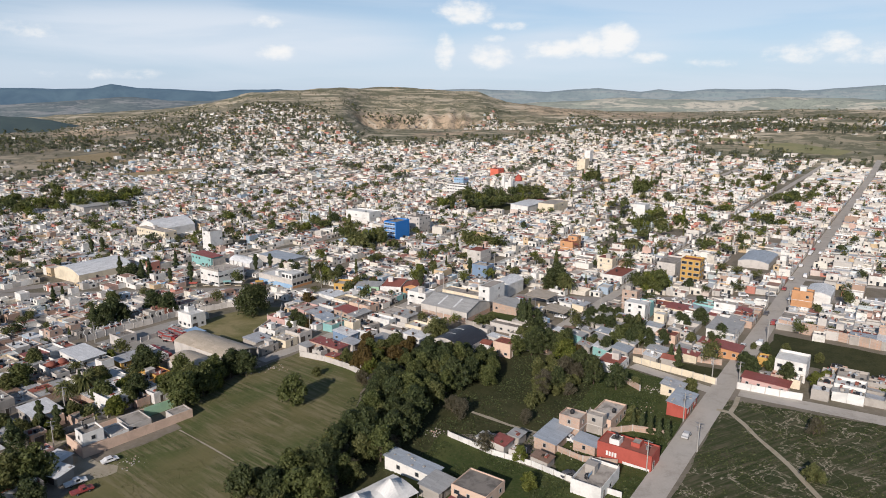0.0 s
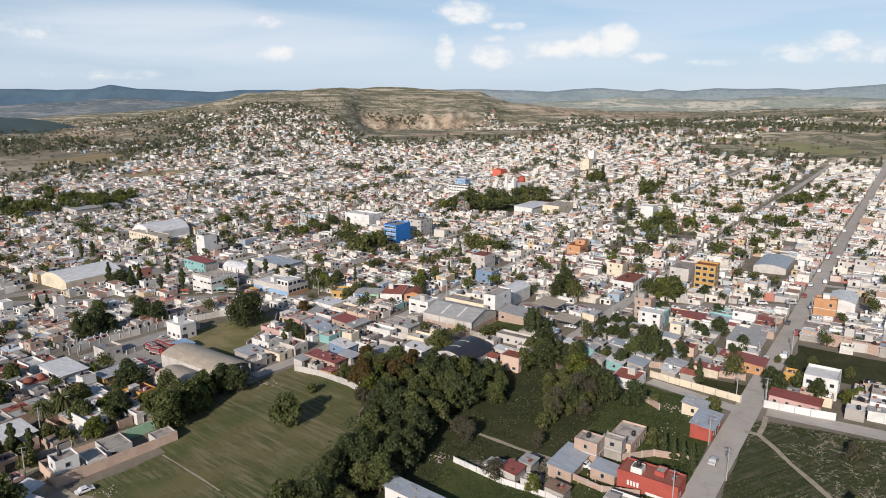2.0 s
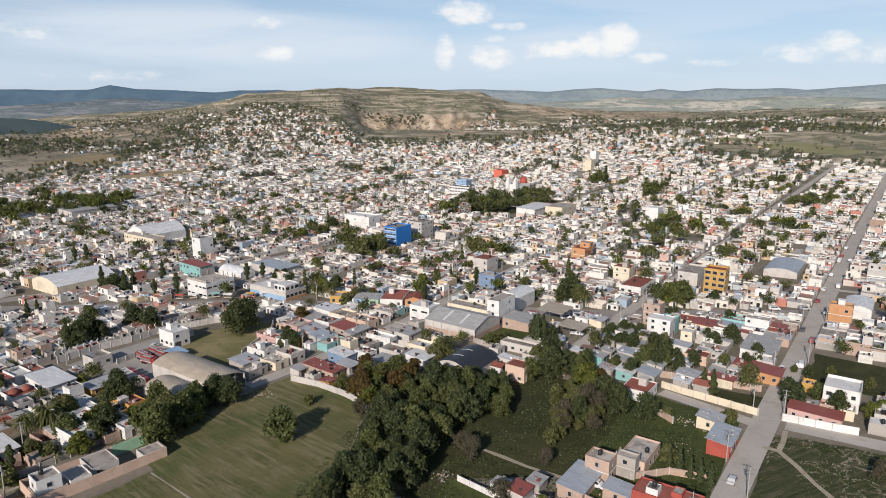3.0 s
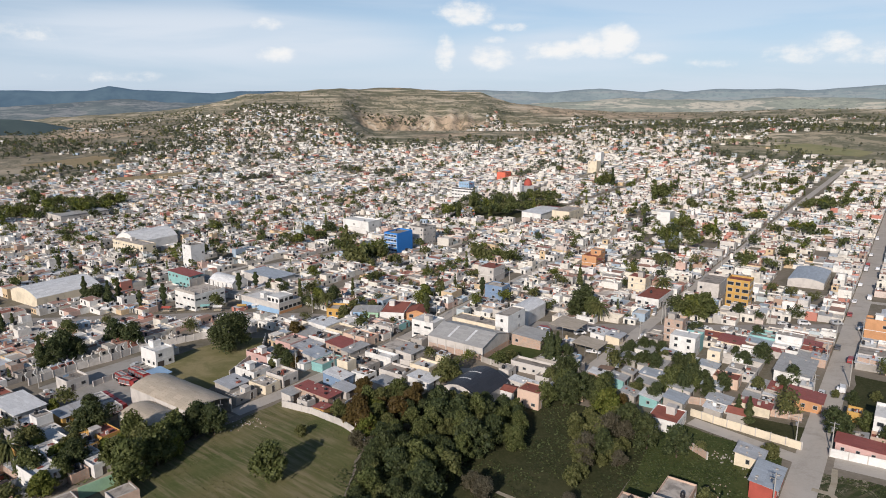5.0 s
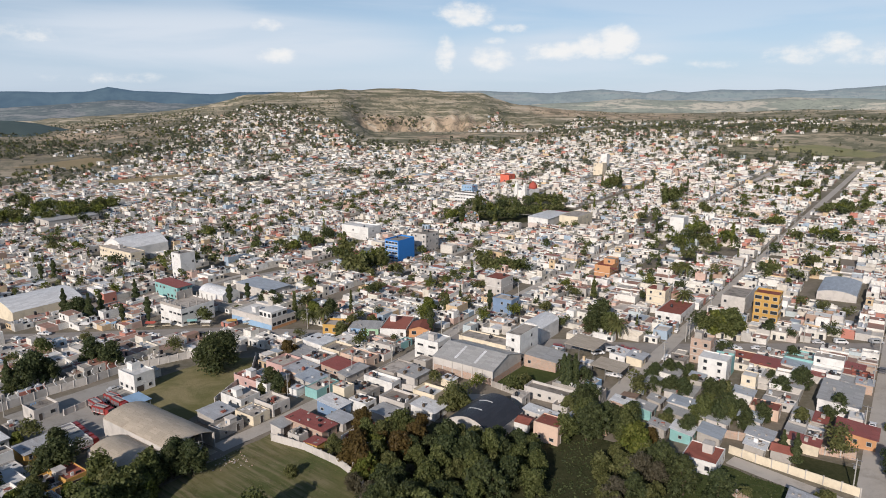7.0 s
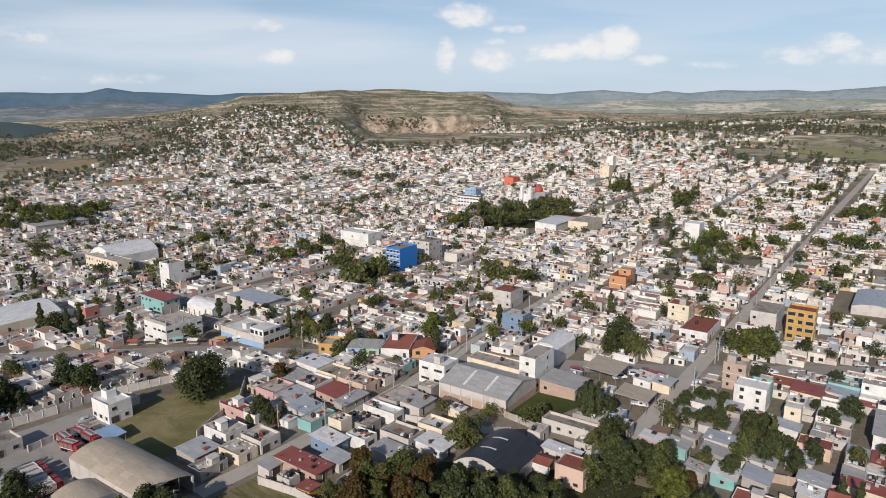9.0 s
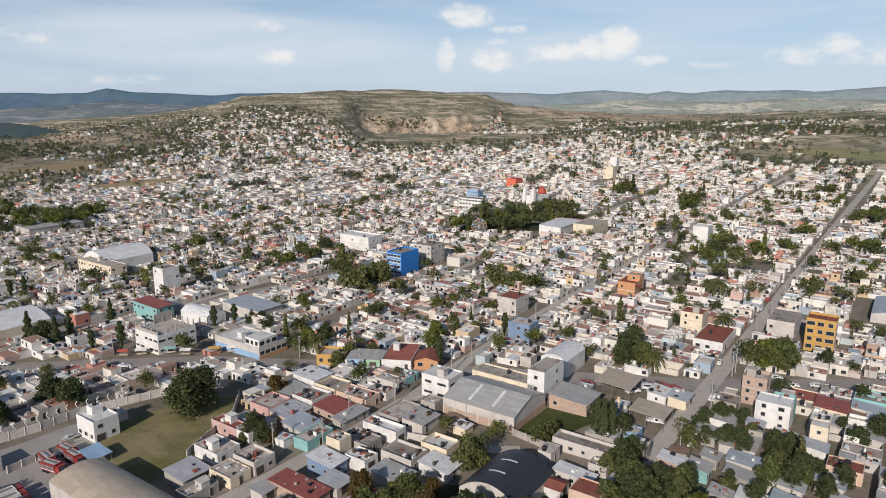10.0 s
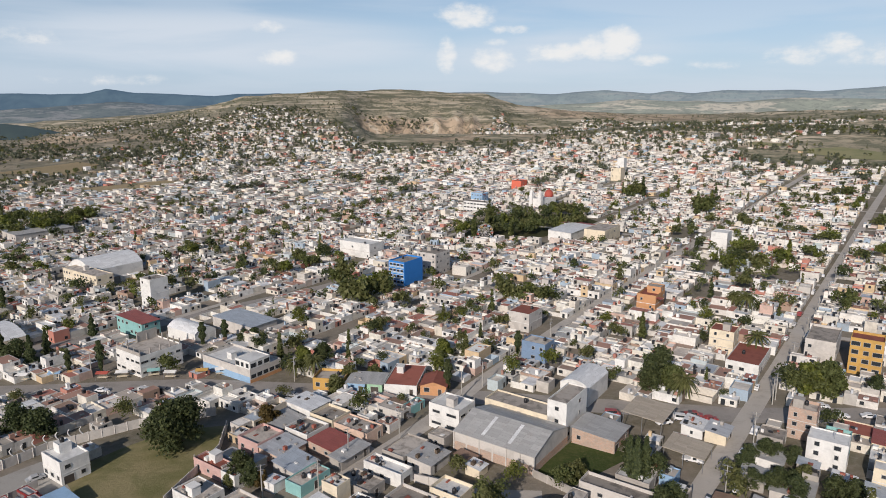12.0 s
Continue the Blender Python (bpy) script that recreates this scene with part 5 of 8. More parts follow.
def blue_store():
    x, y = grid_xy(230, 260)
    keep(x, y, 14, 26, TURN)
    ob = house(x, y, 13, 25, TURN, "pale grey", "white", 1, 5, "shop with a grey-blue front, orange base and pale roof", fh=4.2, annex=False, share=0.0, sides="ne", win=(2.0, 1.2))
    s = Solid()
    s.box(-6.60, -6.503, -12.4, 12.4, -0.5, 2.6)
    part("side_panel", s, WALLS["light blue"], ob, "dull blue painted side wall")
    s = Solid()
    s.box(-6.60, 6.57, -12.60, -12.503, -0.5, 1.7)
    part("plinth", s, WALLS["orange"], ob, "orange painted base")
    for k in range(5):
        part("shop_window", window_mesh(2.2, 1.5), None, ob, at=pose(-5.2 + 2.55 * k, -12.51, 2.0))
    block(ob, random.Random(3), -6.4, 2.0, -12.4, -5.0, 4.42, 3.2, "white", "white", 1, 0.3, 1.0, False, "nsew", (1.8, 1.6), 2.2)


frame_building()
blue_store()
for x, y, w, d, wall, roof, floors, words in (
        (-17.5, 325.0, 9.9, 8, "yellow", "concrete", 1, "yellow and blue shop front on the main street"),
        (-8.7, 321.9, 6.0, 8, "light blue", "grey sheet", 1, "pale blue and white shop with a striped awning"),
        (-2.8, 320.2, 4.9, 8, "green", "grey sheet", 1, "lime green and grey shop on the main street"),
        (6.3, 322.1, 10.3, 17, "white", "red", 1, "white shop house with a red roof terrace on the main street"),
        (15.3, 316.2, 8.1, 9, "orange", "tile", 1, "low house with a terracotta roof on the main street"),
):
    keep(x, y, w, d, -14.7)
    house(x, y, w, d, -14.7, wall, roof, floors, int(x + 60), words, name="shop", category="shop", fh=3.1, annex=False, share=0.8, win=(1.8, 1.5), step=2.6)
landmark(234.7, 330.7, 8, 18, "teal", "red sheet", 2, "long green two-storey building with a rusty roof", fh=3.0, annex=False, share=0.8)
landmark(260.4, 296.2, 13, 24, "pale grey", "blue sheet", 1, "long warehouse hall with a blue-grey sheet roof", fh=4.6, annex=False, share=0.2)
x, y = grid_xy(241.9, 305.4)
keep(x, y, 10, 19, TURN)
barrel_hall(x, y, 9.5, 18, TURN, 4.2, 2.2, SHEET_WHITE, "white", "hall with a smooth white barrel roof", open_ends=False)


def white_house():
    x, y = grid_xy(161.5, 241)
    keep(x, y, 8, 10, TURN)
    ob = house(x, y, 7, 9, TURN, "white", "white", 2, 12, "white two-storey house with a roof room beside the grass lot", fh=2.8, annex=False, bits=0.0, share=0.8)
    block(ob, random.Random(2), -1.0, 2.0, 0.5, 3.5, 5.82, 2.2, "white", "white", 1, 0.15, 0.0, False)
    part("water_tank", tank_mesh(), None, ob, at=pose(0.5, 2.0, 8.02))


white_house()


def corner_house():
    """The half-built house and walled yards at the corner of the field."""
    x, y = -78.5, 176.0
    ob = thing("house", x, y, 43, "half-built brick and white house with walled yards beside a field", "house")
    keep(-70, 184, 34, 14, 45, 1)
    rng = random.Random(4)
    s = Solid()
    s.tray(-4.5, 26.5, -4.0, 7.0, -0.8, 3.0, 0.2)
    part("yard_wall", s, WALLS["peach"], ob, "pale brick yard wall")
    block(ob, rng, -4.2, 2.6, -3.7, 2.0, 0.0, 3.0, "brick", "concrete", 1, 0.2, 0.3, False)
    block(ob, rng, -3.8, 1.6, -3.2, 1.8, 3.0, 2.9, "white", "concrete", 1, 0.5, 0.9, False)
    block(ob, rng, 3.2, 8.0, -3.6, 2.6, 0.0, 3.2, "white", "concrete", 1, 0.4, 0.9, True)
    block(ob, rng, 9.0, 15.5, -1.0, 6.7, 0.0, 2.9, "pale grey", "concrete", 1, 0.3, 0.4, True)
    block(ob, rng, 20.5, 26.2, -3.7, 0.5, 0.0, 2.8, "pale grey", "concrete", 1, 0.3, 0.0, True)
    s = Solid()
    s.box(17.0, 26.3, 6.55, 6.75, 0, 3.2)
    part("green_wall", s, WALLS["green"], ob, "pale green painted wall")
    part("water_tank", tank_mesh(), None, ob, at=pose(-1.5, 0.5, 5.95))


corner_house()
more = dict(annex=False)
# the plots beside the long street
landmark(172, 63, 12, 6.5, "peach", "concrete", 1, "unfinished peach and grey block house with stepped roofs", fh=3.0, annex=True)
landmark(164.5, 63.5, 3.0, 5.0, "grey", "concrete", 2, "narrow grey unfinished block house beside a yard", fh=2.4, annex=False)
landmark(160.5, 68.5, 5, 6, "brick", "concrete", 2, "narrow unfinished brick tower of a house", fh=2.6, annex=False)
landmark(153.5, 70.5, 12, 6, "brick", "blue sheet", 1, "low brick shed with a pale blue-grey sheet roof", fh=2.6, annex=False)
landmark(154.5, 61.5, 5, 6, "brick", "blue sheet", 1, "small brick hut with a grey-blue sheet roof", fh=2.3, annex=False)


def red_house():
    ob = landmark(155.5, 51, 6.5, 14, "red", "red", 1, "long red painted house with a red roof and white lettering", fh=3.8, annex=False, share=0.0, bits=0.0)
    for k in range(4):
        s = Solid()
        y0 = 4.6 - 0.75 * k
        s.box(-3.29, -3.253, y0 - 0.5, y0, 1.1, 2.3)
        part("painted_letter", s, WALLS["white"], ob, "white painted lettering")
    s = Solid()
    s.box(-3.30, -3.253, -6.6, 0.2, -0.6, 0.7)
    part("skirting", s, WALLS["white"], ob, "white worn skirting")
    block(ob, random.Random(6), -2.4, 0.4, 1.6, 4.2, 4.02, 1.3, "white", "concrete", 1, 0.15, 0.0, False)
    block(ob, random.Random(7), -0.6, 2.4, -3.0, -0.8, 4.02, 1.0, "red", "concrete", 1, 0.15, 0.0, False)
    part("water_tank", tank_mesh(), None, ob, at=pose(-1.0, 2.8, 5.34))


red_house()
landmark(139.6, 53.2, 11.5, 7.5, "white", "concrete", 1, "low white house with a stained roof terrace and parapets", fh=2.6, share=0.3, annex=False, bits=2.5)
landmark(190, 47.5, 11, 5.5, "red", "blue sheet", 1, "small red and cream house with a metal roof", fh=3.4, annex=False)
landmark(200, 53, 6, 6, "cream", "sheet", 1, "small cream house with a sheet roof among rubble", fh=2.6, annex=False)
landmark(209, 76, 9, 8, "white", "red", 1, "white house with a red roof on the side street", fh=3.0, annex=False)
landmark(120.5, 93, 4.5, 14.5, "white", "blue sheet", 1, "long white hut with a grey-blue sheet roof", fh=2.7, annex=False)
landmark(121.5, 74.6, 8.5, 9.5, "peach", "concrete", 1, "peach and grey house with stepped roof terraces", fh=2.8, annex=False, share=0.5)
landmark(117.0, 83.0, 7, 5.6, "grey", "grey sheet", 1, "low grey lean-to with a dull sheet roof", fh=2.5, annex=False)
landmark(109, 72, 7, 8, "brick", "red sheet", 1, "brick house with a red sheet roof", fh=2.9)
landmark(233, 37 - 12, 10, 9, "white", "white", 2, "white house behind a wall on the long street", fh=2.8)
landmark(218, 30, 6, 13, "pink", "red sheet", 1, "pink walled house with a red roof on the corner", fh=2.8, annex=False)
landmark(241, 46.5, 8, 9, "orange", "red sheet", 1, "orange fronted shop on the long street", fh=2.9, annex=False)


# the quarter between the walled lot, the black hall and the street corner
def low_house(u, v, w, d, wall, roof, h, label):
    """A plain low house of one volume."""
    ob = landmark(u, v, w, d, wall, roof, 2 if h > 4 else 1, label, fh=h / 2 if h > 4 else h, annex=False, share=0.5, win=(1.0, 1.0))
    s = Solid()
    clutter(random.Random(int(u * 11 + v)), s, -w / 2, w / 2, -d / 2, d / 2, h + (0.5 if "sheet" in roof else 0.2), 4 if "sheet" in roof else 12, (0, 1, 2, 3, 4))
    if s.v and roof != "tile":
        tagged(part("roof_clutter", s, [WALLS["grey"], TANK, ROOF_RED, WALLS["white"], BARK], ob), kind="stuff")


low_house(160.6, 198.8, 7.5, 7.5, "grey", "sheet", 2.6, "low grey house with patched sheet roofs by the lot wall")
low_house(172.1, 202.7, 7.0, 9.5, "white", "concrete", 2.8, "white house with a flat roof by the lot wall")
low_house(182.0, 210.0, 4.0, 11.5, "pink", "red", 2.8, "narrow pink house with a red roof terrace")
low_house(182.5, 201.5, 6.5, 5.0, "white", "white", 2.9, "small white house with a roof room in a yard")
low_house(166.5, 190.3, 6.0, 8.0, "cream", "concrete", 2.5, "low cream house with a stained flat roof")
low_house(173.6, 190.0, 6.5, 8.0, "pale grey", "concrete", 2.8, "grey rendered house with a cracked flat roof")
low_house(157.5, 190.5, 8.0, 5.0, "grey", "concrete", 1.9, "low walled yard house of grey block")
low_house(197.3, 211.2, 8.7, 8.0, "pink", "concrete", 2.8, "dusty pink house with a wide grey roof")
low_house(197.4, 202.9, 9.0, 7.5, "peach", "sheet", 2.4, "long peach house with a rusty sheet roof")
low_house(193.3, 193.8, 7.5, 7.5, "pale grey", "blue sheet", 2.5, "low house with a blue-grey sheet roof behind the street")
low_house(190.5, 186.4, 9.5, 5.2, "teal", "concrete", 2.6, "turquoise fronted house on the narrow street")
low_house(217.9, 214.8, 8.0, 9.5, "white", "white sheet", 3.7, "white two-level house with a broad white sheet roof")
low_house(216.6, 204.5, 7.5, 8.5, "cream", "concrete", 2.8, "cream house with rusting rods on its flat roof")
low_house(215.8, 193.4, 6.5, 12.0, "peach", "concrete", 2.8, "long peach house with a brown flat roof")
low_house(204.5, 186.0, 10.5, 4.0, "grey", "grey sheet", 2.6, "narrow grey house under a long sheet roof")
low_house(206.0, 194.0, 8.0, 8.5, "brick", "red sheet", 2.4, "brick house with a faded red sheet roof")
low_house(207.5, 204.5, 8.0, 8.5, "white", "concrete", 2.6, "white house with laundry terraces and a flat roof")
low_house(207.8, 214.0, 8.5, 7.5, "grey", "grey sheet", 2.5, "bare block house under a grey sheet roof")
low_house(203.3, 172.6, 4.4, 11.5, "white", "white", 2.8, "long white house with a plain flat roof")
low_house(213.0, 167.6, 8.0, 7.0, "pale grey", "grey sheet", 2.9, "house with a wide dull grey sheet roof")
low_house(213.5, 175.2, 10.5, 6.8, "grey", "concrete", 2.8, "grey house with rubble and tanks on its roof")
low_house(182.1, 173.1, 5.6, 8.0, "slate", "white sheet", 3.2, "slate-blue house with a pale sheet roof")
low_house(170.5, 170.6, 5.6, 14.0, "brick", "red sheet", 2.8, "long house with a dark red sheet roof beside the street")
low_house(188.3, 167.5, 4.8, 6.6, "white", "white", 2.8, "small white house with a white roof")
low_house(195.5, 174.2, 6.0, 9.4, "grey", "concrete", 2.5, "grey house with a wide stained roof")
low_house(195.5, 159.6, 6.8, 9.6, "pale grey", "concrete", 2.5, "low grey house beside the alley")
low_house(196.0, 149.0, 6.0, 8.4, "white", "white sheet", 2.5, "low house with white sheet roofs behind the hall")
low_house(187.0, 156.5, 6.0, 9.0, "grey", "grey sheet", 2.4, "low block shed under a grey sheet roof")
low_house(165.7, 177.0, 4.6, 4.0, "pale grey", "grey sheet", 2.5, "small shed with a grey sheet roof on the street")
low_house(177.0, 165.5, 5.0, 6.0, "pale grey", "sheet", 2.4, "small lean-to with a galvanised sheet roof")
low_house(223.4, 122.9, 5.0, 17.0, "pale grey", "concrete", 2.3, "long low flat-roofed row between alley and grass yard")
low_house(227.9, 111.4, 5.0, 4.4, "grey", "concrete", 2.8, "small grey house at the end of the row")
low_house(226.6, 102.6, 4.4, 5.8, "brick", "white sheet", 2.8, "brown brick house with a pale sheet roof")
low_house(226.8, 96.4, 4.6, 4.6, "teal", "grey sheet", 2.8, "small turquoise house under grey sheets")
low_house(233.9, 95.6, 4.2, 3.6, "grey", "grey sheet", 2.4, "small grey hut by the street")
low_house(235.4, 87.4, 5.6, 9.0, "pale grey", "blue sheet", 2.6, "row of rooms under pale blue-grey sheets")
low_house(218.4, 89.8, 4.2, 4.2, "grey", "grey sheet", 2.5, "small block hut under a dull sheet")
low_house(219.6, 83.8, 5.6, 5.2, "teal", "white sheet", 2.5, "turquoise workshop with a pale sheet roof")
low_house(222.0, 77.4, 6.2, 5.4, "grey", "blue sheet", 2.4, "block shed with a blue-grey sheet roof")
low_house(228.6, 88.0, 4.6, 6.0, "grey", "grey sheet", 2.4, "low lean-to of sheets and blocks")
low_house(230.2, 78.5, 5.0, 7.0, "pale grey", "sheet", 2.5, "low house with patched galvanised sheets")
low_house(202.8, 122.9, 4.4, 7.0, "white", "tile", 2.4, "white house with a brown tiled roof behind the hall")
low_house(201.3, 113.0, 6.0, 7.0, "peach", "red", 4.8, "peach two-level house with a bright red roof terrace")
low_house(209.5, 120.0, 4.0, 9.0, "pale grey", "white sheet", 2.3, "narrow shed with a white sheet roof")
low_house(210.5, 109.0, 4.5, 6.0, "grey", "sheet", 2.4, "small block hut among trees")
low_house(264.2, 117.6, 6.8, 5.4, "white", "white sheet", 2.4, "low white hut with pale sheets")
low_house(263.8, 111.6, 6.8, 5.2, "cream", "sheet", 2.6, "low cream house with a sheet roof")
low_house(268.8, 99.8, 6.6, 6.0, "grey", "concrete", 2.4, "low brown-grey house at the crossing")
low_house(256.6, 98.6, 6.0, 7.0, "white", "grey sheet", 2.4, "low white house with a dull sheet roof by the street")
low_house(246.0, 99.6, 6.4, 5.2, "grey", "grey sheet", 2.4, "low block house with a grey sheet roof by the street")
low_house(257.7, 75.4, 4.4, 4.0, "cream", "white", 5.6, "narrow cream two-level house with a white roof")
low_house(251.5, 75.6, 5.0, 5.4, "white", "blue sheet", 2.6, "low white house under blue-grey sheets")
low_house(244.5, 68.5, 5.6, 7.4, "peach", "red", 2.8, "peach house with a red flat roof")
low_house(236.0, 70.6, 5.6, 5.6, "pale grey", "blue sheet", 2.6, "low house with a pale blue sheet roof")
low_house(268.4, 85.6, 7.8, 5.6, "teal", "concrete", 5.2, "pale turquoise two-level house with a grey roof")
low_house(221.8, 60.6, 4.6, 4.6, "grey", "tile", 2.6, "small grey house with a brown tiled roof behind a wall")
low_house(227.2, 66.6, 6.0, 6.0, "white", "sheet", 2.5, "low white house under galvanised sheets")
low_house(221.0, 66.6, 4.4, 4.6, "grey", "white sheet", 2.4, "small block house with a pale sheet roof")
# houses on the west side
landmark(104, 236, 8, 8, "white", "red", 1, "white house with two red domes", fh=3.0, annex=False)
landmark(115, 240, 9, 15, "white", "white sheet", 1, "house with a white tent-like sheet roof", fh=3.0, annex=False)
landmark(122, 222, 9, 6, "yellow", "sheet", 1, "yellow walled shed with a sheet roof", fh=2.7, annex=False)
landmark(84, 205, 8, 10, "grey", "white sheet", 1, "low shed with pale sheet roofs by the lane", fh=2.6, annex=False)
landmark(134, 246, 7, 7, "pale grey", "concrete", 1, "low grey house with a roof terrace", fh=2.9)

for x, y, w, d, words in ((-84.6, 166.0, 5.6, 6.8, "low open shed with a pale sheet roof beside the lane"), (-80.6, 160.0, 4.6, 4.6, "small lean-to with a pale sheet roof beside the lane")):
    keep(x, y, w, d, -28, 2.0)
    house(x, y, w, d, -28, "grey", "white sheet", 1, int(w * 9), words, name="shed", category="shed", fh=2.2, annex=False, share=0.3)


def domes():
    for k in (-1.8, 1.8):
        x, y = grid_xy(104 + k, 236)
        ob = thing("roof_dome", x, y, 0, "small red roof dome", "dome", z=gz(x, y) + 3.4)
        s = Solid()
        s.lathe([(1.7, 0), (1.65, 0.4), (1.45, 0.85), (1.05, 1.25), (0.5, 1.5), (0.1, 1.58)], 14)
        part("shell", s, ROOF_RED, ob, soft=True)


domes()


def tent():
    x, y = -2.5, 138.0
    keep(x, y, 18, 10, 35)
    ob = thing("tent_roof", x, y, 35, "white tensile tent roof over a terrace", "tent")
    s = Solid()
    n = 12
    pts = {}
    for i in range(n + 1):
        for j in range(n + 1):
            px, py = -9 + 18 * i / n, -5 + 10 * j / n
            peak = max(math.exp(-((px - c) ** 2 + py**2) / 5.0) for c in (-4.5, 4.5))
            pts[i, j] = (px, py, 3.2 + 2.6 * peak + 0.05 * abs(px) - 0.02 * py * py)
    for i in range(n):
        for j in range(n):
            s.quad(pts[i, j], pts[i + 1, j], pts[i + 1, j + 1], pts[i, j + 1])
    part("canvas", s, WALLS["white"], ob)
    for px in (-8.8, 0, 8.8):
        for py in (-4.8, 4.8):
            s = Solid()
            s.tube((px, py, -0.4), (px, py, 3.2), 0.07, 0.07, 6)
            part("mast", s, STEEL, ob)


tent()

# boundary walls
wall_run([(-30, 236), (-20.6, 229.7), (-11.2, 220.5), (-4.9, 211.3)], 2.1, "pale grey", "pale concrete panel wall along the field")
wall_run([(17.5, 169.5), (27.7, 158.1), (36.7, 151.4), (43.4, 144.1), (54.2, 135.1)], 1.5, "white", "low whitewashed wall across the grass")
wall_run([(104.6, 190.6), (90.0, 207.5), (86.0, 212.8)], 2.2, "cream", "cream wall along the side street")
wall_run([(86, 222), (114, 205)], 2.2, "brick", "brick wall around a planted plot")
wall_run([(109.5, 186.8), (119, 179.5), (124, 176)], 2.2, "white", "white wall along the field road")
wall_run([(153, 237), (174, 209)], 3.6, "brick", "tall pale brick wall")
wall_run([(-116, 264), (-106, 276), (-97, 283.5), (-90, 292), (-70, 303), (-50, 308)], 2.6, "pale grey", "long grey wall with angled fence posts")
wall_run([(-94, 260), (-84, 274)], 2.0, "pale grey", "low grey wall of the yard")
wall_run([(-45, 299), (-44, 285), (-51, 262)], 2.2, "pale grey", "grey block wall around the lot")
wall_run([G(150.5, 75), G(148, 60), G(151, 52)], 1.6, "brick", "low brick yard wall")
wall_run([G(163, 62), G(170, 55), G(172, 46)], 1.8, "brick", "low brick wall of an unfinished plot")
wall_run([G(196, 62), G(201, 70)], 2.0, "brick", "short brick wall of a plot")
wall_run([G(227.5, 131.5), G(226.5, 114.5)], 2.2, "pale grey", "grey wall along the grass yard")
wall_run([G(222, 143.5), G(219.5, 131)], 2.0, "grey", "grey block wall along the alley")
wall_run([G(208, 151), G(205, 166)], 2.2, "pale grey", "grey wall along the alley")
wall_run([(-100, 176), (-94.5, 181.3), (-89.3, 185.2), (-81.7, 193.6), (-75.1, 203), (-70.4, 210)], 2.0, "grey", "grey block wall along the lane")

RESERVED.append([(-124, 262), (-108, 279), (-91, 295), (-70, 306), (-48, 311), (-46, 302), (-66, 298), (-84, 288), (-92, 279), (-104, 264), (-114, 252)])


def fence_posts():
    """Curved concrete posts on top of the long grey wall."""
    pts = [(-116, 264), (-106, 276), (-97, 283.5), (-90, 292), (-80, 297.5)]
    for x, y in smooth_line(pts, 2.6):
        ob = thing("fence_post", x, y, 0, "white curved concrete fence post on the grey wall", "post", "posts on the grey wall", z=gz(x, y) + 2.5)
        s = Solid()
        s.tube((0, 0, 0), (-0.45, -0.4, 0.8), 0.18, 0.17, 5)
        s.tube((-0.45, -0.4, 0.8), (-0.6, -0.5, 1.6), 0.17, 0.15, 5)
        s.tube((-0.6, -0.5, 1.6), (-0.15, -0.15, 2.3), 0.15, 0.1, 5)
        part("post", s, WALLS["white"], ob)


fence_posts()


def church():
    x, y = 139, 686
    keep(x, y, 34, 22, 40, 4)
    ob = thing("church", x, y, 40, "white church with two bell towers and a red dome", "church")
    s = Solid()
    s.box(-13, 9, -4.6, 4.6, -1, 7.5)
    part("nave", s, WALLS["white"], ob)
    for sy in (-4.6, 4.6):
        t = Solid()
        t.box(-15, -11.6, sy - 1.7, sy + 1.7, -1, 10)
        t.box(-14.6, -12.0, sy - 1.3, sy + 1.3, 10, 12.6)
        t.lathe([(1.5, 12.6), (1.3, 13.4), (0.9, 14.2), (0.2, 14.8)], 10, -13.3, sy)
        part("bell_tower", t, WALLS["white"], ob)
    d = Solid()
    d.lathe([(3.9, 7.5), (3.9, 9.3), (3.6, 10.7), (2.9, 12.2), (1.7, 13.2), (0.5, 13.7), (0.45, 14.5), (0.1, 14.8)], 18, 5, 0)
    part("dome", d, WALLS["red"], ob, "red dome", soft=True)


def ferris_wheel():
    x, y = 66, 548
    ob = thing("ferris_wheel", x, y, 20, "pale steel fairground wheel beside the park", "ferris wheel")
    c, r = 6.4, 5.2
    for sy in (-0.9, 0.9):
        s = Solid()
        for k in range(24):
            a, b = 2 * math.pi * k / 24, 2 * math.pi * (k + 1) / 24
            for rr in (r, r * 0.6):
                s.tube((rr * math.cos(a), sy, c + rr * math.sin(a)), (rr * math.cos(b), sy, c + rr * math.sin(b)), 0.12, 0.12, 5, False)
            if k % 2 == 0:
                s.tube((0, sy, c), (r * math.cos(a), sy, c + r * math.sin(a)), 0.09, 0.09, 4, False)
        part("wheel", s, WALLS["pale grey"], ob)
    for sy in (-1.6, 1.6):
        for sx in (-4, 4):
            s = Solid()
            s.tube((sx * 0.7, sy, -0.3), (0, sy, c), 0.16, 0.12, 6)
            part("leg", s, STEEL, ob)
    for k in range(12):
        a = 2 * math.pi * k / 12
        s = Solid()
        px, pz = r * math.cos(a), c + r * math.sin(a)
        s.box(px - 0.6, px + 0.6, -0.6, 0.6, pz - 1.4, pz - 0.4)
        part("gondola", s, WALLS[("red", "yellow", "light blue")[k % 3]], ob)


church()
ferris_wheel()

# ---- the town, lot by lot ----


LANES = [((a, b), half, (min(a[0], b[0]), max(a[0], b[0]), min(a[1], b[1]), max(a[1], b[1]))) for pts, half in STREETS for a, b in zip(pts, pts[1:])]


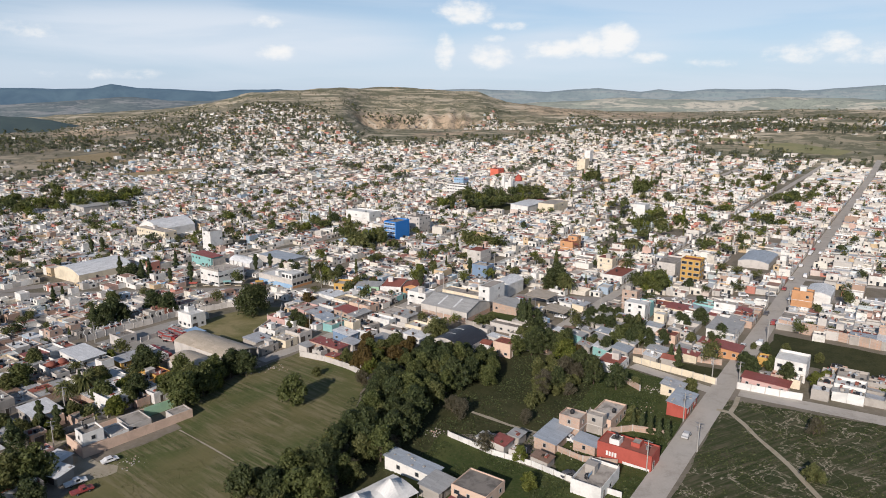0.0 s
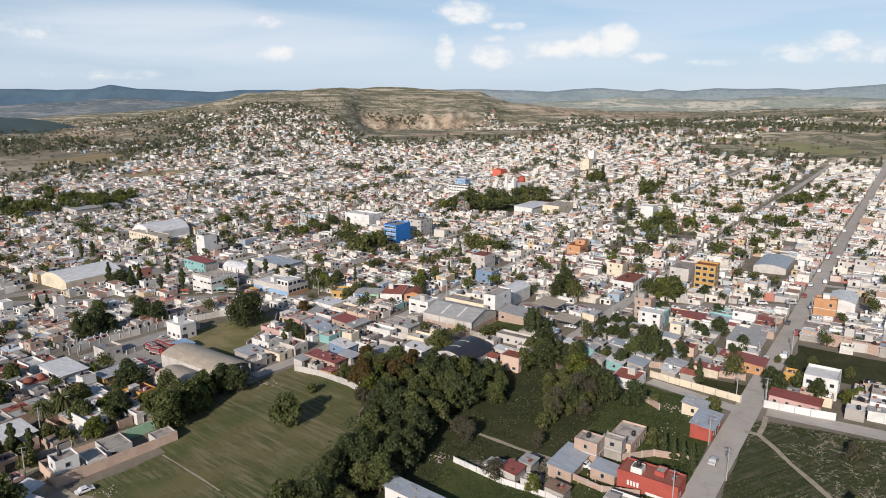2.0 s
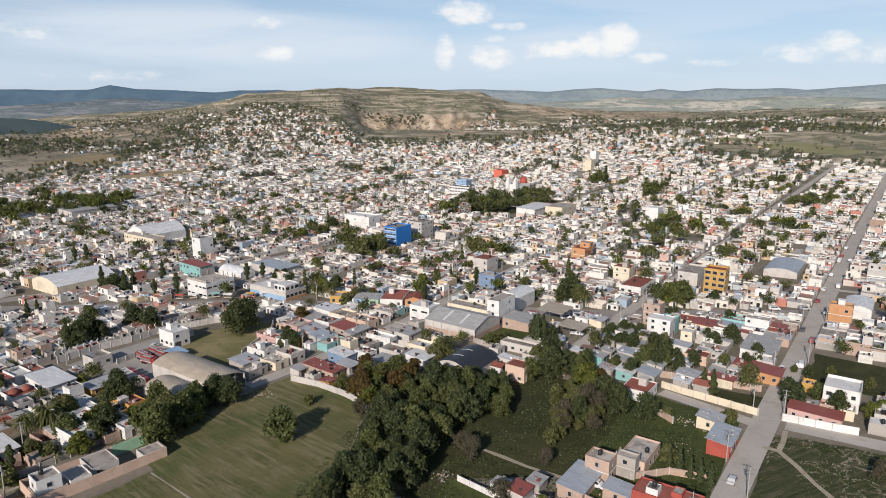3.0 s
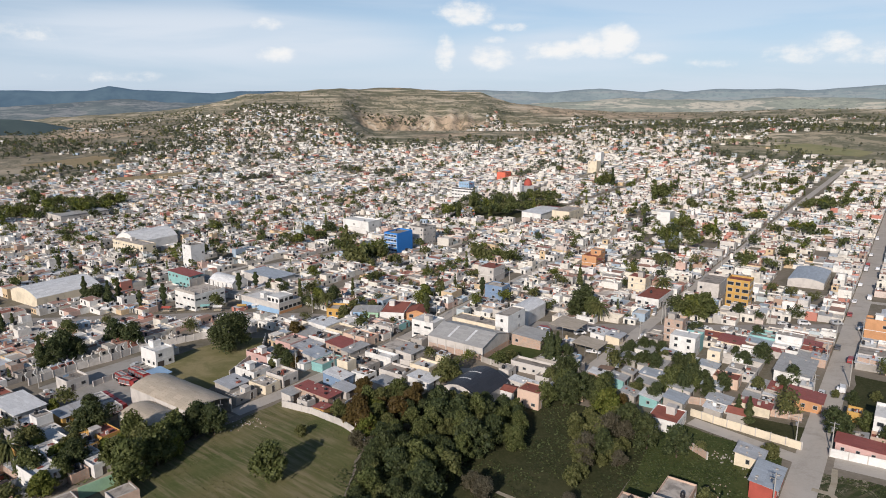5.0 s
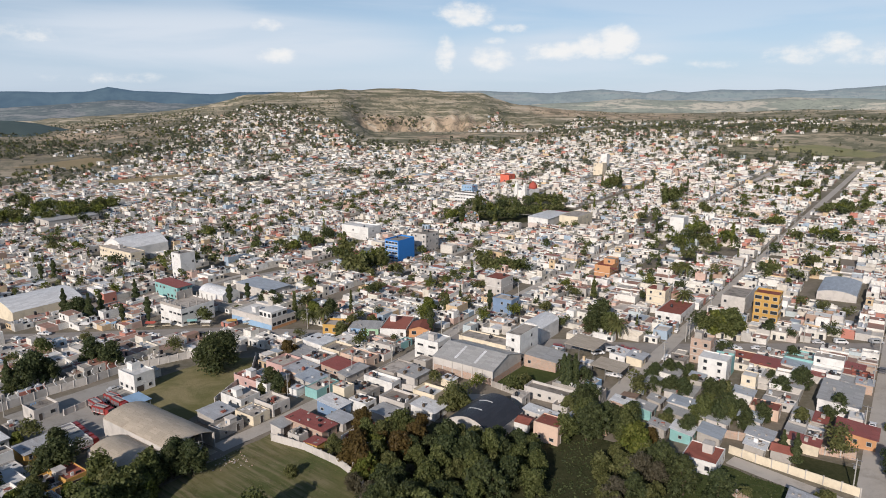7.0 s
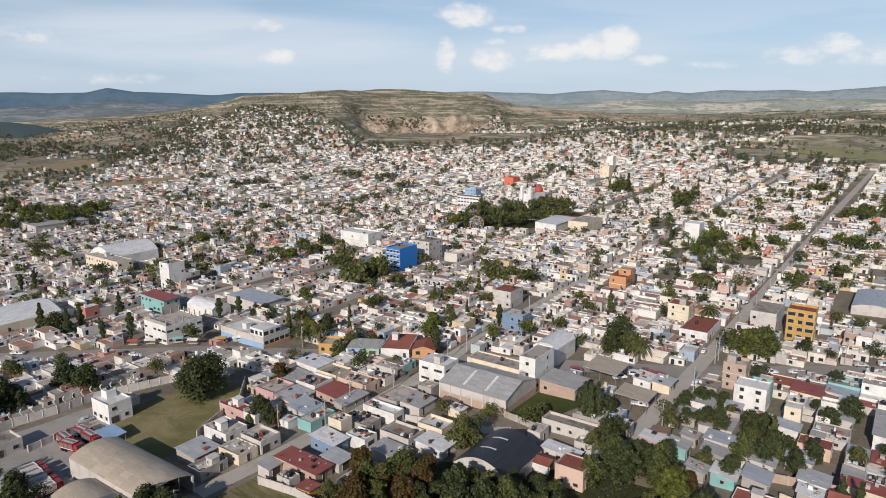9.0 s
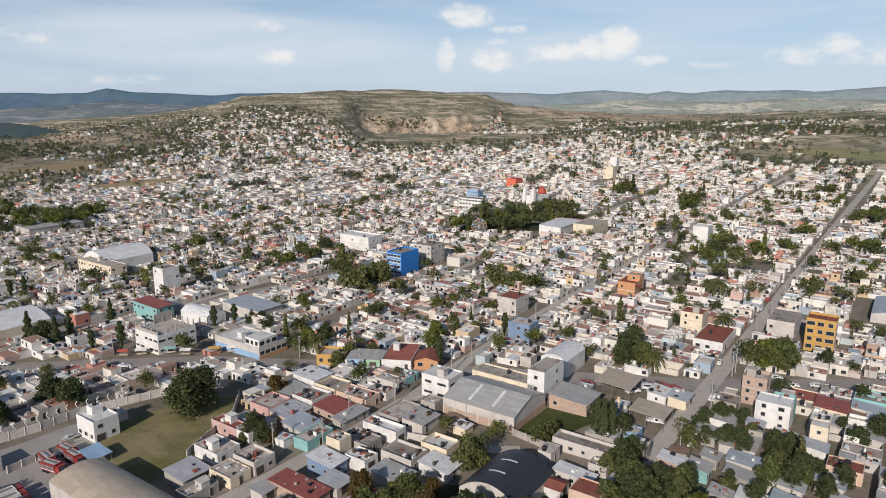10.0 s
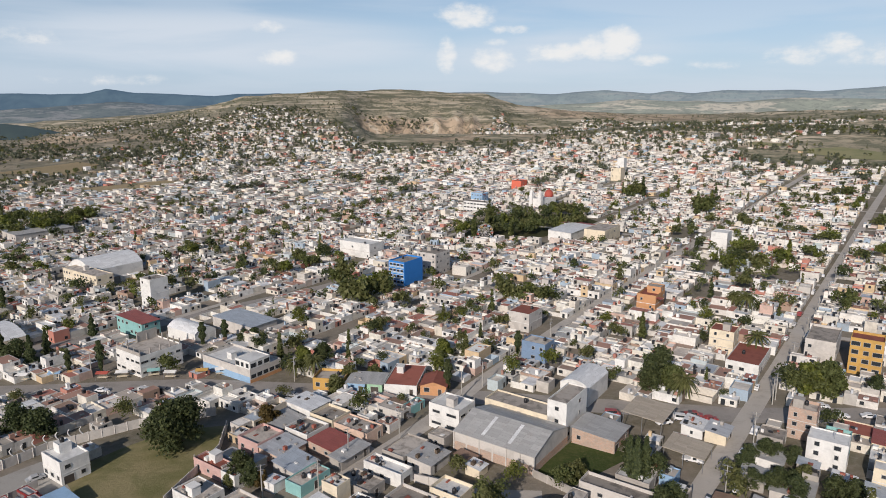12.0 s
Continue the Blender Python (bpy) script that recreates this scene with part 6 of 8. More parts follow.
def near_street(x, y, reach):
    for pts, half, (bx0, bx1, by0, by1) in LANES:
        lim = half + reach
        if x < bx0 - lim or x > bx1 + lim or y < by0 - lim or y > by1 + lim:
            continue
        for (x0, y0), (x1, y1) in zip(pts, pts[1:]):
            dx, dy = x1 - x0, y1 - y0
            t = max(0.0, min(1.0, ((x - x0) * dx + (y - y0) * dy) / (dx * dx + dy * dy)))
            if (x - x0 - t * dx) ** 2 + (y - y0 - t * dy) ** 2 < lim * lim:
                return True
    return False


BOXES = []


def taken(x, y, w=0.0, d=0.0):
    """Whether a footprint turned with the street grid touches a reserved place."""
    spots = [(x, y)]
    for a, b in ((-0.48, -0.48), (0.48, -0.48), (0.48, 0.48), (-0.48, 0.48), (0, 0.48), (0, -0.48), (0.48, 0), (-0.48, 0)):
        if w:
            spots.append((x + GC * a * w - GS * b * d, y + GS * a * w + GC * b * d))
    for poly, (x0, x1, y0, y1) in BOXES:
        for px, py in spots:
            if x0 <= px <= x1 and y0 <= py <= y1 and inside(poly, px, py):
                return True
    return False


for poly in RESERVED:
    xs, ys = [p[0] for p in poly], [p[1] for p in poly]
    BOXES.append((poly, (min(xs), max(xs), min(ys), max(ys))))


HAMLET = 0.24


def town_share(x, y):
    """How densely the land is built up, 0 to 1."""
    a, d = bearing(x, y)
    if d < 95 or ((a < -36 or a > 46) and d > 420):
        return 0.0
    edge = table([(-36, 950), (-24, 1020), (-21, 1090), (-18, 1260), (-15, 1540), (-12, 1760), (-9, 1840), (-6, 1720), (-3.5, 1500), (-1.5, 1300), (1.5, 1230), (6, 1230), (10, 1220),
                  (13, 1300), (16, 1400), (20, 1540), (22, 1540), (24, 1340), (26.5, 1210), (28, 1060), (36, 1020), (46, 1000)], a)
    s = 0.93 * (1 - smooth(edge * 0.84, edge, d))
    s *= 1 - 0.32 * smooth(800, 1300, d)
    if d > 1000:
        k = smooth(1000, 1250, d)
        s *= 1 - k + k * (0.25 + 0.95 * smooth(-0.35, 0.4, noise.noise(Vector((x / 60, y / 60, 3.0)))))
    s = max(s, 0.45 * smooth(7, 9, a) * (1 - smooth(16, 19, a)) * smooth(1510, 1540, d) * (1 - smooth(1600, 1640, d)))
    s = max(s, HAMLET * (1 if d > 700 else 0) * smooth(0.0, 0.25, noise.noise(Vector((x / 160, y / 160, 7.0)))) * (1 - smooth(1700, 2000, d)) * (1 if a < -13 or a > 9 else 0))
    hole = noise.noise(Vector((x / 75, y / 75, 2.0)))
    if hole > 0.33 and d > 330:
        s *= 0.5
    return s


rng = random.Random(11)
WALL_NAMES = ["white"] * 17 + ["cream"] * 5 + ["grey"] * 11 + ["pale grey"] * 12 + ["pink"] * 2 + ["peach"] * 2 + ["brick"] * 5 + ["orange", "yellow", "teal", "green", "light blue"]
NEAR_HOUSES = 180
LOTS, GAPS = [], []
LINES = [-290, -205, -120, -40, 41, 107, 185, 262, 335, 410, 490, 575, 660]
LINES = list(range(-930, -290, 80)) + LINES + list(range(735, 1900, 80))
HALVES = {41: 3.9, 107: 3.0, 185: 3.2}
rows = []
for v0, v1 in zip(LINES, LINES[1:]):
    lo, hi = v0 + HALVES.get(v0, 2.6), v1 - HALVES.get(v1, 2.6)
    n = round((hi - lo) / 8.4)
    rows += [(lo + (hi - lo) * k / n, (hi - lo) / n, 180 if k >= n / 2 else 0) for k in range(n)]
for v, d0, facing in rows:
    u = -20.0 + rng.uniform(0, 8)
    while u < 2400:
        w0 = rng.uniform(6.0, 12.0)
        x, y = grid_xy(u + w0 / 2, v + d0 / 2)
        a, dist = bearing(x, y)
        if (-36 < a < 46 and dist < 2100) or (-58 < a < 62 and dist < 420):
            share = town_share(x, y)
            if share > 0.02 and not near_street(x, y, min(w0, d0) * 0.5 - (0.4 if dist < 330 else 1.5)) and not taken(x, y, w0 if dist < 700 else 0, d0):
                if rng.random() < share * 0.95:
                    LOTS.append((dist, x, y, w0, d0, rng.random(), facing))
                else:
                    GAPS.append((dist, x, y))
        u += w0
LOTS.sort()
# small huts and lean-tos on whatever ground is left between the near houses
SMALL = []
FULL = [(*grid_uv(l[1], l[2]), l[3], l[4]) for l in LOTS if l[0] < 320]
u = 60.0
while u < 400:
    v = -80.0
    while v < 330:
        cu, cv = u + rng.uniform(-0.8, 0.8), v + rng.uniform(-0.8, 0.8)
        x, y = grid_xy(cu, cv)
        a, dist = bearing(x, y)
        w0, d0 = rng.uniform(3.4, 5.2), rng.uniform(3.4, 5.2)
        if 95 < dist < 300 and -46 < a < 52 and not near_street(x, y, 2.4) and not taken(x, y, w0, d0):
            if all(abs(cu - p) > (w + w0) / 2 or abs(cv - q) > (d + d0) / 2 for p, q, w, d in FULL):
                FULL.append((cu, cv, w0, d0))
                if rng.random() < 0.62:
                    SMALL.append((dist, x, y, w0, d0, rng.random(), rng.choice((0, 180))))
                else:
                    GAPS.append((dist, x, y))
        v += 2.2
    u += 2.2
SMALL.sort()
YARDS = []


def split_lot(r, w, d, tall, most=74, least=27):
    """Cuts a lot into a few built or open pieces: x0, x1, y0, y1, height (0: a yard), roof."""
    pieces, todo = [], [(-w / 2, w / 2, -d / 2, d / 2)]
    while todo:
        x0, x1, y0, y1 = todo.pop()
        area = (x1 - x0) * (y1 - y0)
        if area > most or (area > least and r.random() < 0.45):
            t = r.uniform(0.34, 0.66)
            if x1 - x0 > y1 - y0:
                m = x0 + (x1 - x0) * t
                todo += [(x0, m - 0.02, y0, y1), (m + 0.02, x1, y0, y1)]
            else:
                m = y0 + (y1 - y0) * t
                todo += [(x0, x1, y0, m - 0.02), (x0, x1, m + 0.02, y1)]
        else:
            pieces.append((x0, x1, y0, y1))
    out = []
    for k, box in enumerate(pieces):
        q = r.random()
        if q < 0.19 and len(pieces) > 1:
            out.append((*box, 0.0, "yard"))
        elif q < 0.46:
            out.append((*box, r.uniform(1.9, 3.0), r.choice(("sheet", "grey sheet", "grey sheet", "white sheet", "blue sheet", "red sheet", "rust sheet", "rust sheet"))))
        else:
            h = r.uniform(2.1, 3.3) if r.random() > tall else r.choice((4.5, 4.8, 5.0, 5.2, 7.4 if tall > 0.15 else 4.9))
            out.append((*box, h, r.choice(("concrete",) * 7 + ("white",) * 3 + ("red",) * 3)))
    return out


WORDS = {"concrete": "grey flat roofs", "red": "red flat roofs", "white": "white flat roofs", "sheet": "metal sheet roofs", "white sheet": "white sheet roofs",
         "red sheet": "red sheet roofs", "grey sheet": "grey sheet roofs", "blue sheet": "blue-grey sheet roofs", "rust sheet": "rusty brown sheet roofs"}
for dist, x, y, w0, d0, q, facing in LOTS[:NEAR_HOUSES] + SMALL[:60]:
    r = random.Random(int(q * 1e6))
    east = x > 62 and y < 300
    pieces = split_lot(r, w0 - 0.06, d0 - 0.06, 0.06 if dist < 190 or east else 0.14)
    built = [p for p in pieces if p[4] > 0]
    if not built:
        GAPS.append((dist, x, y))
        continue
    main = max(built, key=lambda p: (p[1] - p[0]) * (p[3] - p[2]) * p[4])
    # extra grey walls in the east put a cloud's shade into the paint
    color = r.choice(WALL_NAMES + (["grey"] * 14 + ["pale grey"] * 8 if east else []))
    shade = {"grey": "bare grey block", "brick": "raw brick"}.get(color, color + " painted")
    high = {0: "one-storey", 1: "two-storey", 2: "three-storey"}[int(main[4] > 4) + int(main[4] > 7)]
    ob = thing("house", x, y, TURN + facing, f"{high} {shade} house with {WORDS[main[5]]}", "house", "houses of the town", z=gz(x, y))
    for x0, x1, y0, y1, h, roof in pieces:
        w, d, cx, cy = x1 - x0, y1 - y0, (x0 + x1) / 2, (y0 + y1) / 2
        own = color if r.random() < 0.6 else r.choice(("grey", "pale grey", "white", "brick", "cream"))
        if roof == "yard":
            s = Solid()
            s.tray(x0, x1, y0, y1, -0.9, r.uniform(1.7, 2.4), 0.14)
            part("yard_wall", s, WALLS[r.choice(("grey", "pale grey", "brick", "white"))], ob)
            s = Solid()
            clutter(r, s, x0, x1, y0, y1, 0.1, 16, (0, 0, 1, 2))
            if r.random() < 0.7 and w > 2 and d > 2:
                part("lean_to", sheet_roof(x0 + 0.1, x0 + w * r.uniform(0.35, 0.6), y0 + 0.1, y1 - 0.1, r.uniform(1.9, 2.4), r.uniform(0.1, 0.35)), ROOFS[r.choice(("sheet", "rust sheet", "grey sheet", "white sheet"))], ob)
            if s.v:
                tagged(part("yard_clutter", s, [WALLS["grey"], SHEET, ROOF_RED], ob), kind="stuff")
            px, py = cx, cy
            c, sn = math.cos(radians(TURN + facing)), math.sin(radians(TURN + facing))
            YARDS.append((dist, x + c * px - sn * py, y + sn * px + c * py))
        elif "sheet" in roof:
            rise = r.uniform(0.2, 0.5)
            s = Solid()
            s.faces([(x0, y0, -0.9), (x1, y0, -0.9), (x1, y1, -0.9), (x0, y1, -0.9), (x0, y0, h), (x1, y0, h), (x1, y1, h + rise), (x0, y1, h + rise)],
                    [(0, 1, 5, 4), (1, 2, 6, 5), (2, 3, 7, 6), (3, 0, 4, 7), (4, 5, 6, 7)])
            part("wall", s, WALLS[own], ob)
            k = rise / d
            part("roof", sheet_roof(x0 - 0.2, x1 + 0.2, y0 - 0.35, y1 + 0.2, h + 0.06 - 0.35 * k, rise + 0.55 * k), ROOFS[roof], ob)
            s = Solid()
            clutter(r, s, x0, x1, y0, y1, h + rise * 0.5, 5, (0, 1, 2))
            if s.v:
                tagged(part("roof_clutter", s, [WALLS["grey"], BARK, ROOF_RED], ob), kind="stuff")
        else:
            floors = 1 + int(h > 4) + int(h > 7)
            block(ob, r, x0, x1, y0, y1, 0.0, h, own, roof, floors, r.choice((0.15, 0.3, 0.5, 0.8)), 0.45, r.random() < 0.7, r.choice(("sn", "se", "sw", "nsew")), (1.1, 1.1), 2.4)
            s = Solid()
            clutter(r, s, x0, x1, y0, y1, h, 14, (0, 0, 1, 1, 2, 3, 4))
            if s.v:
                tagged(part("roof_clutter", s, [WALLS["grey"], TANK, ROOF_RED, WALLS["white"], SHEET_BLUE], ob), kind="stuff")
            if r.random() < 0.35:
                part("water_tank", tank_mesh(), None, ob, at=pose(r.uniform(x0 + 0.7, x1 - 0.7), r.uniform(y0 + 0.7, y1 - 0.7), h))
            if r.random() < 0.12:
                roof_bits(ob, r, 2.4, 2.4, h, 1.0)


def town_stuff(name, lots, label, windows=True):
    """Distant houses as one mesh: walls with parapets, roofs, roof rooms, tanks, windows."""
    r = random.Random(len(lots))
    s = Solid()
    index = {"concrete": 1, "white": 2, "red": 3, "red sheet": 3, "yard": 0}

    for dist, x, y, w, d, q, facing in lots:
        z = gz(x, y) - 0.2
        ang = radians(TURN + facing + r.uniform(-2, 2)) if dist < 1100 else r.uniform(0, 3)
        c, sn = math.cos(ang), math.sin(ang)

        def turned(px, py, pz):
            return (x + c * px - sn * py, y + sn * px + c * py, z + pz)

        if dist < 1000:
            pieces = split_lot(r, w, d, 0.09, 50, 22) if dist < 720 else split_lot(r, w, d, 0.09, 80, 34)
        else:
            pieces = [(-w / 2, w * r.uniform(0.05, 0.4), -d / 2, d * r.uniform(0.2, 0.5), r.choice((2.2, 2.5, 2.6, 4.6)), r.choice(("concrete", "concrete", "white", "sheet", "red")))]
        rooms = []
        for x0, x1, y0, y1, h, roof in pieces:
            if h > 2.3 and "sheet" not in roof and (x1 - x0) * (y1 - y0) > 24 and r.random() < 0.12:
                rooms.append((x0, (x0 + x1) / 2, y0, y1 - (y1 - y0) * r.uniform(0.1, 0.5), h, h + 2.3, "concrete"))
        blocks = [(x0, x1, y0, y1, -2.0, h if h else r.uniform(1.6, 2.2), roof) for x0, x1, y0, y1, h, roof in pieces] + rooms
        for x0, x1, y0, y1, z0, z1, roof in blocks:
            if roof == "yard":
                YARDS.append((dist, *turned((x0 + x1) / 2, (y0 + y1) / 2, 0)[:2]))
            kind = index.get(roof, 4)
            t, p = 0.18, r.choice((0.15, 0.3, 0.6)) if kind in (1, 2) else 0.03
            o = [(x0, y0), (x1, y0), (x1, y1), (x0, y1)]
            i = [(x0 + t, y0 + t), (x1 - t, y0 + t), (x1 - t, y1 - t), (x0 + t, y1 - t)]
            low = z1 if roof != "yard" else 0.0
            pts = [(px, py, z0) for px, py in o] + [(px, py, z1 + p) for px, py in o] + [(px, py, z1 + p) for px, py in i] + [(px, py, low) for px, py in i]
            pts = [turned(*pp) for pp in pts]
            f = []
            for e in range(4):
                g = (e + 1) % 4
                f += [(e, g, 4 + g, 4 + e), (4 + e, 4 + g, 8 + g, 8 + e), (8 + e, 8 + g, 12 + g, 12 + e)]
            s.faces(pts, f, 0)
            if roof == "yard":
                continue
            s.faces(pts[12:], [(0, 1, 2, 3)], kind)
            if dist < 700:
                for _ in range(r.randint(0, 3)):
                    e, ff, hh = r.uniform(0.2, 0.7), r.uniform(0.2, 0.6), r.choice((0.3, 0.5, 1.0, 1.4))
                    px, py = r.uniform(x0 + 0.8, max(x0 + 0.81, x1 - 0.8)), r.uniform(y0 + 0.8, max(y0 + 0.81, y1 - 0.8))
                    v8 = [turned(px + sx * e, py + sy * ff, z1 + zz) for zz in (-0.02, hh) for sx, sy in ((-1, -1), (1, -1), (1, 1), (-1, 1))]
                    s.faces(v8, [(0, 1, 5, 4), (1, 2, 6, 5), (2, 3, 7, 6), (3, 0, 4, 7), (4, 5, 6, 7)], r.choice((0, 7, 3, 4, 7, 2)))
            if windows:
                for side in range(4):
                    (ax, ay), (bx, by) = o[side], o[(side + 1) % 4]
                    length = math.hypot(bx - ax, by - ay)
                    n = int(length / 2.4)
                    if n < 1:
                        continue
                    nx, ny = (by - ay) / length, -(bx - ax) / length
                    base = max(z0, 0.0)
                    for fl in range(max(1, int((z1 - base) / 2.6))):
                        for q2 in range(n):
                            if r.random() < 0.5:
                                m = (q2 + 0.5) / n
                                cx, cy, hw = ax + (bx - ax) * m, ay + (by - ay) * m, r.uniform(0.4, 0.7)
                                tx, ty = (bx - ax) / length * hw, (by - ay) / length * hw
                                za, zb = base + fl * 2.7 + r.choice((0.9, 0.9, 0.1)), base + fl * 2.7 + 2.0
                                e = 0.05
                                s.quad(*[turned(px + nx * e, py + ny * e, pz) for px, py, pz in ((cx - tx, cy - ty, za), (cx + tx, cy + ty, za), (cx + tx, cy + ty, zb), (cx - tx, cy - ty, zb))], m=6)
    ob = new(name, s.mesh(name, [FAR_WALL, FAR_ROOF, FAR_WHITE, FAR_RED, SHEET_FAR, FAR_ROOF, GLASS, TANK]))
    return tagged(ob, label, "houses", kind="stuff")


FAR_WALL = palette("town_walls", [(0.78, 0.76, 0.71), (0.68, 0.62, 0.52), (0.80, 0.78, 0.74), (0.50, 0.47, 0.43), (0.66, 0.62, 0.57), (0.62, 0.52, 0.46), (0.76, 0.73, 0.66), (0.68, 0.62, 0.53), (0.56, 0.53, 0.49),
                                 (0.80, 0.78, 0.74), (0.70, 0.66, 0.57), (0.40, 0.27, 0.20), (0.79, 0.77, 0.72), (0.50, 0.47, 0.43), (0.66, 0.62, 0.55), (0.74, 0.71, 0.65), (0.78, 0.76, 0.72), (0.58, 0.40, 0.33), (0.72, 0.68, 0.62), (0.55, 0.51, 0.46), (0.46, 0.52, 0.53), (0.76, 0.73, 0.68), (0.72, 0.67, 0.58), (0.62, 0.58, 0.52), (0.74, 0.71, 0.66), (0.50, 0.20, 0.15), (0.34, 0.43, 0.52), (0.62, 0.46, 0.28)], amount=0.4)
FAR_ROOF = palette("town_roofs", [(0.55, 0.50, 0.44), (0.66, 0.59, 0.52), (0.72, 0.66, 0.59), (0.46, 0.42, 0.38), (0.76, 0.72, 0.66), (0.62, 0.55, 0.48), (0.40, 0.36, 0.31), (0.80, 0.76, 0.70), (0.78, 0.74, 0.68), (0.70, 0.64, 0.56)], amount=0.45)
FAR_WHITE = palette("white_roofs", [(0.80, 0.79, 0.75), (0.74, 0.72, 0.68), (0.82, 0.81, 0.79)], amount=0.25)
FAR_RED = palette("red_roofs", [(0.40, 0.16, 0.12), (0.36, 0.20, 0.15), (0.42, 0.24, 0.18)], amount=0.4)
SHEET_FAR = palette("sheet_roofs", [(0.62, 0.64, 0.66), (0.76, 0.76, 0.76), (0.55, 0.57, 0.60), (0.48, 0.41, 0.34), (0.31, 0.20, 0.145), (0.40, 0.46, 0.53), (0.44, 0.43, 0.41)], rough=0.5, amount=0.4)
REST = LOTS[NEAR_HOUSES:] + SMALL[60:]
town_stuff("town_houses", [l for l in REST if l[0] < 650], "low flat-roofed white, cream and grey town houses")
town_stuff("far_town_houses", [l for l in REST if 650 <= l[0] < 1150], "distant pale flat-roofed town houses")
town_stuff("hill_houses", [l for l in REST if l[0] >= 1150], "small pale houses scattered up the hillside")

# ---- trees ----
PLANTS = {}


def plant(key, x, y, size=1.0, label="", build=None, category="tree", group=""):
    """Sets a tree of a kind; the first one is built, the others are copies."""
    m = pose(x, y, gz(x, y) - 0.05, 0, 0, rng.uniform(0, 360))
    if key not in PLANTS:
        PLANTS[key] = ob = build()
        tagged(ob, label, category, group)
        ob.matrix_basis = m
        return ob
    ob = copy_thing(PLANTS[key], m @ Matrix.Diagonal((size * rng.uniform(0.9, 1.1), size * rng.uniform(0.9, 1.1), size, 1)))
    if label:
        tagged(ob, label, "", group)
    return ob


KINDS = [
    ("broad_a", lambda: broad_tree(1, 9.0, 7.0, LEAF["green"], 3300), "green broadleaf tree with an uneven crown"),
    ("broad_b", lambda: broad_tree(2, 8.0, 5.6, LEAF["olive"], 2900), "olive-green tree with a loose crown"),
    ("broad_c", lambda: broad_tree(3, 10.5, 7.4, LEAF["dark"], 3500), "dark green tree with a dense crown"),
    ("broad_d", lambda: broad_tree(4, 6.5, 5.0, LEAF["bright"], 3000), "bright green round-crowned tree"),
    ("broad_e", lambda: broad_tree(5, 8.5, 5.5, LEAF["rust"], 3600), "brownish autumn-coloured tree with a loose crown"),
    ("broad_f", lambda: broad_tree(6, 11.0, 5.6, LEAF["green"], 3600, lobes=20), "tall green tree with an irregular crown"),
    ("big_tree", lambda: broad_tree(12, 13.5, 12.5, LEAF["dark"], 10000, 0.40, 0.12, 26), "very large dark green tree with a dense round crown"),
    ("bush", lambda: broad_tree(7, 3.2, 3.8, LEAF["olive"], 1500, 0.26, 0.06, 11), "low olive-green bush in rough grass"),
    ("twigs", lambda: broad_tree(8, 5.5, 4.6, LEAF["grey"], 2000, 0.2, 0.1), "dry grey-brown bush with bare twigs"),
    ("cypress", lambda: cypress(9, 11.0, 1.35, LEAF["dark"], 2000), "slender dark green cypress tree"),
    ("conifer", lambda: cypress(10, 12.0, 2.3, LEAF["dark"], 3200), "broad dark green conifer tree"),
    ("palm", lambda: palm(11, 6.8, LEAF["olive"], 4.3), "date palm with a drooping crown"),
]
BY_KEY = {k: (b, l) for k, b, l in KINDS}


def tree(key, x, y, size=1.0, group=""):
    b, l = BY_KEY[key]
    return plant(key, x, y, size, l, b, "palm" if key == "palm" else "bush" if key in ("bush", "twigs") else "tree", group)


def grove(poly, spacing, keys, size=(0.8, 1.2), seed=1, group="trees of the grove"):
    r = random.Random(seed)
    xs, ys = [p[0] for p in poly], [p[1] for p in poly]
    y = min(ys)
    while y < max(ys):
        x = min(xs)
        while x < max(xs):
            px, py = x + r.uniform(-0.4, 0.4) * spacing, y + r.uniform(-0.4, 0.4) * spacing
            if inside(poly, px, py):
                tree(r.choice(keys), px, py, r.uniform(*size), group)
            x += spacing
        y += spacing


# the grove beside the field
grove([(-34, 146), (-12, 168), (-4, 188), (-2, 210), (8, 224), (20, 224), (30, 212), (22, 196), (10, 176), (2, 160), (-14, 140), (-30, 122)], 4.6, ["broad_a", "broad_b", "broad_c", "broad_f", "broad_c", "broad_b", "twigs", "broad_c"], (0.6, 1.0), 3)
grove([(-4, 212), (-10, 224), (-6, 236), (10, 236), (12, 224)], 4.6, ["broad_b", "broad_e", "broad_e", "broad_f", "broad_d"], (0.65, 1.0), 5)
grove([(54, 220), (50, 230), (58, 234), (68, 230), (68, 222)], 4.8, ["broad_c", "broad_a", "broad_c"], (0.5, 0.8), 9)
grove([(24, 202), (28, 222), (38, 228), (42, 218), (34, 198)], 4.8, ["broad_c", "broad_c", "broad_a", "broad_c"], (0.5, 0.85), 6)
grove([(44, 186), (49, 204), (57, 217), (66, 216), (63, 200), (57, 187)], 4.0, ["bush", "bush", "bush", "twigs"], (0.7, 1.4), 8, "bushes beside the grove")
grove([(-72, 214), (-60, 202), (-50, 212), (-58, 226)], 4.8, ["broad_a", "broad_b", "broad_d"], (0.8, 1.15), 7)
tree("broad_a", -28, 195.5, 1.05)
tree("big_tree", -56, 289, 1.0)

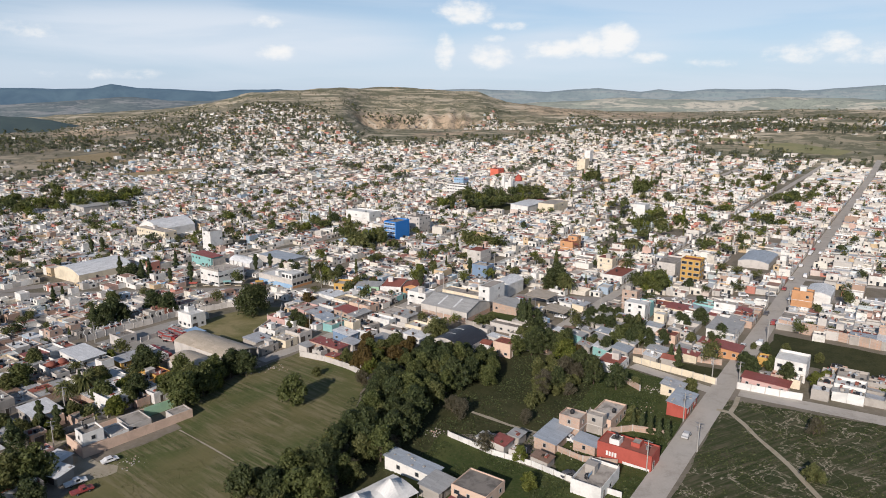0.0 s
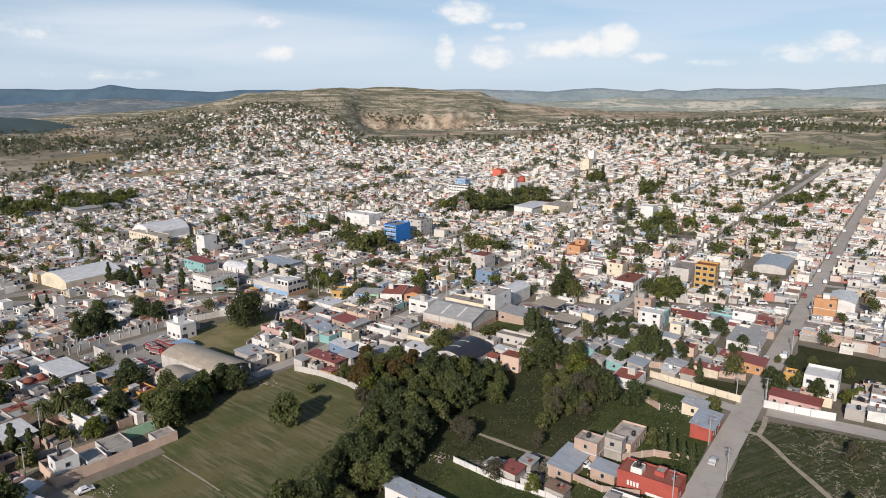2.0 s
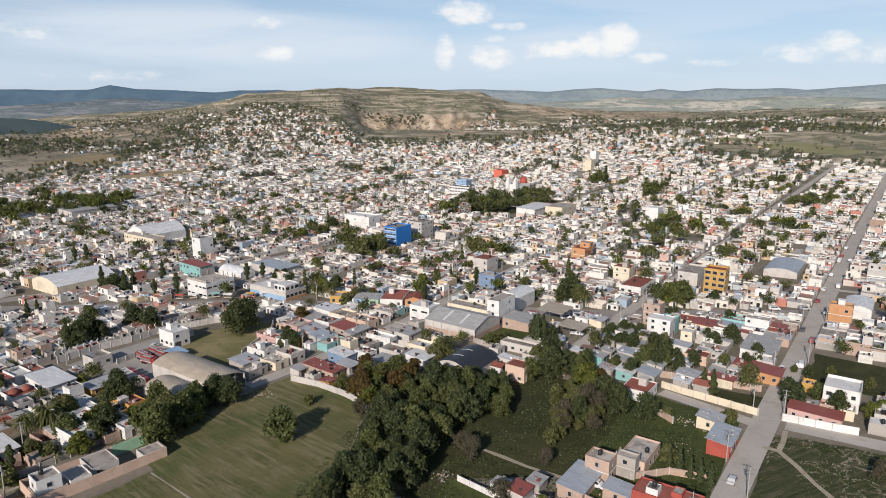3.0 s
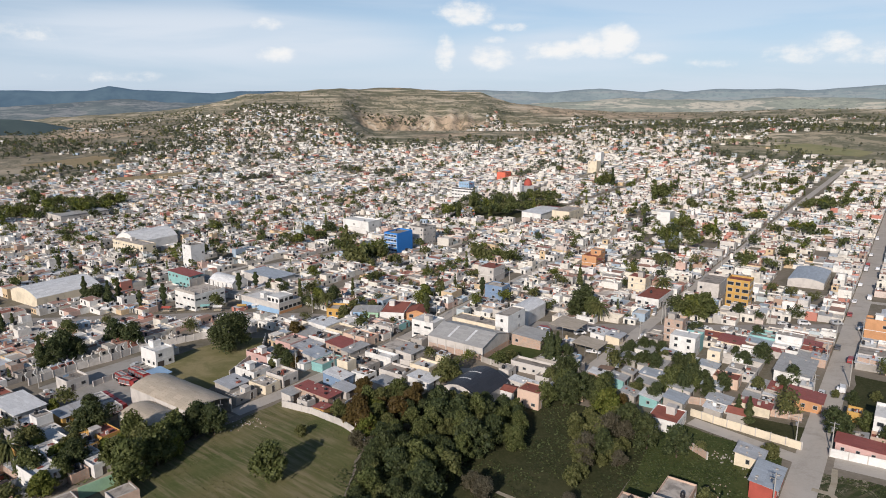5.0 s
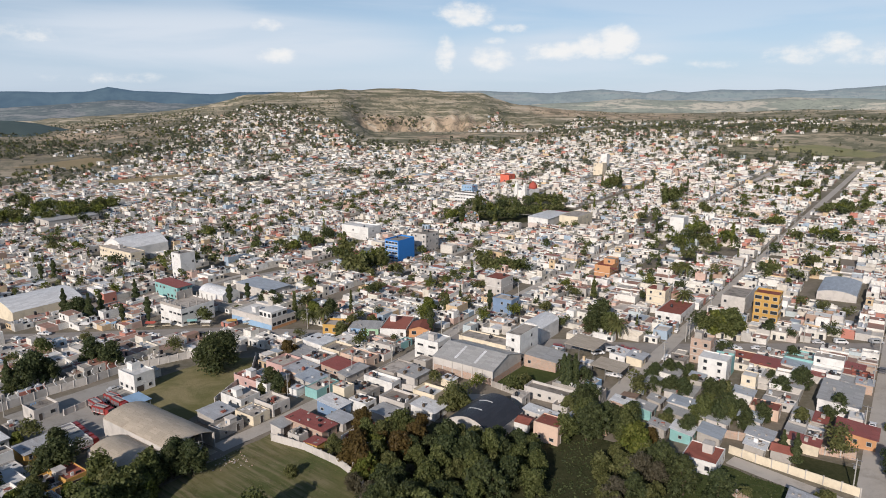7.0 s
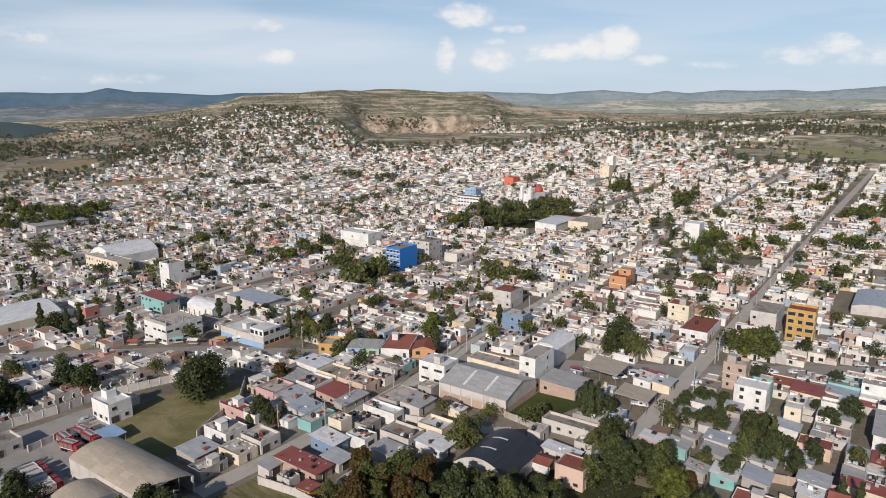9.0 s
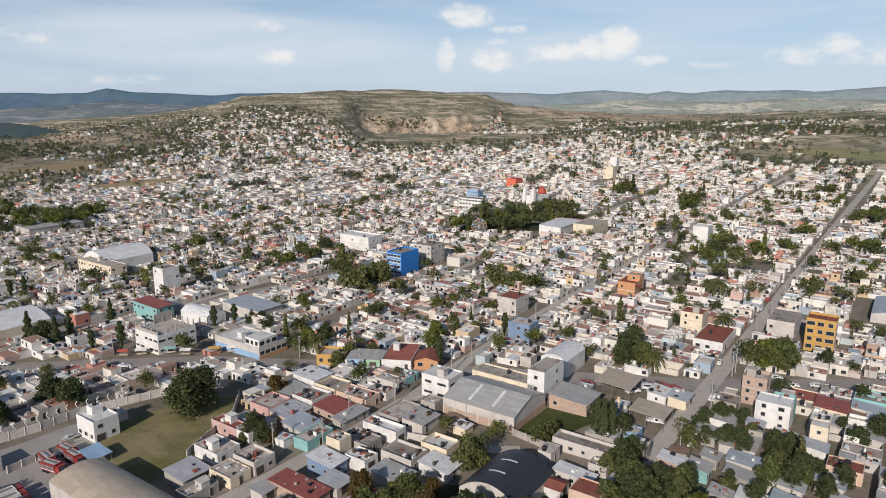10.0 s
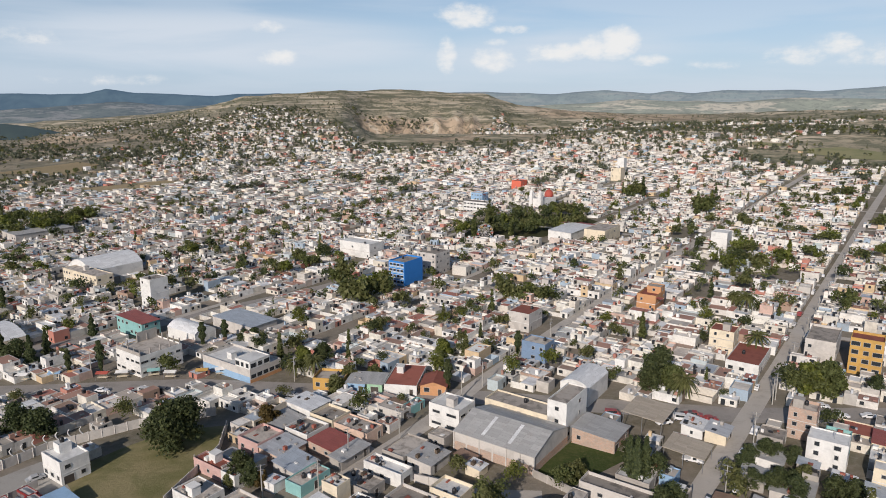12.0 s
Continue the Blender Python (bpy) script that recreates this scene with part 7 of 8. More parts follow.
# trees that stand singly
S = tree
S("broad_a", -117.9, 218.6, 1.0)
S("broad_b", -123.0, 237.6, 0.9)
S("broad_b", -90.2, 156.2, 1.2)
S("broad_a", -85.9, 158.1, 1.1)
S("broad_b", -91.7, 194.3, 0.7)
S("broad_d", -80.0, 195.4, 0.9)
S("broad_d", -89.8, 215.0, 0.7)
S("broad_c", -82.1, 224.1, 0.8)
S("broad_a", -67.3, 205.6, 0.9)
S("broad_a", -61.1, 198.7, 1.25)
S("broad_a", -57.1, 206.3, 1.1)
S("broad_b", -61.9, 211.2, 1.1)
S("broad_a", -55.0, 214.8, 1.0)
S("broad_c", -51.1, 219.9, 0.8)
S("broad_c", -47.6, 223.3, 0.8)
S("broad_b", -120.3, 214.6, 0.9)
S("broad_b", -107.7, 186.6, 0.8)
S("bush", -102.0, 185.9, 1.3)
S("broad_b", -98.8, 188.9, 0.6)
S("bush", -90.8, 181.2, 1.2)
S("broad_c", -98.7, 176.0, 0.7)
S("broad_a", -77.8, 200.9, 0.7)
S("bush", -86.2, 192.5, 1.3)
S("broad_b", -80.5, 213.7, 0.8)
S("conifer", -118.3, 277.9, 1.1)
S("broad_c", -115.5, 280.1, 0.9)
S("broad_c", -113.9, 285.3, 1.15)
S("broad_c", -110.0, 287.5, 0.8)
S("broad_c", -102.1, 301.3, 0.95)
S("broad_c", -95.0, 299.0, 0.9)
S("conifer", -149.5, 321.6, 0.7)
S("conifer", -154.2, 322.3, 0.7)
S("broad_a", -85.6, 202.8, 0.9)
S("broad_b", -92.5, 217.5, 0.9)
S("broad_d", -82.3, 209.0, 0.9)
S("broad_c", -80.4, 225.3, 0.9)
S("broad_c", -84.8, 236.3, 0.7)
S("palm", -94.0, 209.1, 0.6)
S("broad_c", -46.3, 220.7, 0.8)
S("broad_c", -51.1, 224.6, 0.8)
S("broad_d", -99.3, 243.9, 0.5)
S("cypress", -174.5, 434.3, 1.0)
S("cypress", -180.0, 432.0, 0.9)
S("cypress", -68.1, 366.0, 1.0)
S("cypress", -61.1, 370.9, 0.9)
S("broad_c", -53.9, 369.6, 0.6)
S("broad_c", -50.5, 370.6, 0.6)
S("conifer", -116.7, 387.9, 0.85)
S("conifer", -124.8, 367.6, 0.9)
S("conifer", -137.9, 362.5, 1.1)
S("broad_c", -132.1, 361.7, 0.9)
S("conifer", -125.4, 357.3, 1.0)
S("cypress", -107.2, 345.0, 0.9)
S("cypress", -97.4, 346.7, 1.1)
S("palm", -23.6, 331.8, 1.0)
S("broad_d", -27.8, 338.7, 1.3)
S("palm", -29.9, 332.9, 0.8)
S("broad_c", -21.4, 344.1, 0.8)
S("bush", -15.6, 319.1, 1.5)
S("bush", -12.0, 327.0, 1.6)
S("broad_b", -3.8, 328.5, 0.6)
S("broad_e", -33.1, 297.2, 0.85)
S("broad_e", -29.8, 266.2, 0.55)
S("broad_c", -35.5, 270.4, 0.7)
S("broad_c", -32.6, 266.6, 0.6)
S("broad_b", -37.3, 267.3, 0.5)
S("cypress", 45.8, 338.9, 0.9)
S("cypress", 18.8, 313.4, 1.0)
S("broad_d", 20.2, 343.5, 1.0)
S("broad_c", 84.4, 310.3, 1.15)
S("broad_a", 85.3, 301.9, 1.0)
S("palm", 86.5, 296.6, 1.0)
S("broad_c", 78.8, 303.1, 0.8)
S("palm", 146.5, 371.1, 1.1)
S("palm", 143.8, 376.4, 1.0)
S("palm", 125.9, 327.4, 1.0)
S("broad_d", 124.5, 295.1, 1.4)
S("broad_a", 126.7, 292.2, 1.2)
S("broad_d", 130.8, 294.0, 1.2)
S("conifer", 56.6, 255.1, 1.0)
S("conifer", 59.1, 256.3, 0.95)
S("conifer", 56.1, 258.4, 0.9)
S("broad_c", 62.9, 257.4, 0.6)
S("broad_b", 20.3, 245.5, 1.0)
S("broad_b", 22.5, 246.5, 0.7)
S("bush", 42.1, 258.9, 1.2)
S("bush", 45.0, 261.2, 1.0)
S("broad_c", 81.6, 249.7, 0.48)
S("broad_c", 85.2, 247.6, 0.54)
S("broad_c", 90.2, 248.3, 0.48)
S("broad_c", 94.5, 261.2, 0.41)
S("broad_a", 86.5, 228.1, 0.61)
S("broad_c", 89.7, 226.4, 0.61)
S("broad_c", 96.3, 230.4, 0.54)
S("broad_c", 78.2, 230.5, 0.41)
S("broad_b", 52.4, 239.5, 0.7)
S("broad_c", 66.8, 229.7, 0.7)
S("broad_a", 90.6, 233.5, 0.68)
S("broad_a", 93.3, 228.0, 0.75)
S("broad_c", 97.9, 229.7, 0.54)
S("broad_b", 78.0, 225.7, 0.41)
S("broad_c", 125.5, 227.7, 0.61)
S("broad_c", 119.4, 223.7, 0.48)
S("broad_c", 119.2, 251.1, 0.41)
S("broad_c", 91.1, 262.4, 0.48)
S("broad_c", 83.9, 257.4, 0.54)
S("broad_c", 96.2, 258.3, 0.48)
S("conifer", 98.5, 205.0, 0.7)
S("conifer", 97.8, 209.2, 0.6)
S("palm", 79.3, 193.0, 0.4)
S("broad_c", 118.2, 198.0, 0.68)
S("broad_c", 119.5, 195.9, 0.61)
S("broad_a", 126.9, 196.6, 0.61)
S("broad_c", 125.9, 187.7, 0.68)
S("broad_a", 132.4, 192.0, 0.54)
S("broad_d", 133.8, 184.8, 0.68)
S("broad_d", 137.9, 185.9, 0.68)
S("broad_c", 133.4, 212.1, 0.41)
S("broad_b", 141.6, 213.0, 0.41)
S("broad_b", 146.3, 201.5, 0.48)
S("broad_b", 131.8, 216.9, 0.34)
S("bush", 95.4, 188.9, 1.0)
S("broad_c", 72.6, 191.6, 0.8)
S("broad_c", 67.0, 196.8, 0.9)
S("broad_c", 66.1, 206.2, 0.8)
S("bush", 70.3, 170.9, 1.1)
S("conifer", 70.8, 165.8, 0.5)
S("conifer", 71.9, 162.5, 0.5)
S("conifer", 73.5, 160.7, 0.5)
S("conifer", 69.1, 167.7, 0.45)
S("conifer", 75.1, 158.9, 0.5)
S("twigs", 26.5, 159.7, 1.0)
S("broad_d", 34.4, 154.4, 0.6)
S("broad_d", 33.8, 141.7, 0.6)
S("twigs", 40.0, 173.6, 0.8)
S("broad_c", 54.4, 194.4, 0.7)
S("broad_b", 49.0, 191.0, 0.7)
S("bush", 43.9, 183.9, 1.2)
S("broad_d", 63.2, 216.7, 1.2)
S("twigs", 114.7, 156.3, 0.9)
S("broad_b", 101.5, 136.2, 0.48)
S("twigs", -3.3, 203.0, 1.0)
S("twigs", -7.1, 207.9, 0.9)
S("twigs", 22.1, 179.6, 1.1)
S("twigs", 20.1, 183.6, 1.0)
S("bush", -22.5, 217.2, 0.9)
S("broad_b", 116.4, 157.6, 0.55)
S("broad_b", 100.3, 134.9, 0.6)
# gardens of the quarter east of the hall
S("broad_c", 56.0, 239.5, 0.80)
S("broad_c", 60.1, 243.1, 0.70)
S("broad_a", 54.3, 230.7, 0.90)
S("broad_c", 56.0, 226.2, 0.90)
S("broad_c", 62.7, 229.5, 0.60)
S("broad_f", 63.4, 224.3, 0.70)
S("broad_c", 95.2, 240.8, 0.70)
S("broad_c", 97.1, 237.7, 0.75)
S("broad_c", 93.3, 228.9, 0.80)
S("broad_a", 87.5, 229.7, 0.80)
S("broad_c", 86.7, 248.1, 0.55)
S("broad_c", 87.9, 243.3, 0.60)
S("broad_b", 94.3, 250.1, 0.60)
S("broad_b", 102.4, 259.1, 0.50)
S("broad_c", 86.4, 259.8, 0.50)
S("broad_c", 91.0, 260.9, 0.55)
S("broad_c", 117.2, 242.0, 0.60)
S("broad_c", 101.9, 225.2, 0.60)
S("broad_c", 125.8, 245.3, 0.70)
S("broad_b", 111.1, 222.7, 0.70)
S("broad_c", 95.4, 222.5, 0.60)
S("broad_a", 47.8, 225.1, 0.80)
S("broad_c", 135.2, 265.2, 0.55)
S("broad_c", 141.8, 291.2, 0.60)
S("bush", 75.4, 227.7, 1.20)
S("broad_c", 79.4, 222.5, 0.60)
ALL = [("broad_a", 3), ("broad_b", 3), ("broad_c", 4), ("broad_d", 2), ("broad_e", 1), ("bush", 3), ("cypress", 2), ("conifer", 1), ("palm", 1)]
POOL = [k for k, n in ALL for _ in range(n)]
FAR_TREES = []
GAPS.sort()
for dist, x, y in GAPS:
    if dist < 185:
        tree(rng.choice(POOL), x, y, rng.uniform(0.5, 0.95), "garden trees")
    elif rng.random() < (0.55 if dist < 340 else 0.6 if dist < 700 else 0.4):
        FAR_TREES.append((x, y, rng.uniform(4.5, 9.5)))


def scatter(poly, count, size, seed):
    r = random.Random(seed)
    xs, ys = [p[0] for p in poly], [p[1] for p in poly]
    for _ in range(count):
        x, y = r.uniform(min(xs), max(xs)), r.uniform(min(ys), max(ys))
        if inside(poly, x, y):
            FAR_TREES.append((x, y, r.uniform(*size)))


def polar(*pairs):
    return [(d * math.sin(radians(a)), 55 + d * math.cos(radians(a))) for a, d in pairs]


for dist, x, y in YARDS:
    if dist < 170:
        if rng.random() < 0.5:
            tree(rng.choice(POOL), x, y, rng.uniform(0.4, 0.75), "garden trees")
    elif dist < 1000 and rng.random() < 0.26:
        FAR_TREES.append((x, y, rng.uniform(3.0, 7.0)))
for dist, x, y, w, d, r, facing in LOTS[NEAR_HOUSES:]:
    if r < (0.12 if dist < 700 else 0.10):
        FAR_TREES.append((x + w * 0.5, y - d * 0.5, 4.0 + (30 if dist < 700 else 20) * r))
scatter([(50, 562), (100, 550), (160, 590), (150, 640), (80, 640)], 150, (7, 12), 1)
scatter(polar((22, 1420), (30, 1380), (40, 1330), (40, 1480), (30, 1560), (22, 1600)), 900, (5, 10), 2)
scatter(polar((-40, 1120), (-28, 1180), (-22, 1260), (-22, 1420), (-30, 1500), (-42, 1500)), 900, (6, 11), 3)
scatter(polar((-36, 600), (-22, 640), (-20, 700), (-34, 720)), 300, (8, 13), 4)
scatter(polar((-17, 1000), (-8, 1080), (-8, 1240), (-17, 1250)), 160, (4, 7), 5)
scatter(polar((-17, 1250), (-3, 1250), (-3, 1750), (-14, 1700)), 620, (3, 6.5), 6)
scatter(polar((-2, 1640), (3, 1600), (4, 1700), (-3, 1720)), 160, (6, 10), 7)
scatter(polar((-34, 1150), (-14, 1300), (-14, 2100), (-34, 2100)), 2600, (3, 7), 11)
scatter(polar((-26, 1450), (20, 1500), (20, 2300), (-26, 2300)), 1700, (2.5, 5.5), 8)
scatter(polar((18, 1500), (44, 1500), (44, 2600), (18, 2600)), 800, (3, 7), 9)
scatter(polar((-30, 900), (42, 900), (42, 1350), (-30, 1350)), 260, (4, 7), 10)


def far_trees(name, items, label, mats, leafs, size):
    """Distant trees in one mesh: short trunks and ragged crowns."""
    r = np.random.default_rng(len(items))
    pts = []
    for x, y, h in items:
        k = max(18, int(leafs * h / 8))
        lobes = []
        slim = r.random() < 0.12
        for q in range(5):
            if slim:
                lobes.append(((0.0, 0.0, h * (0.2 + 0.22 * q)), (h * (0.15 - 0.024 * q), h * (0.15 - 0.024 * q), h * 0.17)))
            else:
                lobes.append(((r.uniform(-0.28, 0.28) * h, r.uniform(-0.28, 0.28) * h, h * r.uniform(0.4, 0.75)), (h * 0.24, h * 0.24, h * 0.22)))
        p, way = lobes_cloud(r, lobes, k)
        pts.append(cards(r, p, way, size * h / 8, 0.7) + np.array([x, y, gz(x, y)]))
    pts = np.concatenate(pts)
    ob = new(name, leaf_mesh(name, pts, mats))
    which = r.integers(0, len(mats), len(items))
    index = []
    for (x, y, h), m in zip(items, which):
        index += [int(m)] * max(18, int(leafs * h / 8))
    ob.data.polygons.foreach_set("material_index", index)
    return tagged(ob, label, "trees", kind="stuff")



def clump(x, y, reach, count, height):
    r = random.Random(int(x * 13 + y * 7))
    for _ in range(count):
        a, d = r.uniform(0, 6.28), reach * math.sqrt(r.random())
        FAR_TREES.append((x + d * math.cos(a), y + d * math.sin(a), height * r.uniform(0.75, 1.2)))


clump(-201, 504, 10.8, 5, 8.0)
clump(-159, 469, 8.0, 4, 8.0)
clump(-109, 461, 3.6, 2, 10.0)
clump(-117, 549, 9.8, 8, 9.0)
clump(-293, 687, 26.2, 16, 11.0)
clump(-333, 731, 10.1, 7, 11.0)
clump(-362, 913, 12.3, 4, 7.0)
clump(-405, 974, 13.2, 5, 8.0)
clump(-324, 913, 9.9, 3, 7.0)
clump(-190, 700, 25.2, 12, 4.0)
clump(-190, 752, 15.5, 7, 7.0)
clump(-215, 938, 15.6, 7, 8.0)
clump(-161, 867, 11.0, 5, 9.0)
clump(-141, 863, 14.2, 6, 9.0)
clump(-144, 710, 6.3, 3, 7.0)
clump(-100, 685, 7.1, 3, 8.0)
clump(-368, 1135, 56.5, 16, 9.0)
clump(-345, 1193, 39.6, 15, 9.0)
clump(-319, 1254, 26.2, 9, 9.0)
clump(-204, 1131, 18.7, 6, 7.0)
clump(-151, 1050, 21.3, 8, 7.0)
clump(-57, 478, 5.0, 3, 10.0)
clump(-45, 504, 9.9, 8, 8.0)
clump(-36, 519, 6.5, 4, 9.0)
clump(-23, 451, 6.6, 6, 12.0)
clump(-10, 424, 12.5, 16, 11.0)
clump(6, 410, 4.3, 5, 8.0)
clump(7, 873, 15.4, 9, 9.0)
clump(24, 800, 9.9, 5, 8.0)
clump(-36, 903, 11.2, 5, 10.0)
clump(-88, 892, 6.4, 4, 9.0)
clump(-86, 1165, 19.0, 7, 8.0)
clump(-30, 1210, 29.0, 9, 8.0)
clump(42, 1173, 37.2, 11, 7.0)
clump(65, 1006, 16.3, 6, 7.0)
clump(150, 1009, 12.7, 5, 7.0)
clump(165, 824, 13.6, 6, 8.0)
clump(215, 910, 13.8, 6, 8.0)
clump(203, 967, 16.0, 5, 8.0)
clump(213, 829, 6.1, 3, 10.0)
clump(62, 412, 10.9, 10, 8.0)
clump(54, 414, 4.4, 4, 9.0)
clump(71, 400, 6.5, 5, 8.0)
clump(84, 408, 4.4, 5, 9.0)
clump(226, 703, 9.2, 7, 14.0)
clump(244, 687, 6.4, 4, 9.0)
clump(239, 609, 8.2, 6, 13.0)
clump(267, 649, 5.2, 3, 10.0)
clump(249, 552, 8.9, 6, 9.0)
clump(199, 471, 8.3, 7, 9.0)
clump(173, 445, 7.7, 5, 8.0)
clump(191, 441, 7.1, 6, 10.0)
clump(205, 445, 5.2, 5, 11.0)
clump(263, 524, 7.4, 5, 7.0)
clump(229, 456, 5.4, 4, 7.0)
clump(263, 493, 5.9, 5, 9.0)
clump(247, 452, 7.7, 6, 9.0)
clump(392, 663, 8.0, 5, 10.0)
clump(351, 629, 6.4, 3, 7.0)
clump(356, 723, 16.2, 8, 8.0)
clump(314, 605, 12.1, 6, 6.0)
clump(304, 526, 6.4, 3, 7.0)
clump(330, 528, 12.5, 9, 9.0)
clump(354, 537, 10.6, 7, 9.0)
clump(266, 443, 5.5, 5, 9.0)
clump(265, 428, 5.4, 5, 9.0)
clump(469, 959, 15.8, 6, 9.0)
clump(417, 974, 7.5, 3, 8.0)
clump(477, 745, 7.8, 3, 6.0)
clump(267, 907, 8.2, 3, 12.0)
clump(95, 1171, 19.1, 5, 7.0)
clump(158, 1310, 31.8, 7, 7.0)
clump(-152, 528, 1.0, 1, 8.0)
clump(287, 749, 10.0, 3, 8.0)
clump(323, 740, 13.1, 4, 7.0)
clump(123, 439, 8.9, 6, 6.0)
clump(168, 371, 6.6, 4, 7.0)
clump(187, 368, 5.3, 5, 8.0)
clump(218, 381, 7.2, 5, 7.0)
clump(213, 418, 6.0, 4, 7.0)
clump(26, 461, 4.2, 3, 6.0)
clump(32, 390, 6.2, 4, 6.0)
clump(-4, 370, 5.9, 6, 7.0)
clump(34, 828, 13.4, 4, 7.0)
clump(-152, 586, 9.8, 4, 6.0)
clump(-102, 576, 9.4, 4, 6.0)
clump(-189, 534, 7.1, 4, 7.0)

FAR_TREES = [t for t in FAR_TREES if not near_street(t[0], t[1], 1.0)]
mats = [LEAF["green"], LEAF["dark"], LEAF["olive"], LEAF["green"], LEAF["bright"], LEAF["olive"]]
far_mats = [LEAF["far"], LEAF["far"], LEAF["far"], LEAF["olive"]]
near_ones = [t for t in FAR_TREES if bearing(t[0], t[1])[1] < 340]
mid = [t for t in FAR_TREES if 340 <= bearing(t[0], t[1])[1] < 750]
far = [t for t in FAR_TREES if bearing(t[0], t[1])[1] >= 750]
far_trees("garden_trees", near_ones, "green garden trees between the nearer houses", mats, 620, 0.39)
far_trees("town_trees", mid, "scattered green garden trees among the roofs", mats, 160, 0.64)
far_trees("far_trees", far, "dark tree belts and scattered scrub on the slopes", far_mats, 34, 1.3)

# ---- vehicles, poles and stalls ----
CARS = {k: None for k in ("saloon", "van", "pickup")}
CAR_WORDS = {"saloon": "small parked car on the street", "van": "boxy parked van on the street", "pickup": "parked pickup truck beside the road"}


def park(kind, x, y, rot):
    m = pose(x, y, gz(x, y) + 0.07, 0, 0, rot)
    if CARS[kind] is None:
        CARS[kind] = ob = car(kind)
        tagged(ob, CAR_WORDS[kind], "car" if kind == "saloon" else kind, "parked vehicles")
        ob.matrix_basis = m
    else:
        copy_thing(CARS[kind], m)


for kind, x, y, rot in (("saloon", 81, 160, TURN), ("pickup", -72.5, 153.5, 38), ("pickup", -75.6, 157.4, 38), ("saloon", -71.3, 167.4, 40), ("van", 49, 162.5, -42), ("saloon", 44.5, 145.5, 20), ("saloon", 136, 221, TURN),
                        ("van", 17.5, 256.5, -40), ("pickup", 74, 263, -30), ("saloon", 78, 250, 60), ("van", 75, 283, 10), ("saloon", -86, 277, 40), ("saloon", -84, 268, 20), ("saloon", -29, 318, -20), ("saloon", -20, 326, -15)):
    park(kind, x, y, rot)
lane = random.Random(21)
for v, lo, hi, n, side in ((107, 250, 560, 17, 2.7), (41, 240, 700, 15, 2.4), (186, 260, 640, 10, 2.2)):
    for _ in range(n):
        x, y = grid_xy(lane.uniform(lo, hi), v + lane.choice((-1, 1)) * side)
        park(lane.choice(("saloon", "saloon", "saloon", "van", "pickup")), x, y, TURN + lane.choice((0, 180)) + lane.uniform(-4, 4))
for _ in range(38):
    t = lane.random()
    x, y = -150 + 340 * t, 337 - 62 * t + lane.choice((-4.4, 4.4, -2)) - (6 if t > 0.3 else 0)
    park(lane.choice(("saloon", "saloon", "van", "pickup")), x, y, -13 + lane.uniform(-8, 8))


def fire_truck(x, y, rot, label, paint):
    ob = thing("truck", x, y, rot, label, "truck", "vehicles in the station yard")
    s = Solid()
    s.box(-3.6, 1.6, -1.2, 1.2, 0.7, 2.6)
    part("body", s, paint, ob)
    s = Solid()
    s.tray(-3.5, 1.5, -1.1, 1.1, 2.6, 2.78, 0.12)
    s.box(-3.38, 1.38, -0.98, 0.98, 2.55, 2.66, 1)
    s.box(-2.8, 0.9, -0.25, 0.25, 2.66, 2.86, 2)
    part("roof_rack", s, [paint, WALLS["pale grey"], STEEL], ob, "grey roof deck with a ladder")
    for sy in (-1.205, 1.205):
        s = Solid()
        for k in range(3):
            s.box(-3.3 + 1.6 * k, -1.95 + 1.6 * k, min(sy, sy * 1.02), max(sy, sy * 1.02), 1.25, 2.3)
        part("side_shutter", s, STEEL if paint is PLASTIC_RED else WALLS["pale grey"], ob, "grey roller shutters")
    s = Solid()
    s.box(-3.63, 1.6, -1.235, 1.235, 0.95, 1.12)
    part("stripe", s, WALLS["white"] if paint is PLASTIC_RED else PLASTIC_RED, ob, "contrasting stripe")
    c = Solid()
    c.faces([(1.7, -1.15, 0.6), (3.5, -1.15, 0.6), (3.5, 1.15, 0.6), (1.7, 1.15, 0.6), (1.7, -1.1, 2.5), (3.0, -1.1, 2.5), (3.0, 1.1, 2.5), (1.7, 1.1, 2.5)],
            [(0, 3, 2, 1), (0, 1, 5, 4), (1, 2, 6, 5), (2, 3, 7, 6), (3, 0, 4, 7), (4, 5, 6, 7)])
    cab = part("cab", c, PLASTIC_RED, ob)
    g = Solid()
    g.quad((3.38, -0.95, 1.5), (3.38, 0.95, 1.5), (3.07, 0.9, 2.4), (3.07, -0.9, 2.4))
    part("windscreen", g, GLASS, cab)
    for wx in (-2.6, -1.4, 2.6):
        for wy in (-1.1, 1.1):
            t = Solid()
            t.tube((wx, wy - 0.15, 0.48), (wx, wy + 0.15, 0.48), 0.48, 0.48, 12)
            part("wheel", t, RUBBER, ob)


for k, (x, y) in enumerate(((-85.5, 263.0), (-82.2, 267.0), (-82.3, 259.2), (-79.0, 263.4))):
    fire_truck(x, y, -45 + (8 * k) % 20, "red rescue truck parked in the station yard", PLASTIC_RED)
for k in range(5):
    fire_truck(-87.5 + 2.1 * k, 247.5 - 2.3 * k, 48, "red truck with a white box body in the yard", WALLS["white"])


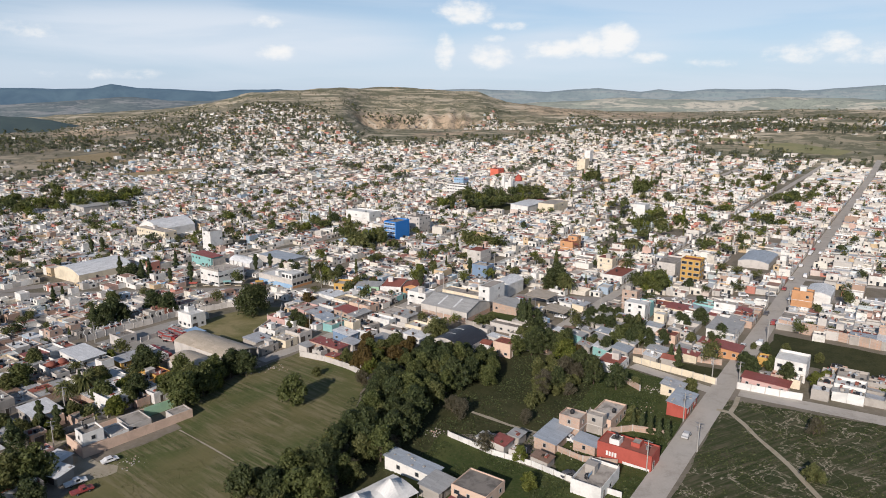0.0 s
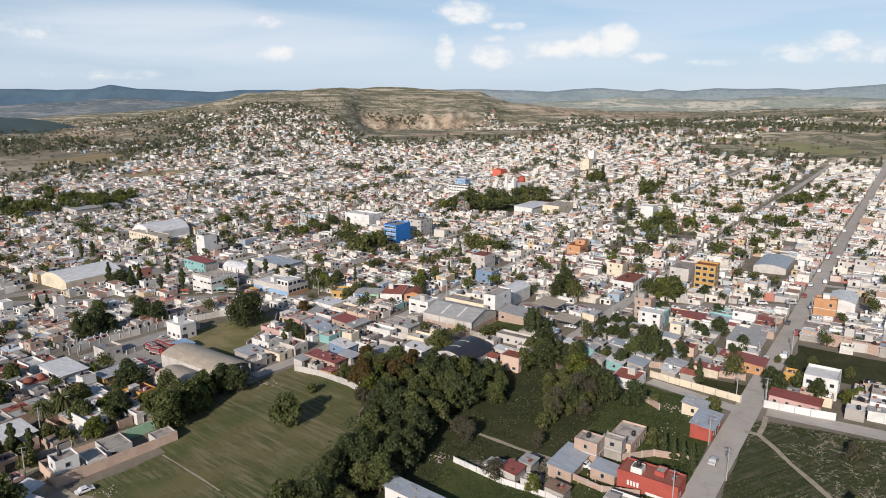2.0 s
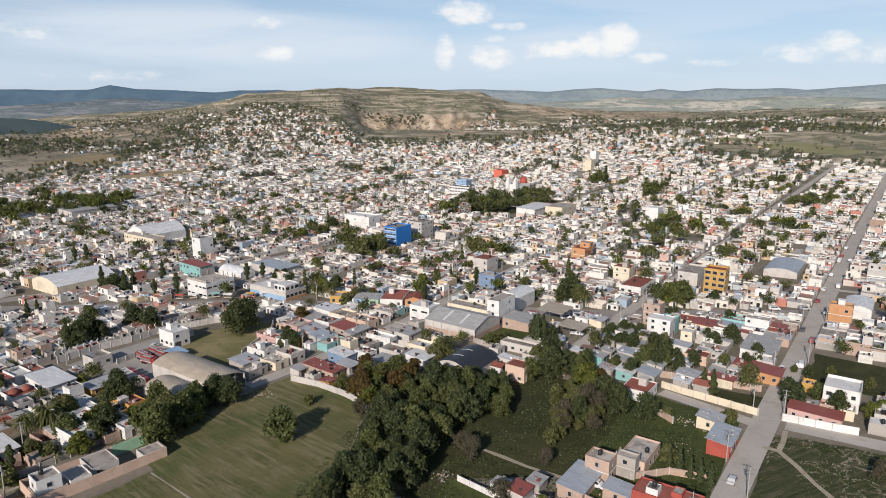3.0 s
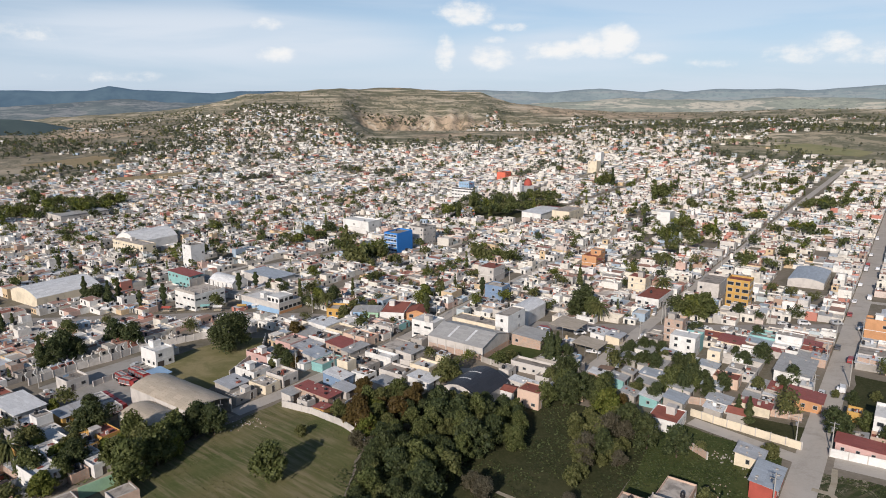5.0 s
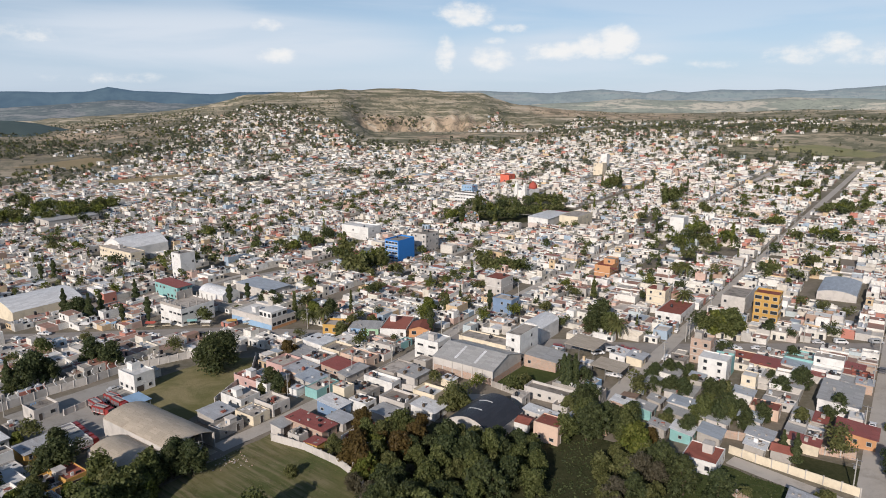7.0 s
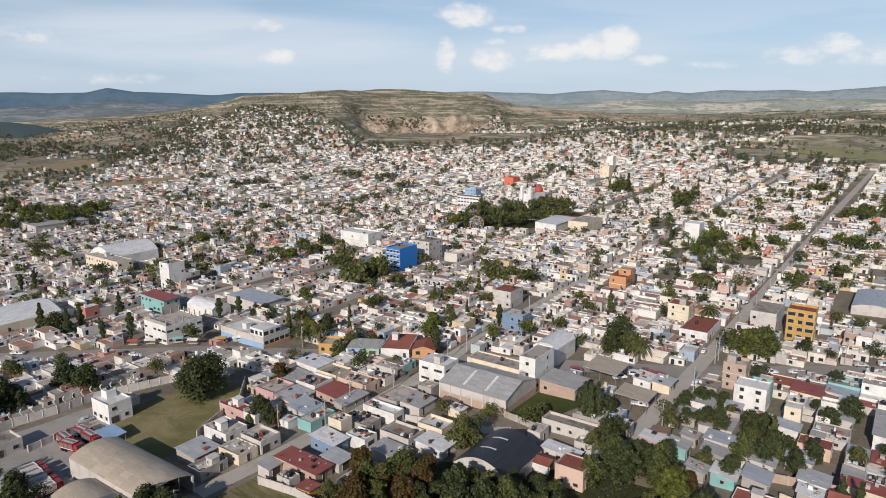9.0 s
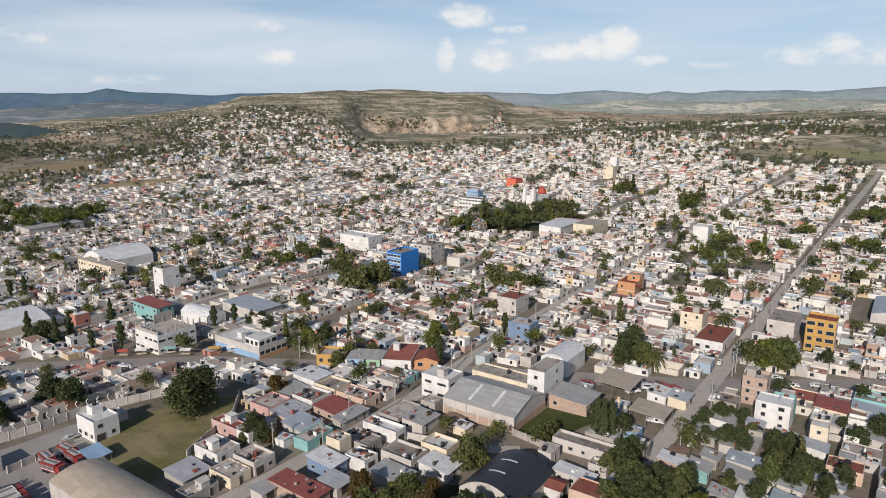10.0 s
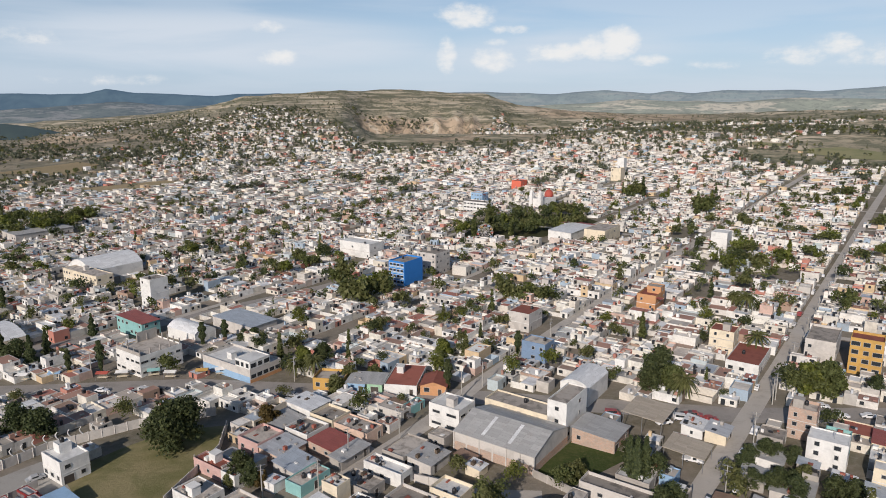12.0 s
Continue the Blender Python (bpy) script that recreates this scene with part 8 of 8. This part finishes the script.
def pole(x, y, rot=0.0, h=8.5):
    m = pose(x, y, gz(x, y), 0, 0, rot)
    if "pole" not in SHARED:
        ob = new("utility_pole")
        s = Solid()
        s.tube((0, 0, -0.5), (0, 0, h), 0.17, 0.1, 8)
        part("pole", s, POLE, ob)
        for z, w in ((h - 0.4, 1.1), (h - 1.5, 0.8)):
            s = Solid()
            s.box(-w, w, -0.06, 0.06, z, z + 0.12)
            part("crossarm", s, STEEL, ob)
        s = Solid()
        s.tube((0.32, 0, h - 2.6), (0.32, 0, h - 1.8), 0.22, 0.22, 8)
        part("transformer", s, STEEL, ob)
        SHARED["pole"] = tagged(ob, "grey concrete utility pole with steel crossarms", "utility pole", "poles along the streets")
        ob.matrix_basis = m
    else:
        copy_thing(SHARED["pole"], m)


for v, lo, hi, step in ((45.0, 152, 520, 31), (103.5, 236, 560, 30), (182.5, 190, 520, 30), (37.2, 168, 330, 47)):
    u = lo
    while u < hi:
        x, y = grid_xy(u, v)
        pole(x, y, TURN + 90)
        u += step
for x, y in ((-89, 176), (-96, 199), (-45, 222), (-112, 262), (-60, 300), (-100, 345), (-30, 330), (30, 316), (110, 290), (150, 282), (-10, 277), (-29, 262)):
    pole(x, y, 20)


def stall(x, y, rot, cloth, label):
    ob = thing("market_stall", x, y, rot, label, "stall", "stalls along the main street")
    s = Solid()
    s.faces([(-2, -1.5, 2.3), (2, -1.5, 2.3), (2, 1.5, 2.3), (-2, 1.5, 2.3), (-2.0, 0, 2.9), (2.0, 0, 2.9)], [(0, 1, 5, 4), (2, 3, 4, 5), (1, 2, 5), (3, 0, 4)])
    part("canopy", s, WALLS[cloth], ob)
    for px in (-1.9, 1.9):
        for py in (-1.4, 1.4):
            p = Solid()
            p.tube((px, py, -0.2), (px, py, 2.3), 0.04, 0.04, 5)
            part("post", p, STEEL, ob)
    t = Solid()
    t.box(-1.7, 1.7, -0.9, 0.3, 0.75, 0.85)
    part("counter", t, WALLS["cream"], ob)


for k in range(9):
    name = ("white", "light blue", "orange", "red", "white", "teal", "white", "yellow")[k % 8]
    stall(-122 + 8.3 * k + (k % 2) * 2, 344.5 - 0.8 * k + (k % 3) * 0.9, -6 + 9 * (k % 3), name, f"market stall with a {name} cloth canopy")


# ---- rough grass, weeds and rubble ----


def tufts(name, poly, count, size, mat, label, seed):
    """Grass and weed blades as one mesh."""
    g = np.random.default_rng(seed)
    r = random.Random(seed)
    xs, ys = [p[0] for p in poly], [p[1] for p in poly]
    spots = []
    while len(spots) < count:
        x, y = r.uniform(min(xs), max(xs)), r.uniform(min(ys), max(ys))
        if inside(poly, x, y) and noise.noise(Vector((x / 9, y / 9, 4.0))) + r.uniform(-0.3, 0.3) > 0.0 and not near_street(x, y, 0.3):
            spots.append((x, y, gz(x, y) + 0.1))
    pts = np.array(spots)
    ob = new(name, leaf_mesh(name, cards(g, pts, np.tile((0.0, 0.0, 0.6), (count, 1)), size, 0.7), [mat]))
    tagged(ob, label, "grass", kind="stuff")


tufts("grass_tufts", [(-80, 120), (-75, 167), (-58, 184), (-68, 200), (-31, 240), (-5, 214), (-9, 186), (-32, 147), (-45, 120)], 9000, 0.15, LEAF["field"], "short uneven grass tufts on the field", 1)
tufts("weed_tufts", [(16, 171), (46, 168), (60, 186), (78, 212), (98, 188), (70, 150), (60, 110), (0, 110), (0, 140)], 12000, 0.28, LEAF["dark"], "rough grass and weeds on the plots", 2)
tufts("grove_weeds", [(-30, 146), (-4, 214), (14, 240), (60, 222), (78, 212), (60, 186), (45, 168), (17, 170), (-10, 110), (-40, 110)], 9000, 0.34, LEAF["dark"], "dark undergrowth along the grove", 3)
tufts("crop_tufts", [(103, 180), (152, 148), (165, 110), (60, 110), (66, 134)], 9000, 0.26, LEAF["dark"], "dark low crop rows in the field", 4)
tufts("lane_weeds", [(-110, 160), (-100, 215), (-60, 215), (-70, 196), (-84, 176), (-95, 160)], 4000, 0.3, LEAF["green"], "weeds and low scrub along the lane", 5)


def rubble():
    r = random.Random(9)
    s = Solid()
    for cx, cy, reach, n in ((88, 182, 4, 70), (74, 178, 6, 30), (50, 156, 5, 30), (84, 190, 4, 40), (-66, 166, 4, 30), (-38, 226, 6, 60), (14, 172, 3, 50)):
        for _ in range(n):
            a, d, e = r.uniform(0, 6.28), reach * r.random(), r.uniform(0.06, 0.24)
            x, y = cx + d * math.cos(a), cy + d * math.sin(a)
            z = gz(x, y)
            t = r.uniform(0, 1.5)
            c, sn = math.cos(t) * e, math.sin(t) * e
            v = [(x + c, y + sn, z), (x - sn, y + c, z), (x - c, y - sn, z), (x + sn, y - c, z)]
            v += [(px, py, z + e * r.uniform(0.5, 1.1) + 0.05) for px, py, _ in v]
            s.faces(v, [(0, 1, 5, 4), (1, 2, 6, 5), (2, 3, 7, 6), (3, 0, 4, 7), (4, 5, 6, 7)], r.choice((0, 0, 1, 1, 3)))
    tagged(new("rubble", s.mesh("rubble", [WALLS["grey"], WALLS["brick"], WALLS["white"], WALLS["pale grey"]])), "scattered rubble, blocks and bricks", "rubble", kind="stuff")


rubble()
